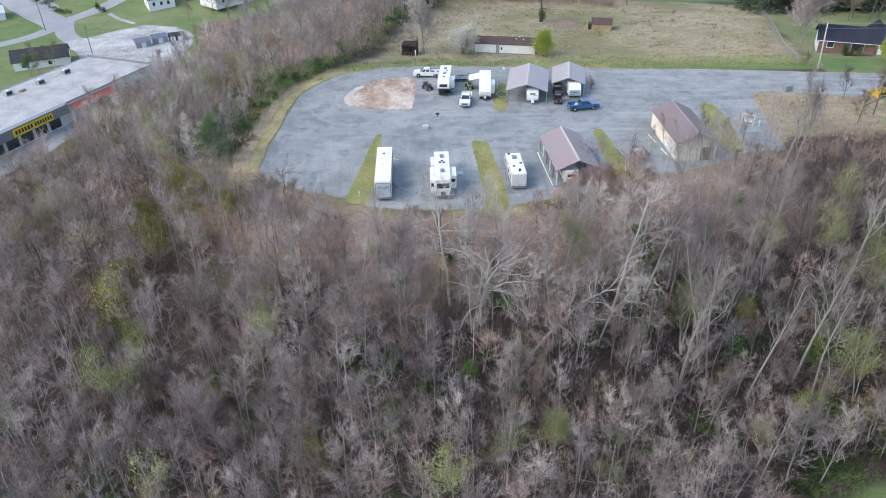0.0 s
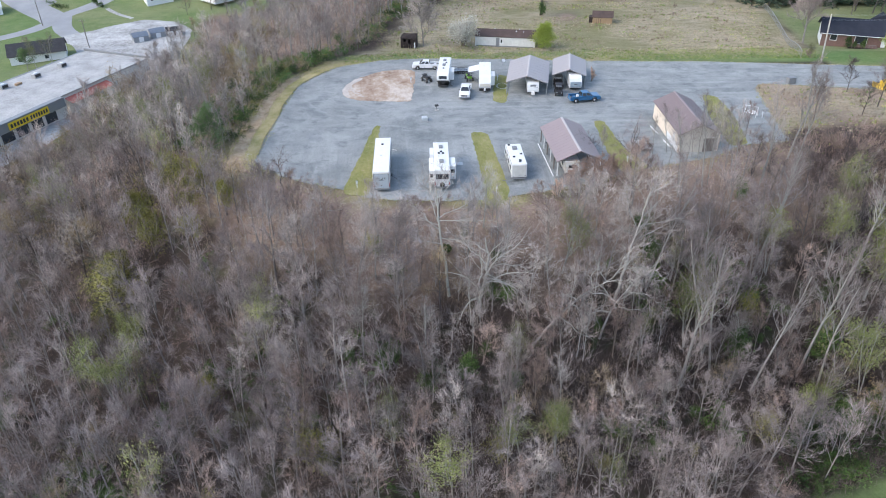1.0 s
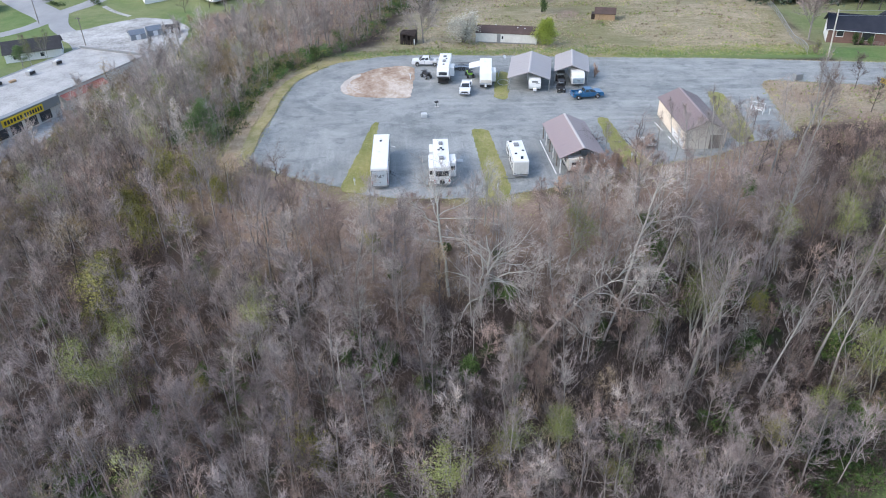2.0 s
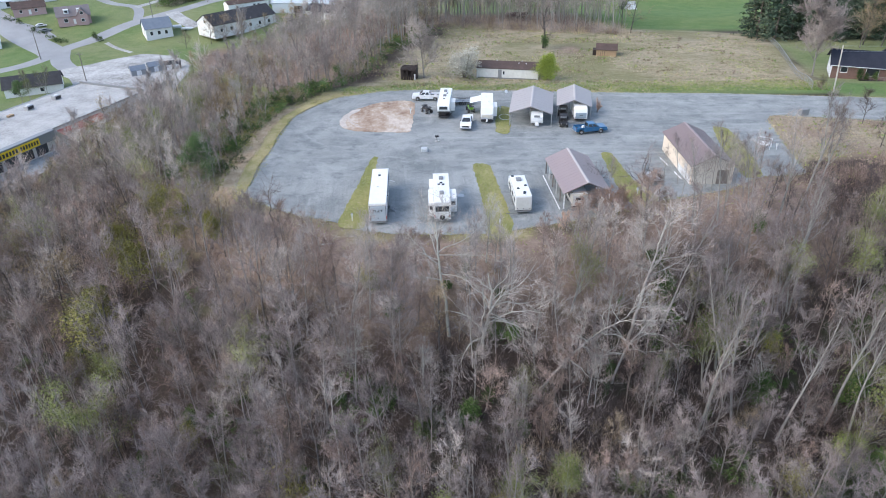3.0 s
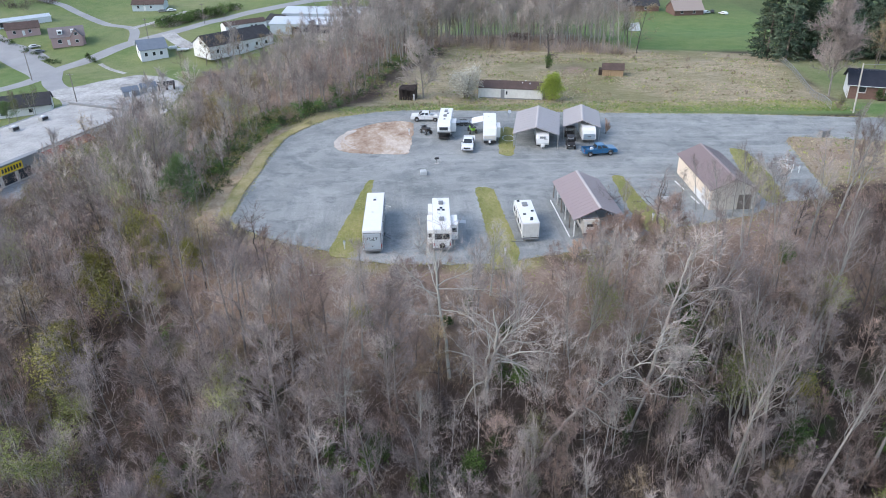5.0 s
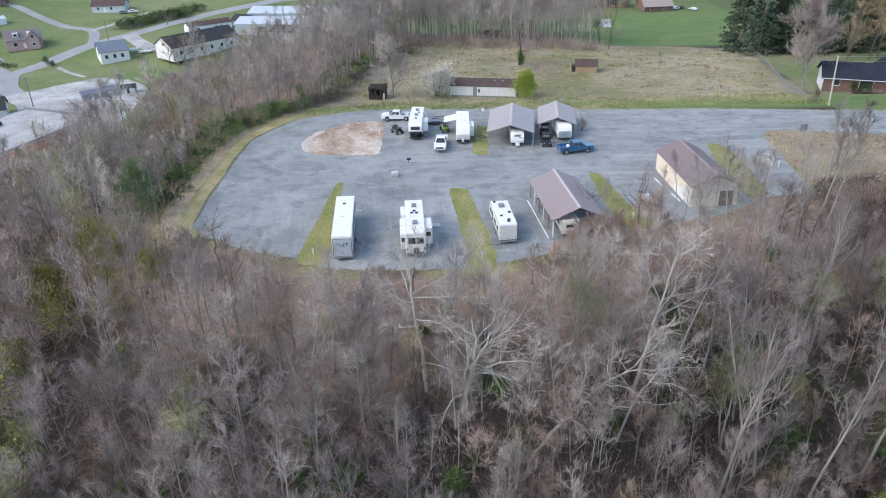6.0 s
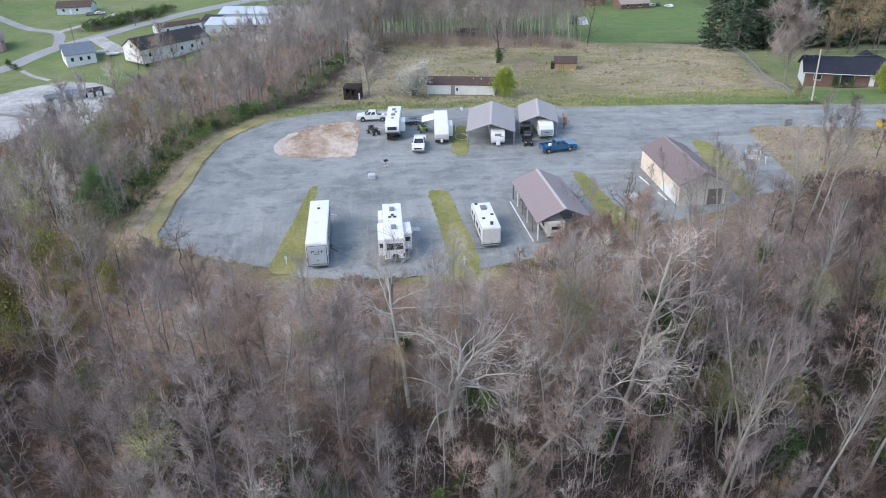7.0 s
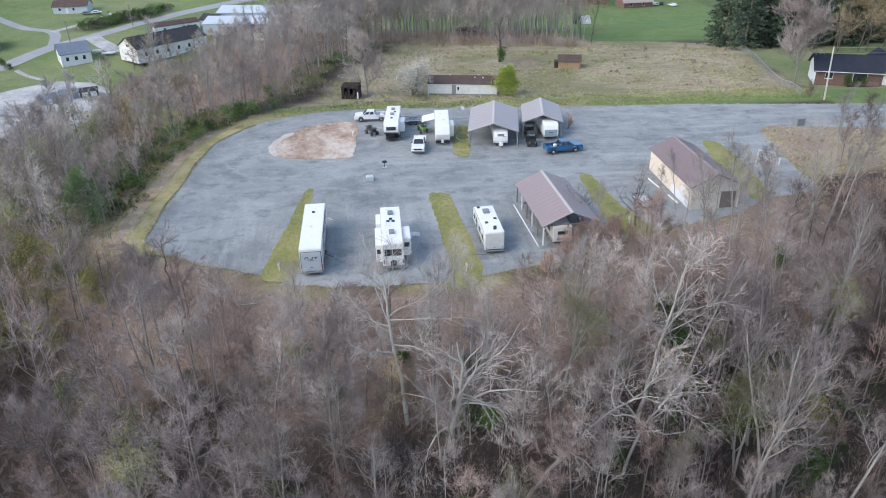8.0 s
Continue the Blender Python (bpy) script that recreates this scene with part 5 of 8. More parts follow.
for k in range(30):
    x = 98 + (k % 10) * 5.4 + wrnd.uniform(-1.8, 1.8)
    y = 216 + (k // 10) * 6 + wrnd.uniform(-2, 2)
    plant_pair("pine_tree", "dark green pine in a dense row", "tree", PINES[k % 3], x, y, wrnd.uniform(0.85, 1.35), wrnd.uniform(0, 360), "row of pines")
plant_pair("pine_tree", "dark green pine beside a white tent", "tree", PINES[0], 79.5, 321, 0.45, 30)
OVAL.plant(26.2, 174.2, wrnd, 0.8)
OVAL.plant(103.2, 158.6, wrnd, 0.62, label="rounded tree in olive-green leaf by the house")
YSHRUB.plant(84.6, 158.2, wrnd, 0.75, label="rounded olive bush at the fence corner")
BLOOM = TreeKind("blossom_tree", "spreading tree in white spring blossom", BARK_BROWN, TWIG_PALE, BLOSSOM, shapes=1, seed=970, h=4.2, girth=0.1, first=0.1, limbs=24, reach=0.75, rise=1.1, subs=4, twigs=5, twig=(0.8, 0.05), leaf=22, leaf_size=0.15, forks=2, lift=0.0)
BLOOM.plant(6.4, 177.6, wrnd, 1.45)
BLOOM.plant(104.5, 205, wrnd, 0.65)
RUST = TreeKind("rusty_bush", "leafless rusty-brown bush at the lot edge", BARK_BROWN, TWIG_RUST, shapes=3, seed=990, category="shrub", h=4.0, girth=0.035, first=0.05, limbs=18, reach=0.5, rise=1.0, subs=5, twigs=9, twig=(0.8, 0.026), forks=4)
for x, y, s in ((23.5, 102.5, 0.8), (21.9, 100.6, 0.9), (24.8, 100.0, 1.0), (26.5, 98.5, 1.0), (20.0, 97.0, 0.9), (27.5, 102.3, 0.7), (23, 96.5, 1.1), (29.5, 99.5, 1.0), (17.5, 94.5, 0.8), (32.4, 145.3, 0.62)):
    RUST.plant(x, y, wrnd, s)
TAN = TreeKind("tan_budding_tree", "large bare tree with fine tan twigs", BARK_GREY, TWIG_HAZY, shapes=2, seed=980, h=14.5, girth=0.17, first=0.14, limbs=44, reach=0.4, rise=0.95, subs=7, twigs=10, twig=(1.2, 0.06), forks=1, lift=0.03, limb=0.3)
PINK = TreeKind("maple_tree", "large bare tree with dense pinkish-grey twigs", BARK_GREY, twig("pinkish_twigs", (0.34, 0.285, 0.265), (0.50, 0.43, 0.40), vary=0.25), shapes=1, seed=993, h=18, girth=0.17, first=0.16, limbs=50, reach=0.36, rise=0.7, subs=8, twigs=20, twig=(1.4, 0.055), lean=0.02, segs=4, limb=0.35, lift=0.02, wild=0.3)
plant_shaped("dead_tree", "dark dead tree hung with vines in the field", 29.6, 206.5, 21, [(0, 0, 0), (0.2, 0, 4), (-0.3, 0, 8), (0.3, 0, 11)],
             [(0.4, -40, 3, 40), (0.45, 45, 3, -40), (0.6, -25, 3, 30), (0.6, 35, 3, 20), (0.75, -35, 2.6, 0), (0.8, 25, 2.6, 0), (0.3, 55, 2.5, 60), (0.92, 0, 2, 0)], 0.4, bark=BARK_DARK, twig_mat=TWIG_GREY)
TAN.plant(-3.6, 178.2, wrnd, 1.1, shape=0)
PINK.plant(90.6, 174.5, wrnd, 1.05, label="large bare tree with pinkish twigs beside the house")
for x, y, s in ((116, 201, 1.1), (119, 205, 1.3), (122.5, 202, 1.3), (126, 204, 1.4), (130, 201, 1.3), (133, 207, 1.3), (137, 203, 1.3)):
    ORANGE.plant(x, y, wrnd, s)
for x, y, s in ((30.2, 206, 0.55), (83.9, 157.9, 0.5), (97.3, 166.5, 0.36), (100.0, 165.2, 0.38), (98.7, 165.8, 0.33), (70, 213, 0.5), (92, 211, 0.4), (62, 205, 0.4), (66, 201, 0.5), (76, 190, 0.4), (57, 222, 0.5), (84, 220, 0.5), (36, 243, 0.5), (48, 238, 0.4), (72, 176, 0.4)):
    (BRUSH if s in (0.5, 0.4) else SHRUB).plant(x, y, wrnd, s * (0.85 if s in (0.5, 0.4) else 1.5), label="low rounded bush in the grass")


# ---- campers and vehicles ----
def wheel(parent, x, y, r, w, outward):
    """A tyre with its rim, its axle across the vehicle."""
    bm = rod((x, y - w / 2, r), (x, y + w / 2, r), r, sides=18)
    bmesh.ops.bevel(bm, geom=[e for e in bm.edges if abs(e.verts[0].co.y - e.verts[1].co.y) < 1e-5], offset=r * 0.12, segments=2, affect="EDGES")
    tyre = part("tyre", bm, RUBBER, parent)
    yo = y + outward * w / 2
    rim = rod((x, yo - outward * 0.03, r), (x, yo + outward * 0.012, r), r * 0.6, r * 0.5, 14)
    part("rim", rim, CHROME, tyre)
    return tyre


def window(parent, corners, frame_mat=None, name="window", mat=None):
    bm = plate(corners, 0.02)
    return part(name, bm, mat or GLASS, parent)


def side_window(parent, x0, x1, z0, z1, y):
    """A window on the flank at y, proud of the wall."""
    s = 1 if y > 0 else -1
    fr = part("window", box((x0 - 0.04, min(y, y + s * 0.02), z0 - 0.04), (x1 + 0.04, max(y, y + s * 0.02), z1 + 0.04), 0.008), GREYP, parent)
    part("pane", box((x0, min(y + s * 0.02, y + s * 0.03), z0), (x1, max(y + s * 0.02, y + s * 0.03), z1), 0.004), GLASS, fr)


def end_window(parent, x, y0, y1, z0, z1, s=-1, mat=None):
    fr = part("window", box((min(x, x + s * 0.02), y0 - 0.05, z0 - 0.05), (max(x, x + s * 0.02), y1 + 0.05, z1 + 0.05), 0.008), GREYP, parent)
    part("pane", box((min(x + s * 0.02, x + s * 0.035), y0, z0), (max(x + s * 0.02, x + s * 0.035), y1, z1), 0.004), mat or GLASS, fr)


def roof_gear(body, z, acs, vents, colour=None):
    for x, y in acs:
        bm = box((x - 0.45, y - 0.33, z), (x + 0.45, y + 0.33, z + 0.28), 0.08, segments=2)
        part("air_conditioner", bm, colour or WHITE, body)
    for x, y, dark in vents:
        part("roof_vent", box((x - 0.2, y - 0.2, z), (x + 0.2, y + 0.2, z + 0.12), 0.03), GLASS if dark else ROOFWHITE, body)


def camper(label, x, y, rz, L, W, H, profile, wall=None, slides=(), acs=(), vents=(), wheels=(), stripes=(), windows=(), name="camper", floor=0.62):
    """A travel trailer: the length runs along local x, its nose at +x. Profile in x and z from the floor up."""
    root = thing(name, label, "camper", x, y, rz, 0.05, group="campers on the lot")
    body = part("body", prism(profile, -W / 2, W / 2, 0.07), wall or WHITE, root)
    zt = max(p[1] for p in profile)
    xs = [p[0] for p in profile if p[1] > zt - 0.05]
    part("roof_membrane", box((min(xs) + 0.12, -W / 2 + 0.1, zt - 0.01), (max(xs) - 0.12, W / 2 - 0.1, zt + 0.025), 0.01), ROOFWHITE, body)
    for s in (-1, 1):
        part("gutter_trim", box((min(xs), s * (W / 2 - 0.02) - 0.03, zt - 0.07), (max(xs), s * (W / 2 - 0.02) + 0.03, zt - 0.02), 0.01), GREYP, body)
    part("chassis", box((-L / 2 + 0.2, -W / 2 + 0.2, floor - 0.28), (L / 2 - 0.5, W / 2 - 0.2, floor + 0.02), 0.02), BLACK, root)
    roof_gear(body, zt + 0.02, acs, vents, GREYP if name == "fifth_wheel" else None)
    for wx in wheels:
        for s in (-1, 1):
            wheel(root, wx, s * (W / 2 - 0.22), 0.36, 0.24, s)
    for z0, z1, x0, x1, mat in stripes:
        for s in (-1, 1):
            yy = s * W / 2
            part("stripe", box((x0, min(yy, yy + s * 0.012), z0), (x1, max(yy, yy + s * 0.012), z1), 0.003), mat, body)
    for x0, x1, z0, z1, s in windows:
        side_window(body, x0, x1, z0, z1, s * W / 2)
    for x0, x1, z0, z1, s, d in slides:
        y0, y1 = sorted((s * (W / 2 - 0.02), s * (W / 2 + d)))
        sl = part("slide_out", box((x0, y0, z0), (x1, y1, z1), 0.05), wall or WHITE, root)
        part("slide_roof", box((x0 + 0.03, y0 + 0.03, z1), (x1 - 0.03, y1 - 0.03, z1 + 0.02), 0.005), ROOFWHITE, sl)
        yo = s * (W / 2 + d)
        part("pane", box((x0 + 0.5, min(yo, yo + s * 0.02), z1 - 1.05), (x0 + 1.5, max(yo, yo + s * 0.02), z1 - 0.45), 0.006), GLASS, sl)
        part("pane", box((x0 - 0.02, min(y0, y1) + 0.2, z1 - 1.1), (x0, max(y0, y1) - 0.15, z1 - 0.5), 0.004), GLASS, sl)
    for xx in (-L / 2 + 0.5, L / 2 - 1.2):
        for s in (-1, 1):
            part("stabiliser_jack", rod((xx, s * (W / 2 - 0.35), 0), (xx, s * (W / 2 - 0.35), floor), 0.04, sides=6), STEEL, root)
    return root, body


def steps(root, x, y, s, n=3, w=0.75):
    """A folded-down set of entry steps on the flank."""
    st = part("entry_steps", box((x - w / 2, min(y, y + s * 0.25), 0.62), (x + w / 2, max(y, y + s * 0.25), 0.66), 0.01), BLACK, root)
    for k in range(1, n):
        a = y + s * 0.25 * k
        part("tread", box((x - w / 2, min(a, a + s * 0.25), 0.62 - k * 0.2), (x + w / 2, max(a, a + s * 0.25), 0.66 - k * 0.2), 0.01), GREYP, st)
    for e in (-1, 1):
        part("stringer", rod((x + e * w / 2, y, 0.62), (x + e * w / 2, y + s * 0.25 * n, 0.05), 0.025, sides=6), BLACK, st)


def fifth_profile(L, H, nose=2.4, floor=0.62):
    """A fifth wheel's flank: a raised forward bedroom over the hitch."""
    a, b = -L / 2, L / 2
    return [(a, floor), (b - nose - 0.2, floor), (b - nose, floor + 0.95), (b - 0.45, floor + 0.95), (b, floor + 1.35), (b - 0.05, H - 0.55), (b - 0.45, H - 0.08), (b - 0.8, H), (a + 0.12, H), (a, H - 0.12)]


def trailer_profile(L, H, floor=0.62, round_nose=0.5):
    a, b = -L / 2, L / 2
    return [(a, floor), (b - 0.25, floor), (b, floor + 0.45), (b - 0.02, floor + 1.2), (b - round_nose * 0.45, H - 0.35), (b - round_nose, H - 0.06), (b - round_nose - 0.3, H), (a + 0.1, H), (a, H - 0.1)]


# toy hauler with its loading ramp towards the slope
root, body = camper("long white toy-hauler camper with grey rear ramp", -9.35, 104.6, 91.6, 13.2, 2.6, 3.55, fifth_profile(13.2, 3.55), acs=(), vents=[(4.3, 0.1, False), (3.2, 0.05, True), (-0.8, 0.15, False)], wheels=(-1.6, -0.7, 0.2), name="toy_hauler",
                    stripes=[(1.0, 1.5, -6.2, 3.9, GREYP), (2.0, 2.12, -6.0, 5.6, BLACK), (0.66, 0.95, -6.3, 3.6, BLACK)], windows=[(-3.6, -2.7, 1.9, 2.6, -1), (0.5, 1.9, 1.9, 2.7, -1), (3.9, 4.9, 2.2, 2.9, -1), (-4, -2.6, 1.9, 2.6, 1), (2.5, 3.6, 2.0, 2.8, 1)])
RAMPGREY = paint("pale_blue_grey_ramp", (0.46, 0.52, 0.56), 0.45, dirt=0.12)
ramp = part("ramp_door", box((-6.66, -1.13, 0.72), (-6.59, 1.13, 3.1), 0.03), RAMPGREY, root, "pale blue-grey loading ramp door")
part("seal", box((-6.62, -1.2, 3.1), (-6.58, 1.2, 3.16), 0.01), BLACK, ramp)
for s in (-1, 1):
    part("seal", box((-6.62, s * 1.17 - 0.035, 0.66), (-6.58, s * 1.17 + 0.035, 3.1), 0.01), BLACK, ramp)
    part("tail_lamp", box((-6.66, s * 1.2 - 0.05, 1.0), (-6.6, s * 1.2 + 0.05, 1.5), 0.01), LAMP_RED, body)
lg = box((-6.675, -0.75, 2.42), (-6.66, -0.35, 2.5))
for y0, y1, z0, z1 in ((-0.6, -0.5, 2.2, 2.52), (-0.22, -0.12, 2.22, 2.52), (-0.2, 0.12, 2.2, 2.27), (0.3, 0.38, 2.2, 2.52), (0.38, 0.68, 2.44, 2.52), (0.62, 0.7, 2.2, 2.5), (-0.35, 0.35, 2.02, 2.08)):
    box((-6.675, y0, z0), (-6.66, y1, z1), bm=lg)
part("emblem", lg, BLACK, ramp, "dark shapes of the maker's emblem")
part("latch", box((-6.69, -0.1, 1.12), (-6.66, 0.1, 1.24), 0.01), BLACK, ramp)
part("bumper", box((-6.85, -1.25, 0.5), (-6.6, 1.25, 0.64), 0.03), GREYP, root)
steps(root, -2.0, -1.28, -1, 4, 0.85)
part("door", box((-2.42, -1.3, 0.75), (-1.6, -1.275, 2.65), 0.01), GREYP, body)
part("awning_arm", rod((2.2, -1.3, 3.2), (2.2, -2.3, 2.9), 0.04, sides=6), WHITE, body)
part("awning_roll", rod((-3.5, -1.38, 3.28), (4.3, -1.38, 3.28), 0.09, sides=10), GREYP, body)
for s in (-1, 1):
    part("landing_leg", rod((4.0, s * 0.9, 0), (4.0, s * 0.9, 1.6), 0.06, sides=8), STEEL, root)

# fifth wheel with two slide-outs and a wide rear window
root, body = camper("white fifth-wheel camper with two slide-outs extended", 0.15, 103.6, 91.0, 10.8, 2.5, 3.5, fifth_profile(10.8, 3.5, 2.2), acs=[(2.7, 0.0), (-2.6, 0.0)], vents=[(1.1, 0.0, True), (0.5, 0.35, True), (0.45, -0.3, True), (-0.6, 0.3, False), (4.2, 0.4, False)], wheels=(-1.2, -0.3), name="fifth_wheel",
                    slides=[(-4.9, -0.2, 0.9, 3.1, 1, 0.75), (0.6, 3.4, 1.3, 3.2, 1, 0.6), (-3.6, -0.4, 0.9, 3.15, -1, 0.95)], stripes=[(1.1, 1.5, -5.3, 3.0, BEIGE), (0.7, 0.85, -5.3, 3.0, GREYP)], windows=[(1.0, 1.9, 1.9, 2.6, -1), (3.6, 4.4, 2.2, 2.8, -1)])
end_window(body, -5.4, -0.95, 0.95, 1.95, 2.75)
part("bumper", box((-5.65, -1.2, 0.5), (-5.4, 1.2, 0.62), 0.03), GREYP, root)
part("spare_wheel", rod((-5.62, 0, 1.0), (-5.42, 0, 1.0), 0.38, sides=16), RUBBER, root)
ld = rod((-5.5, 0.75, 0.9), (-5.5, 0.75, 3.5), 0.02, sides=6)
rod((-5.5, 1.08, 0.9), (-5.5, 1.08, 3.5), 0.02, sides=6, bm=ld)
for k in range(8):
    rod((-5.5, 0.75, 1.0 + k * 0.32), (-5.5, 1.08, 1.0 + k * 0.32), 0.015, sides=5, bm=ld)
part("ladder", ld, STEEL, body)
for s in (-1, 1):
    part("tail_lamp", box((-5.45, s * 1.1 - 0.07, 0.9), (-5.39, s * 1.1 + 0.07, 1.4), 0.01), LAMP_RED, body)
steps(root, 2.4, -1.25, -1)
part("door_awning", plate([(-1.6, -2.2, 2.5), (-0.6, -2.2, 2.5), (-0.6, -3.4, 2.35), (-1.6, -3.4, 2.35)], 0.02), STEEL, body)

# short travel trailer
root, body = camper("short white travel trailer with dark side windows", 12.25, 104.9, 92.5, 8.4, 2.45, 2.95, trailer_profile(8.4, 2.95, round_nose=0.7), wall=WHITE, acs=[], vents=[(-3.4, -0.2, True), (-2.9, -0.3, True), (-1.6, 0.5, True), (-0.6, -0.75, True), (2.9, 0.75, True)], wheels=(-0.9, 0.0), name="travel_trailer",
                    stripes=[(0.7, 1.1, -4.1, 3.9, GREYP), (1.55, 1.65, -4.0, 3.8, BLACK)], windows=[(-3.4, -2.4, 1.5, 2.2, 1), (-1.5, -0.3, 1.5, 2.2, 1), (0.8, 1.5, 1.1, 2.4, 1), (2.2, 3.3, 1.5, 2.2, 1), (-2.5, -1.2, 1.5, 2.2, -1)])
part("air_conditioner", box((1.0, -0.4, 2.97), (2.0, 0.4, 3.26), 0.08, segments=2), GREYP, body)
part("rear_panel", box((-4.24, -1.12, 0.72), (-4.19, 1.12, 2.72), 0.02), OFFWHITE, body, "pale grey rear panel")
for yy in (-0.95, 0.0, 0.95):
    part("marker_lamp", box((-4.27, yy - 0.07, 0.86), (-4.235, yy + 0.07, 0.95), 0.01), BLACK, body)
part("bumper", box((-4.45, -1.15, 0.45), (-4.2, 1.15, 0.57), 0.03), GREYP, root)
part("sewer_hose", rod((-4.3, 1.0, 0.12), (-4.0, 2.6, 0.1), 0.06, sides=8), GREYP, root)

# fifth wheel nosed towards the middle of the lot
root, body = camper("white fifth-wheel camper with black nose window", 1.25, 147.6, -94.5, 10.2, 2.5, 3.5, fifth_profile(10.2, 3.5, 2.0), acs=[(0.4, 0), (-2.6, 0.0)], vents=[(2.4, 0.0, True), (-1.2, 0.4, True), (-4.2, 0.4, False)], wheels=(-1.6, -0.7), name="fifth_wheel",
                    slides=[(0.0, 2.6, 1.1, 2.9, 1, 0.9)], stripes=[(0.95, 1.5, -5.0, 2.9, GREYP)], windows=[(-3.5, -2.5, 1.9, 2.6, 1), (-3.5, -2.5, 1.9, 2.6, -1), (0.5, 1.8, 1.9, 2.7, -1)])
part("nose_window", prism([(5.05, 2.15), (5.14, 2.2), (5.13, 2.65), (4.98, 2.95), (4.9, 2.9)], -0.82, 0.82, 0.03), GLASS, body, "black nose window")
part("hitch", box((4.0, -0.35, 0.9), (4.7, 0.35, 1.6), 0.05), BLACK, root)
part("skirt", box((2.9, -1.15, 0.3), (3.3, 1.15, 1.6), 0.03), BLACK, root)
part("belly_panel", box((3.2, -1.2, 1.5), (5.0, 1.2, 1.62), 0.02), BLACK, root)
for s in (-1, 1):
    part("landing_leg", rod((3.4, s * 0.9, 0), (3.4, s * 0.9, 1.6), 0.07, sides=8), BLACK, root)
steps(root, 3.1, 1.25, 1)
part("handrail", rod((2.6, 1.3, 0.9), (2.9, 2.0, 0.9), 0.02, sides=6), STEEL, root)

# travel trailer with rounded nose and awning
root, body = camper("white travel trailer with rounded nose and open awning", 9.75, 144.9, -93.5, 9.2, 2.5, 3.3, trailer_profile(9.2, 3.3, round_nose=1.2), acs=[], vents=[(1.2, 0.3, False), (-2.2, -0.2, False)], wheels=(-0.9, 0.0), name="travel_trailer",
                    slides=[(0.3, 3.2, 0.9, 2.9, 1, 0.75)], stripes=[(0.7, 1.1, -4.2, 3.6, BEIGE)], windows=[(-3.5, -2.5, 1.7, 2.4, 1), (-2.5, -1.3, 1.7, 2.4, -1)])
part("nose_panel", box((4.58, -1.05, 1.15), (4.64, 1.05, 1.75), 0.02), BEIGE, body)
# Black strip added for the shading along the bottom of the nose.
part("front_cover", box((4.5, -1.15, 0.25), (4.66, 1.15, 0.75), 0.03), BLACK, body)
part("tongue", rod((4.5, 0.5, 0.5), (5.9, 0, 0.5), 0.05, sides=6), BLACK, root)
part("tongue", rod((4.5, -0.5, 0.5), (5.9, 0, 0.5), 0.05, sides=6), BLACK, root)
part("gas_bottles", rod((5.0, 0, 0.5), (5.0, 0, 1.0), 0.22, 0.2, 12), WHITE, root)
aw = part("awning", plate([(-3.8, -1.28, 3.0), (-0.2, -1.28, 3.0), (-0.2, -3.5, 2.5), (-3.8, -3.5, 2.5)], 0.02), ROOFWHITE, body, "white fabric awning, rolled out")
for xx in (-3.7, -0.3):
    part("awning_pole", rod((xx, -1.3, 1.0), (xx, -3.48, 2.5), 0.025, sides=6), STEEL, aw)

# campers kept under the two carports
root, body = camper("white travel trailer parked under a carport", 19.3, 141.6, -94.0, 8.0, 2.35, 2.75, trailer_profile(8.0, 2.75, round_nose=0.6), vents=[(1.0, 0.2, False)], wheels=(-0.8, 0.1), name="travel_trailer", stripes=[(0.7, 1.0, -3.9, 3.6, GREYP)], windows=[(-2.0, -1.0, 1.5, 2.1, -1)])
end_window(body, 3.93, -0.5, 0.5, 1.9, 2.25, 1, GREYP)
part("swoosh", box((3.94, 0.25, 1.75), (3.99, 0.95, 1.85), 0.01), GREYP, body)
part("tongue_box", box((4.1, -0.35, 0.45), (4.7, 0.35, 1.0), 0.05), WHITE, root)
part("tongue", rod((4.0, 0, 0.45), (5.4, 0, 0.45), 0.05, sides=6), BLACK, root)
root, body = camper("small pale-blue and white caravan under a carport", 28.1, 142.9, -92.0, 6.6, 2.5, 2.9, trailer_profile(6.6, 2.9, round_nose=0.8), wheels=(-0.4,), name="travel_trailer", vents=[(0.2, 0.1, True)], stripes=[(0.7, 1.2, -3.0, 2.7, RAMPGREY)], windows=[(-1.0, 0.2, 1.5, 2.1, 1)])
part("nose_panel", box((3.24, -1.08, 0.9), (3.32, 1.08, 1.95), 0.04), paint("slate_blue_panel", (0.27, 0.34, 0.39), 0.45, dirt=0.15), body)
part("emblem", box((3.31, -0.3, 1.35), (3.34, 0.35, 1.48), 0.01), BLACK, body)
part("tongue", rod((3.2, 0, 0.45), (4.5, 0, 0.45), 0.05, sides=6), BLACK, root)


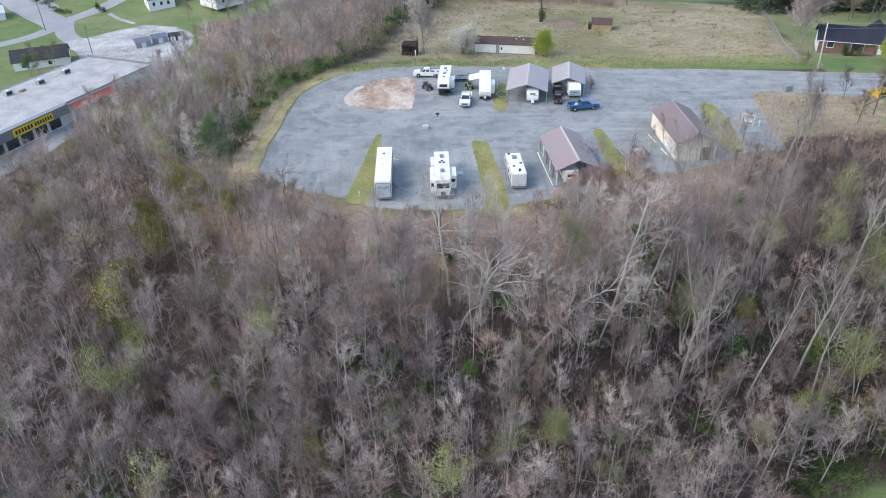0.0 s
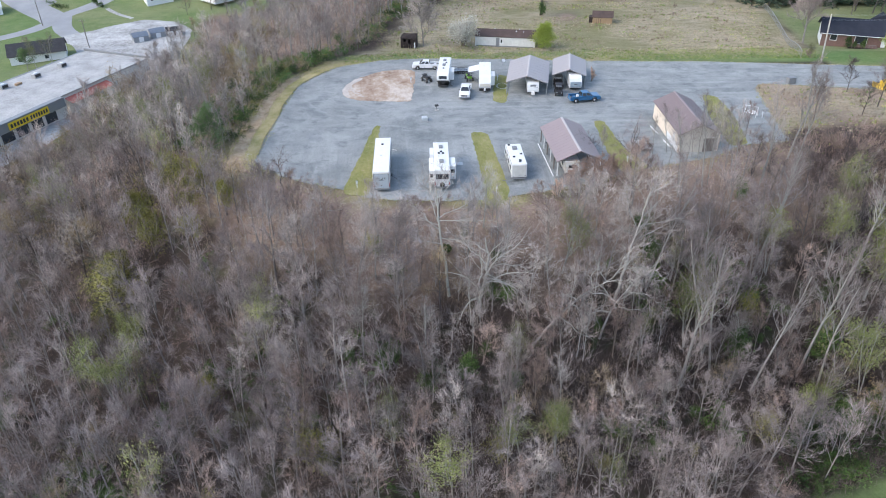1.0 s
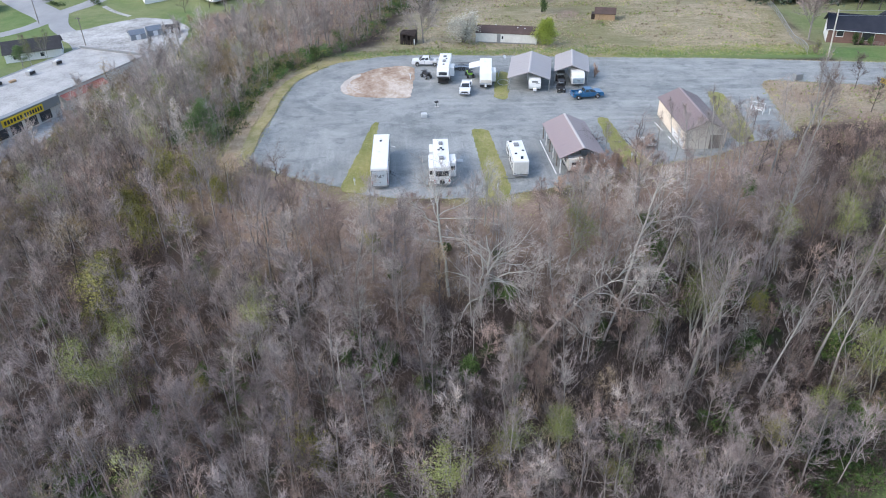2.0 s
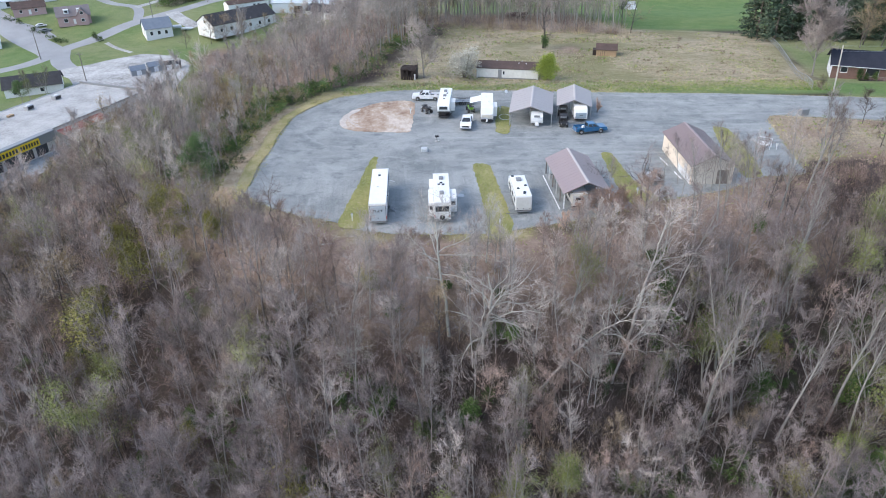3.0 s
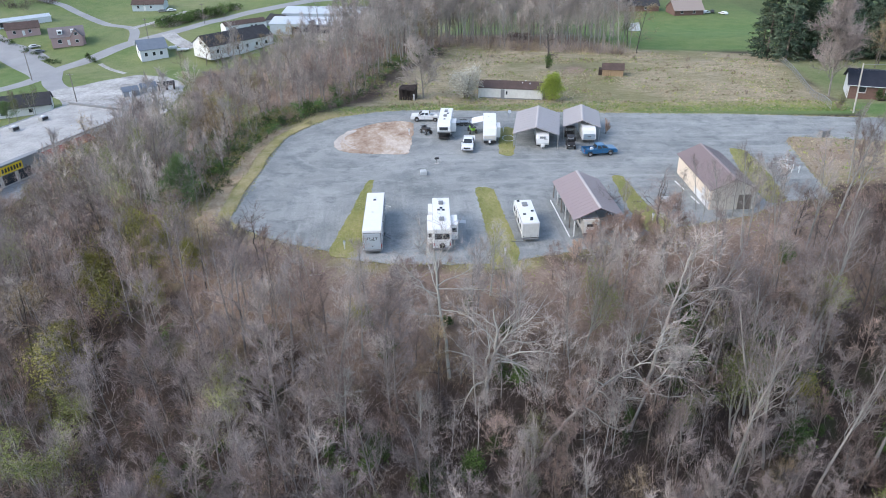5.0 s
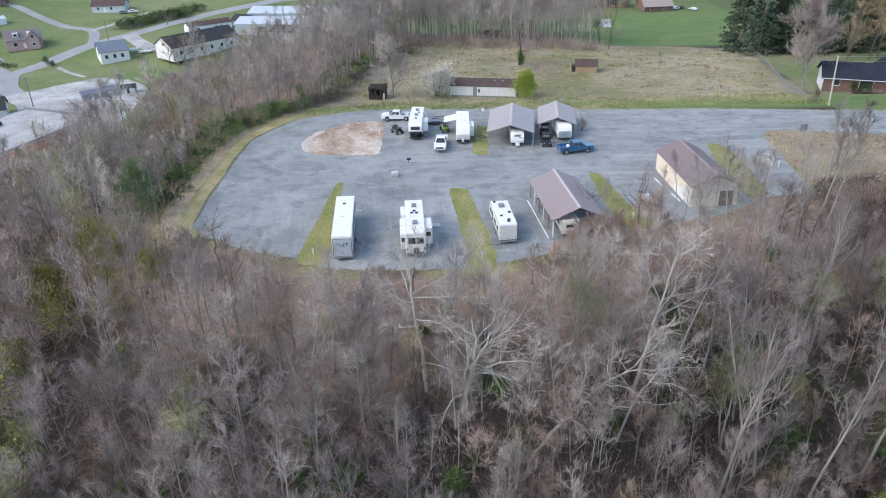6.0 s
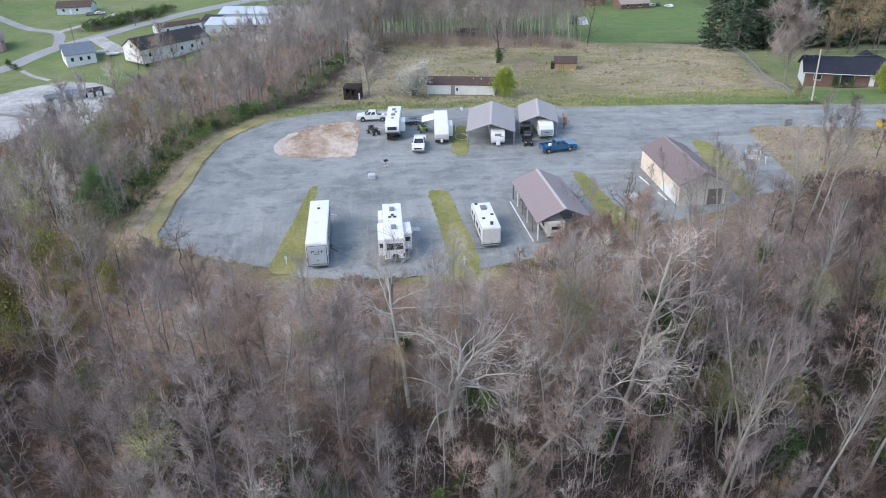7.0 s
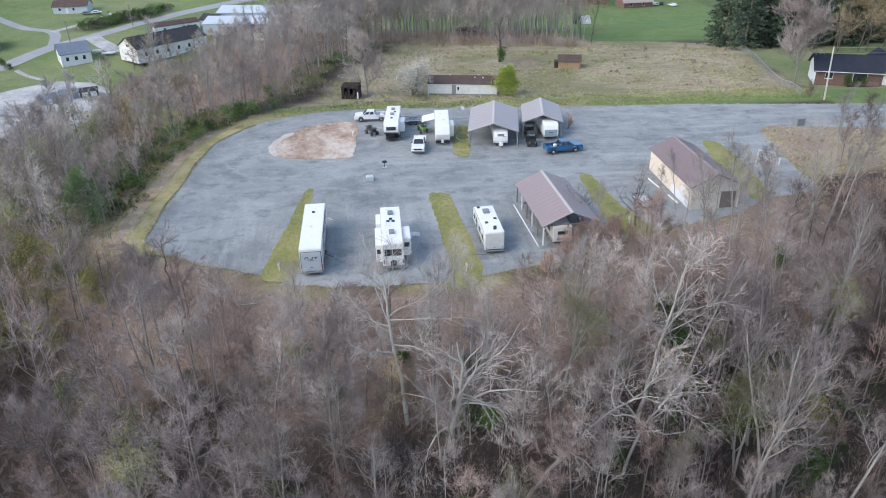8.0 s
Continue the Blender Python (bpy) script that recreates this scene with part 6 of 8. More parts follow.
def pickup(label, x, y, rz, paint_mat, bed_load=False):
    """A crew-cab pickup; the length runs along local x, its nose at +x."""
    root = thing("pickup_truck", label, "pickup truck", x, y, rz, 0.05, group="pickup trucks")
    L, W = 5.85, 1.98
    low = [(-L / 2, 0.55), (-2.35, 0.5), (-2.3, 0.8), (-2.05, 1.0), (-1.7, 1.0), (-1.45, 0.8), (-1.4, 0.48), (1.25, 0.48), (1.32, 0.8), (1.55, 1.0), (1.9, 1.0), (2.15, 0.8), (2.2, 0.5), (L / 2 - 0.05, 0.5), (L / 2, 0.75), (L / 2 - 0.08, 1.08), (L / 2 - 0.3, 1.2), (1.35, 1.28), (-0.85, 1.28), (-0.85, 0.85), (-L / 2 + 0.08, 0.85), (-L / 2, 0.85)]
    body = part("body", prism(low, -W / 2, W / 2, 0.03, segments=1), paint_mat, root)
    for s in (-1, 1):
        part("bed_side", box((-L / 2 + 0.02, s * (W / 2 - 0.06) - 0.06, 0.8), (-0.83, s * (W / 2 - 0.06) + 0.06, 1.27), 0.03), paint_mat, body)
    part("tailgate", box((-L / 2, -W / 2 + 0.1, 0.8), (-L / 2 + 0.09, W / 2 - 0.1, 1.26), 0.02), paint_mat, body)
    part("bed_liner", box((-L / 2 + 0.1, -W / 2 + 0.13, 0.83), (-0.9, W / 2 - 0.13, 0.88), 0.01), BLACK, body)
    cab = bmesh.new()
    b0 = [(-0.85, -0.93, 1.25), (1.4, -0.93, 1.25), (1.4, 0.93, 1.25), (-0.85, 0.93, 1.25)]
    t0 = [(-0.66, -0.74, 1.86), (0.62, -0.74, 1.86), (0.62, 0.74, 1.86), (-0.66, 0.74, 1.86)]
    vb, vt = [cab.verts.new(p) for p in b0], [cab.verts.new(p) for p in t0]
    cab.faces.new(vb[::-1])
    cab.faces.new(vt)
    for i in range(4):
        cab.faces.new((vb[i], vb[(i + 1) % 4], vt[(i + 1) % 4], vt[i]))
    bmesh.ops.bevel(cab, geom=cab.edges[:], offset=0.06, segments=2, affect="EDGES")
    cb = part("cab", cab, paint_mat, root)

    def glaze(name, quad, sink=0.02):
        c = sum((Vector(q) for q in quad), Vector()) / 4
        bm = plate([c + (Vector(q) - c) * 0.86 for q in quad], sink)
        part(name, bm, GLASS, cb)

    glaze("windscreen", [b0[1], b0[2], t0[2], t0[1]])
    glaze("rear_window", [b0[3], b0[0], t0[0], t0[3]])
    for q, s in (([b0[0], b0[1], t0[1], t0[0]], -1), ([b0[2], b0[3], t0[3], t0[2]], 1)):
        q = [Vector(p) for p in q]
        for a, b in ((0.06, 0.46), (0.52, 0.9)):
            quad = [q[0].lerp(q[1], a), q[0].lerp(q[1], b), q[3].lerp(q[2], b), q[3].lerp(q[2], a)]
            c = sum(quad, Vector()) / 4
            quad = [Vector((c.x + (v.x - c.x) * 0.94, v.y, c.z + (v.z - c.z) * 0.74)) for v in quad]
            for v in quad:
                u = (v.z - 1.25) / 0.61
                v.y = s * (0.93 - 0.19 * u)
            part("side_window", plate(quad, 0.018), GLASS, cb)
    for wx in (-1.87, 1.73):
        for s in (-1, 1):
            wheel(root, wx, s * (W / 2 - 0.14), 0.4, 0.26, s)
    part("front_bumper", box((L / 2 - 0.12, -W / 2 + 0.05, 0.48), (L / 2 + 0.1, W / 2 - 0.05, 0.72), 0.05), CHROME, root)
    part("rear_bumper", box((-L / 2 - 0.12, -W / 2 + 0.08, 0.5), (-L / 2 + 0.02, W / 2 - 0.08, 0.68), 0.04), CHROME, root)
    part("grille", box((L / 2 - 0.06, -0.6, 0.76), (L / 2 + 0.012, 0.6, 1.04), 0.02), BLACK, body)
    for s in (-1, 1):
        part("headlight", box((L / 2 - 0.14, s * 0.8 - 0.16, 0.84), (L / 2 + 0.005, s * 0.8 + 0.16, 1.04), 0.03), LAMP_CLEAR, body)
        part("tail_lamp", box((-L / 2 - 0.02, s * 0.9 - 0.06, 0.9), (-L / 2 + 0.05, s * 0.9 + 0.06, 1.2), 0.02), LAMP_RED, body)
        part("wing_mirror", box((0.95, s * 1.02 - 0.1, 1.28), (1.1, s * 1.02 + 0.1, 1.5), 0.03), BLACK, cb)
        part("door_seam", box((0.2, s * (W / 2 + 0.002) - 0.006, 0.55), (0.22, s * (W / 2 + 0.002) + 0.006, 1.24)), BLACK, body)
    if bed_load:
        part("load_bag", box((-1.6, -0.3, 0.88), (-1.1, 0.3, 1.35), 0.15, segments=3), WHITE, root, "white sack lying in the bed")
    root.matrix_basis = root.matrix_basis @ Matrix.Scale(1.06, 4)
    return root


pickup("white crew-cab pickup truck parked beside the campers", -2.75, 155.6, 180 - 3, CARWHITE)
pickup("white pickup truck parked nose-out between campers", 5.4, 138.9, -97, CARWHITE)
pickup("bright blue pickup truck with a sack in its bed", 28.8, 134.2, 8, BLUE, True)


def quad_bike(label, x, y, rz, colour, name="quad_bike"):
    root = thing(name, label, "quad bike", x, y, rz, 0.05)
    body = part("body", prism([(-0.9, 0.55), (0.8, 0.5), (0.95, 0.75), (0.5, 1.0), (0.15, 0.85), (-0.5, 0.9), (-0.95, 0.8)], -0.32, 0.32, 0.06), colour, root)
    part("saddle", box((-0.6, -0.2, 0.88), (0.1, 0.2, 1.02), 0.06, segments=2), BLACK, body)
    for xx in (-0.7, 0.7):
        for s in (-1, 1):
            wheel(root, xx, s * 0.45, 0.3, 0.26, s)
        part("rack", box((xx - 0.3, -0.4, 0.98), (xx + 0.3, 0.4, 1.03), 0.01), BLACK, body)
    part("handlebar", rod((0.35, -0.4, 1.2), (0.35, 0.4, 1.2), 0.02, sides=6), BLACK, body)
    part("steering_post", rod((0.5, 0, 0.9), (0.35, 0, 1.2), 0.03, sides=6), BLACK, body)
    root.matrix_basis = root.matrix_basis @ Matrix.Scale(1.3, 4)
    return root


quad_bike("black quad bike standing on the gravel", -2.6, 147.4, 120, BLACK)
quad_bike("black and lime-green quad bike beside a camper", 6.5, 147.6, -80, GREENKART)

# side-by-side buggy under the second carport
def buggy(label, x, y, rz, scale, body_mat):
    ut = thing("utility_buggy", label, "buggy", x, y, rz, 0.05, group="buggies under the carport")
    part("tub", prism([(-1.5, 0.45), (1.4, 0.45), (1.5, 0.8), (0.8, 1.0), (0.6, 0.7), (-0.6, 0.7), (-0.7, 1.05), (-1.5, 1.05)], -0.65, 0.65, 0.05), body_mat, ut)
    part("bonnet", prism([(0.7, 0.95), (1.45, 0.78), (1.5, 0.9), (0.75, 1.12)], -0.5, 0.5, 0.03), BLACK, ut)
    part("canopy", box((-0.7, -0.65, 1.9), (0.6, 0.65, 1.97), 0.03), BLACK, ut)
    for xx, zz in ((-0.65, 1.0), (0.65, 0.95)):
        for s in (-1, 1):
            part("cage_bar", rod((xx, s * 0.6, zz), (xx * 0.9, s * 0.58, 1.92), 0.03, sides=6), BLACK, ut)
    part("cargo_rack", box((-1.5, -0.6, 1.06), (-0.75, 0.6, 1.12), 0.01), STEEL, ut)
    for xx in (-1.0, 1.0):
        for s in (-1, 1):
            wheel(ut, xx, s * 0.62, 0.33, 0.28, s)
    for s in (-1, 1):
        part("seat", box((-0.5, s * 0.3 - 0.24, 0.7), (-0.1, s * 0.3 + 0.24, 1.25), 0.08), BLACK, ut)
        part("headlight", box((1.42, s * 0.42 - 0.1, 0.72), (1.52, s * 0.42 + 0.1, 0.84), 0.02), LAMP_CLEAR, ut)
    ut.matrix_basis = ut.matrix_basis @ Matrix.Scale(scale, 4)
    return ut


buggy("dark side-by-side buggy with roll cage under a carport", 24.95, 142.6, -92, 1.2, WOODDARK)
buggy("black side-by-side buggy parked at the carport's mouth", 24.35, 138.2, -95, 1.1, BLACK)


def flat_trailer(label, x, y, rz, L, W, rails, deck_mat, name="utility_trailer", gate=False):
    """An open trailer with a plank deck; the tongue points to +x."""
    root = thing(name, label, "trailer", x, y, rz, 0.05)
    fr = part("frame", box((-L / 2, -W / 2, 0.48), (L / 2, W / 2, 0.58), 0.02), BLACK, root)
    n = 7
    for k in range(n):
        y0 = -W / 2 + 0.06 + k * (W - 0.12) / n
        part("deck_plank", box((-L / 2 + 0.03, y0 + 0.012, 0.585), (L / 2 - 0.03, y0 + (W - 0.12) / n - 0.012, 0.62)), deck_mat, fr)
    for s in (-1, 1):
        for xx in (-0.4, 0.45):
            wheel(root, xx, s * (W / 2 + 0.14), 0.33, 0.2, s)
        part("mudguard", box((-0.9, s * (W / 2 + 0.14) - 0.13, 0.7), (0.95, s * (W / 2 + 0.14) + 0.13, 0.76), 0.04), BLACK, root)
        part("tongue", rod((L / 2, s * W * 0.35, 0.5), (L / 2 + 1.2, 0, 0.5), 0.05, sides=6), BLACK, root)
        if rails:
            part("rail", rod((-L / 2, s * W / 2, 1.05), (L / 2, s * W / 2, 1.05), 0.03, sides=6), BLACK, root)
            for k in range(5):
                xx = -L / 2 + k * L / 4
                part("stake", rod((xx, s * W / 2, 0.55), (xx, s * W / 2, 1.05), 0.025, sides=6), BLACK, root)
    if rails:
        part("rail", rod((L / 2, -W / 2, 1.05), (L / 2, W / 2, 1.05), 0.03, sides=6), BLACK, root)
    if gate:
        g = part("ramp_gate", rod((-L / 2, -W / 2, 1.6), (-L / 2, W / 2, 1.6), 0.03, sides=6), BLACK, root)
        for k in range(9):
            yy = -W / 2 + k * W / 8
            part("gate_bar", rod((-L / 2, yy, 0.55), (-L / 2, yy, 1.6), 0.02, sides=5), BLACK, g)
    return root


flat_trailer("open utility trailer with pale deck and ramp gate", 34.9, 112.0, 97, 3.8, 1.9, True, paint("aluminium_deck", (0.5, 0.5, 0.49), 0.5, 0.2), gate=True)
flat_trailer("black car-hauler trailer parked between campers", 5.0, 152.6, 180, 4.6, 2.0, True, STEEL, name="car_hauler")

# bulldozer at the edge of the drive
dz = thing("bulldozer", "yellow bulldozer parked beside the drive", "bulldozer", 91.2, 138.0, 200, 0.05)
hull = part("hull", prism([(-1.6, 0.7), (1.7, 0.7), (1.75, 1.5), (0.2, 1.7), (-1.6, 1.5)], -0.6, 0.6, 0.08), YELLOW, dz)
part("cab", box((-1.3, -0.65, 1.5), (0.1, 0.65, 2.8), 0.08), BLACK, dz)
part("cab_roof", box((-1.4, -0.75, 2.8), (0.2, 0.75, 2.92), 0.04), YELLOW, dz)
for s in (-1, 1):
    part("track", prism([(-1.9, 0.1), (1.6, 0.05), (1.95, 0.45), (1.6, 0.9), (-1.7, 0.95), (-2.1, 0.5)], s * 0.95 - 0.25, s * 0.95 + 0.25, 0.08), RUBBER, dz)
    part("push_arm", rod((0.5, s * 1.25, 0.5), (2.5, s * 1.25, 0.5), 0.09, sides=6), YELLOW, dz)
part("blade", prism([(2.4, 0.1), (2.65, 0.15), (2.5, 0.6), (2.7, 1.2), (2.5, 1.15), (2.35, 0.6)], -1.5, 1.5, 0.03), YELLOW, dz)


# ---- the lot: grass strips, dirt circle, carports, cabin, shop ----
def grass_strip(pts, seed, label="rough yellow-green grass strip between gravel bays", mat=None, z=0.09):
    return slab("grass_strip", smooth_outline(pts, 0.6, 0.16, seed), z, 0.3, mat or GRASS, label, "grass strip")


grass_strip([(-11.1, 123.6), (-12.2, 123.2), (-13.6, 112), (-15.3, 98.4), (-11.5, 97), (-11.0, 100), (-11.1, 112)], 2)
grass_strip([(5.7, 119.4), (7.0, 120.1), (8.6, 119.0), (9.6, 109), (10.6, 98), (9.5, 93.5), (6.6, 93.5), (6.9, 99), (6.3, 109)], 3)
grass_strip([(28.8, 123.6), (30.6, 123.4), (31.6, 113), (34.0, 105), (30.2, 102), (28.9, 106), (28.6, 114)], 4)
grass_strip([(53.0, 135.8), (55.4, 134.4), (55.4, 126), (53.6, 113.2), (50.4, 112.2), (50.4, 120), (51.2, 127)], 12, "patchy grass between the shop and a gravel pad")
grass_strip([(12.2, 149.3), (14.8, 149.0), (13.5, 135.0), (11.0, 135.4)], 5)
slab("dirt_patch", smooth_outline([(-20.0, 142.4), (-19.2, 139.2), (-16.5, 137.2), (-11.5, 136.4), (-5.9, 136.2), (-5.3, 145), (-5.4, 154), (-9.0, 155.2), (-13.2, 154), (-17.2, 150.2), (-19.4, 146.4)], 0.7, 0.2, 6), 0.11, 0.3, DIRT, "bare tan clay patch in the turning circle", "dirt patch")


rim = [(-19.2, 139.4), (-20.1, 142.4), (-19.5, 146.3), (-17.3, 150.1), (-16.4, 149.6), (-18.4, 145.9), (-18.9, 142.4), (-18.3, 139.6)]
CLAYPALE = grained("pale_dusty_clay", [(0.35, (0.42, 0.36, 0.31)), (0.65, (0.62, 0.57, 0.52))], 0.5, 3.0, 0.95, 0.6, 0.1, world_space=True)
slab("pale_clay_rim", smooth_outline(rim, 0.5, 0.12, 8), 0.15, 0.3, CLAYPALE, "pale crumbled rim of the clay patch", "dirt rim")
for k, (cx, cy, rx) in enumerate(((-13.0, 146.5, 5.6), (-12.2, 145.8, 6.4), (-11.0, 145.2, 7.4))):
    tv, tf = [], []
    for i in range(25):
        a = math.radians(150 + i * 3.6)
        for r in (rx, rx + 0.28):
            tv.append((cx + r * math.cos(a), cy + r * 1.05 * math.sin(a), 0.165 + 0.01 * k))
    for i in range(24):
        tf.append((2 * i, 2 * i + 1, 2 * i + 3, 2 * i + 2))
    tagged(mesh_object("wheel_rut", tv, tf, CLAYPALE), "pale wheel rut pressed into the clay", "wheel rut", kind="structure")


def ribs(parent, quad, n, mat, name="roof_rib", r=0.03):
    """Standing seams running down a roof slope, from its ridge edge to its eave edge."""
    a, b, c, d = (Vector(q) for q in quad)
    for k in range(n + 1):
        u = k / n
        p, q = a.lerp(b, u), d.lerp(c, u)
        nrm = (b - a).cross(d - a).normalized()
        if nrm.z < 0:
            nrm = -nrm
        part(name, rod(p + nrm * 0.03, q + nrm * 0.03, r, sides=4), mat, parent)


def gable_roof(root, x0, x1, half, eave, ridge, mat, cap=None, over=0.35, thick=0.12, seams=0, name="roof"):
    """Two slopes over a building whose ridge runs along local x."""
    run = half + over
    drop = (ridge - eave) / half * over
    bm = bmesh.new()
    prof = [(-run, eave - drop), (0, ridge), (run, eave - drop), (run, eave - drop - thick), (0, ridge - thick), (-run, eave - drop - thick)]
    a = [bm.verts.new((x0 - over, y, z)) for y, z in prof]
    b = [bm.verts.new((x1 + over, y, z)) for y, z in prof]
    bm.faces.new((a[0], a[1], a[4], a[5]))
    bm.faces.new((a[1], a[2], a[3], a[4]))
    bm.faces.new((b[1], b[0], b[5], b[4]))
    bm.faces.new((b[2], b[1], b[4], b[3]))
    for i in range(6):
        j = (i + 1) % 6
        bm.faces.new((a[i], b[i], b[j], a[j]))
    rf = part(name, bm, mat, root)
    if cap:
        cp = bmesh.new()
        prof2 = [(-0.22, ridge - 0.02), (0, ridge + 0.05), (0.22, ridge - 0.02)]
        va = [cp.verts.new((x0 - over, y, z)) for y, z in prof2]
        vb = [cp.verts.new((x1 + over, y, z)) for y, z in prof2]
        for i in range(2):
            cp.faces.new((va[i], vb[i], vb[i + 1], va[i + 1]))
        cp.faces.new((va[0], va[1], va[2]))
        cp.faces.new((vb[2], vb[1], vb[0]))
        cp.faces.new((va[0], va[2], vb[2], vb[0]))
        part("ridge_cap", cp, cap, rf)
    if seams:
        for s in (-1, 1):
            ribs(rf, [(x0 - over, 0, ridge), (x1 + over, 0, ridge), (x1 + over, s * run, eave - drop), (x0 - over, s * run, eave - drop)], seams, mat, "seam", 0.012)
    return rf


RIDGE_PALE = paint("pale_ridge_cap", (0.47, 0.43, 0.42), 0.5, dirt=0.1)


def carport(label, x, y, rz, L, half, eave, ridge):
    root = thing("carport", label, "carport", x, y, rz, 0.05, group="carports")
    gable_roof(root, -L / 2, L / 2, half, eave, ridge, ROOF_TAUPE, RIDGE_PALE, 0.2, 0.06, 9)
    n = 4
    for k in range(n + 1):
        xx = -L / 2 + k * L / n
        for s in (-1, 1):
            part("post", box((xx - 0.06, s * half - 0.06, 0), (xx + 0.06, s * half + 0.06, eave - 0.08), 0.01), STEEL, root)
            part("rafter", rod((xx, s * half, eave - 0.14), (xx, 0, ridge - 0.16), 0.05, sides=4), STEEL, root)
    for s in (-1, 1):
        part("base_rail", box((-L / 2, s * half - 0.05, 0), (L / 2, s * half + 0.05, 0.1), 0.01), STEEL, root)
    return root


carport("taupe metal carport with pale ridge over a trailer", 18.8, 144.4, 81.0, 13.0, 4.05, 2.75, 4.1)
carport("taupe metal carport sheltering a caravan and buggy", 27.7, 146.6, 81.0, 10.0, 3.3, 2.75, 4.0)


def building(label, name, category, x, y, rz, L, half, eave, ridge, wall_mat, roof_mat, cap=None, z=None, over=0.35, seams=0, openings=(), group="", gable_mat=None):
    """A gabled house: the ridge runs along local x. Openings: (wall, from, to, low, high, kind) on walls s, n, e, w."""
    root = thing(name, label, category, x, y, rz, z, group)
    t = 0.18
    for s in (-1, 1):
        part("wall", box((-L / 2, s * (half - t / 2) - t / 2, -0.8), (L / 2, s * (half - t / 2) + t / 2, eave - 0.02)), wall_mat, root)
    for s in (-1, 1):
        g = bmesh.new()
        prof = [(-half + t, -0.8), (half - t, -0.8), (half - t, eave - 0.05), (0, ridge - 0.14), (-half + t, eave - 0.05)]
        a = [g.verts.new((s * (L / 2) - (t if s > 0 else 0), yy, zz)) for yy, zz in prof]
        b = [g.verts.new((s * (L / 2) + (0 if s > 0 else t), yy, zz)) for yy, zz in prof]
        g.faces.new(a[::-1])
        g.faces.new(b)
        for i in range(5):
            g.faces.new((a[i], a[(i + 1) % 5], b[(i + 1) % 5], b[i]))
        part("gable_wall", g, gable_mat or wall_mat, root)
    gable_roof(root, -L / 2, L / 2, half, eave, ridge, roof_mat, cap, over, 0.12, seams)
    for side, a0, a1, z0, z1, kind in openings:
        def spot(u0, u1, w0, w1, d0, d1):
            if side in "sn":
                yy = -half if side == "s" else half
                o = -1 if side == "s" else 1
                ys = sorted((yy + o * d0, yy + o * d1))
                return (u0, ys[0], w0), (u1, ys[1], w1)
            xx = -L / 2 if side == "w" else L / 2
            o = -1 if side == "w" else 1
            xs = sorted((xx + o * d0, xx + o * d1))
            return (xs[0], u0, w0), (xs[1], u1, w1)
        if kind == "window":
            w = part("window", box(*spot(a0 - 0.08, a1 + 0.08, z0 - 0.08, z1 + 0.08, 0, 0.04), 0.01), SIDING_WHITE, root)
            part("pane", box(*spot(a0, a1, z0, z1, 0.04, 0.055)), GLASS, w)
            part("sill", box(*spot(a0 - 0.12, a1 + 0.12, z0 - 0.14, z0 - 0.08, 0, 0.1)), SIDING_WHITE, w)
        elif kind == "door":
            d = part("door", box(*spot(a0, a1, z0, z1, 0, 0.05), 0.01), SIDING_WHITE, root)
            part("handle", box(*spot(a1 - 0.14, a1 - 0.08, z0 + 0.95, z0 + 1.02, 0.05, 0.1)), STEEL, d)
        elif kind == "bay":
            # No hole is cut: a black sheet paints the bay's shaded inside.
            part("bay_opening", box(*spot(a0, a1, z0, z1, 0.0, 0.012)), BLACK, root, "black sheet for the shaded inside of an open bay")
        else:
            part("panel", box(*spot(a0, a1, z0, z1, 0, 0.03), 0.005), kind, root)
    return root


# brown open-sided pavilion with a camper parked under it
pav = thing("pavilion", "brown metal open-sided pavilion over a parked camper", "pavilion", 21.7, 108.9, 93.9, 0.05)
gable_roof(pav, -6.8, 6.8, 3.55, 2.75, 4.35, ROOF_BROWN, RIDGE_PALE, 0.15, 0.08, 15)
for k in range(6):
    xx = -6.6 + k * 2.64
    for s in (-1, 1):
        part("post", box((xx - 0.08, s * 3.45 - 0.08, 0), (xx + 0.08, s * 3.45 + 0.08, 2.72), 0.01), SIDING_WHITE if k in (0, 2, 4) else WOODGREY, pav)
        part("rafter", rod((xx, s * 3.45, 2.66), (xx, 0, 4.2), 0.05, sides=4), WOODGREY, pav)
    part("tie_beam", box((xx - 0.06, -3.45, 2.6), (xx + 0.06, 3.45, 2.72), 0.01), WOODGREY, pav)
for s in (-1, 1):
    part("eave_beam", box((-6.8, s * 3.45 - 0.07, 2.52), (6.8, s * 3.45 + 0.07, 2.66), 0.01), WOODGREY, pav)
root, body = camper("beige travel trailer parked under the brown pavilion", 20.8, 105.5, 93.0, 7.6, 2.4, 2.6, trailer_profile(7.6, 2.6, round_nose=0.6), wall=BEIGE, wheels=(-0.5, 0.4), name="travel_trailer", stripes=[(0.7, 1.0, -3.7, 3.3, GREYP)], windows=[(-2.4, -1.3, 1.4, 2.0, 1), (0.4, 1.5, 1.4, 2.0, 1)])
part("rear_panel", box((-3.86, -1.0, 0.75), (-3.79, 1.0, 2.4), 0.02), OFFWHITE, body, "pale rear panel")
end_window(body, -3.86, -0.6, 0.6, 1.65, 2.05)
part("lower_trim", box((-3.88, -0.7, 0.9), (-3.86, 0.7, 1.2), 0.005), SIDING_PINK, body)
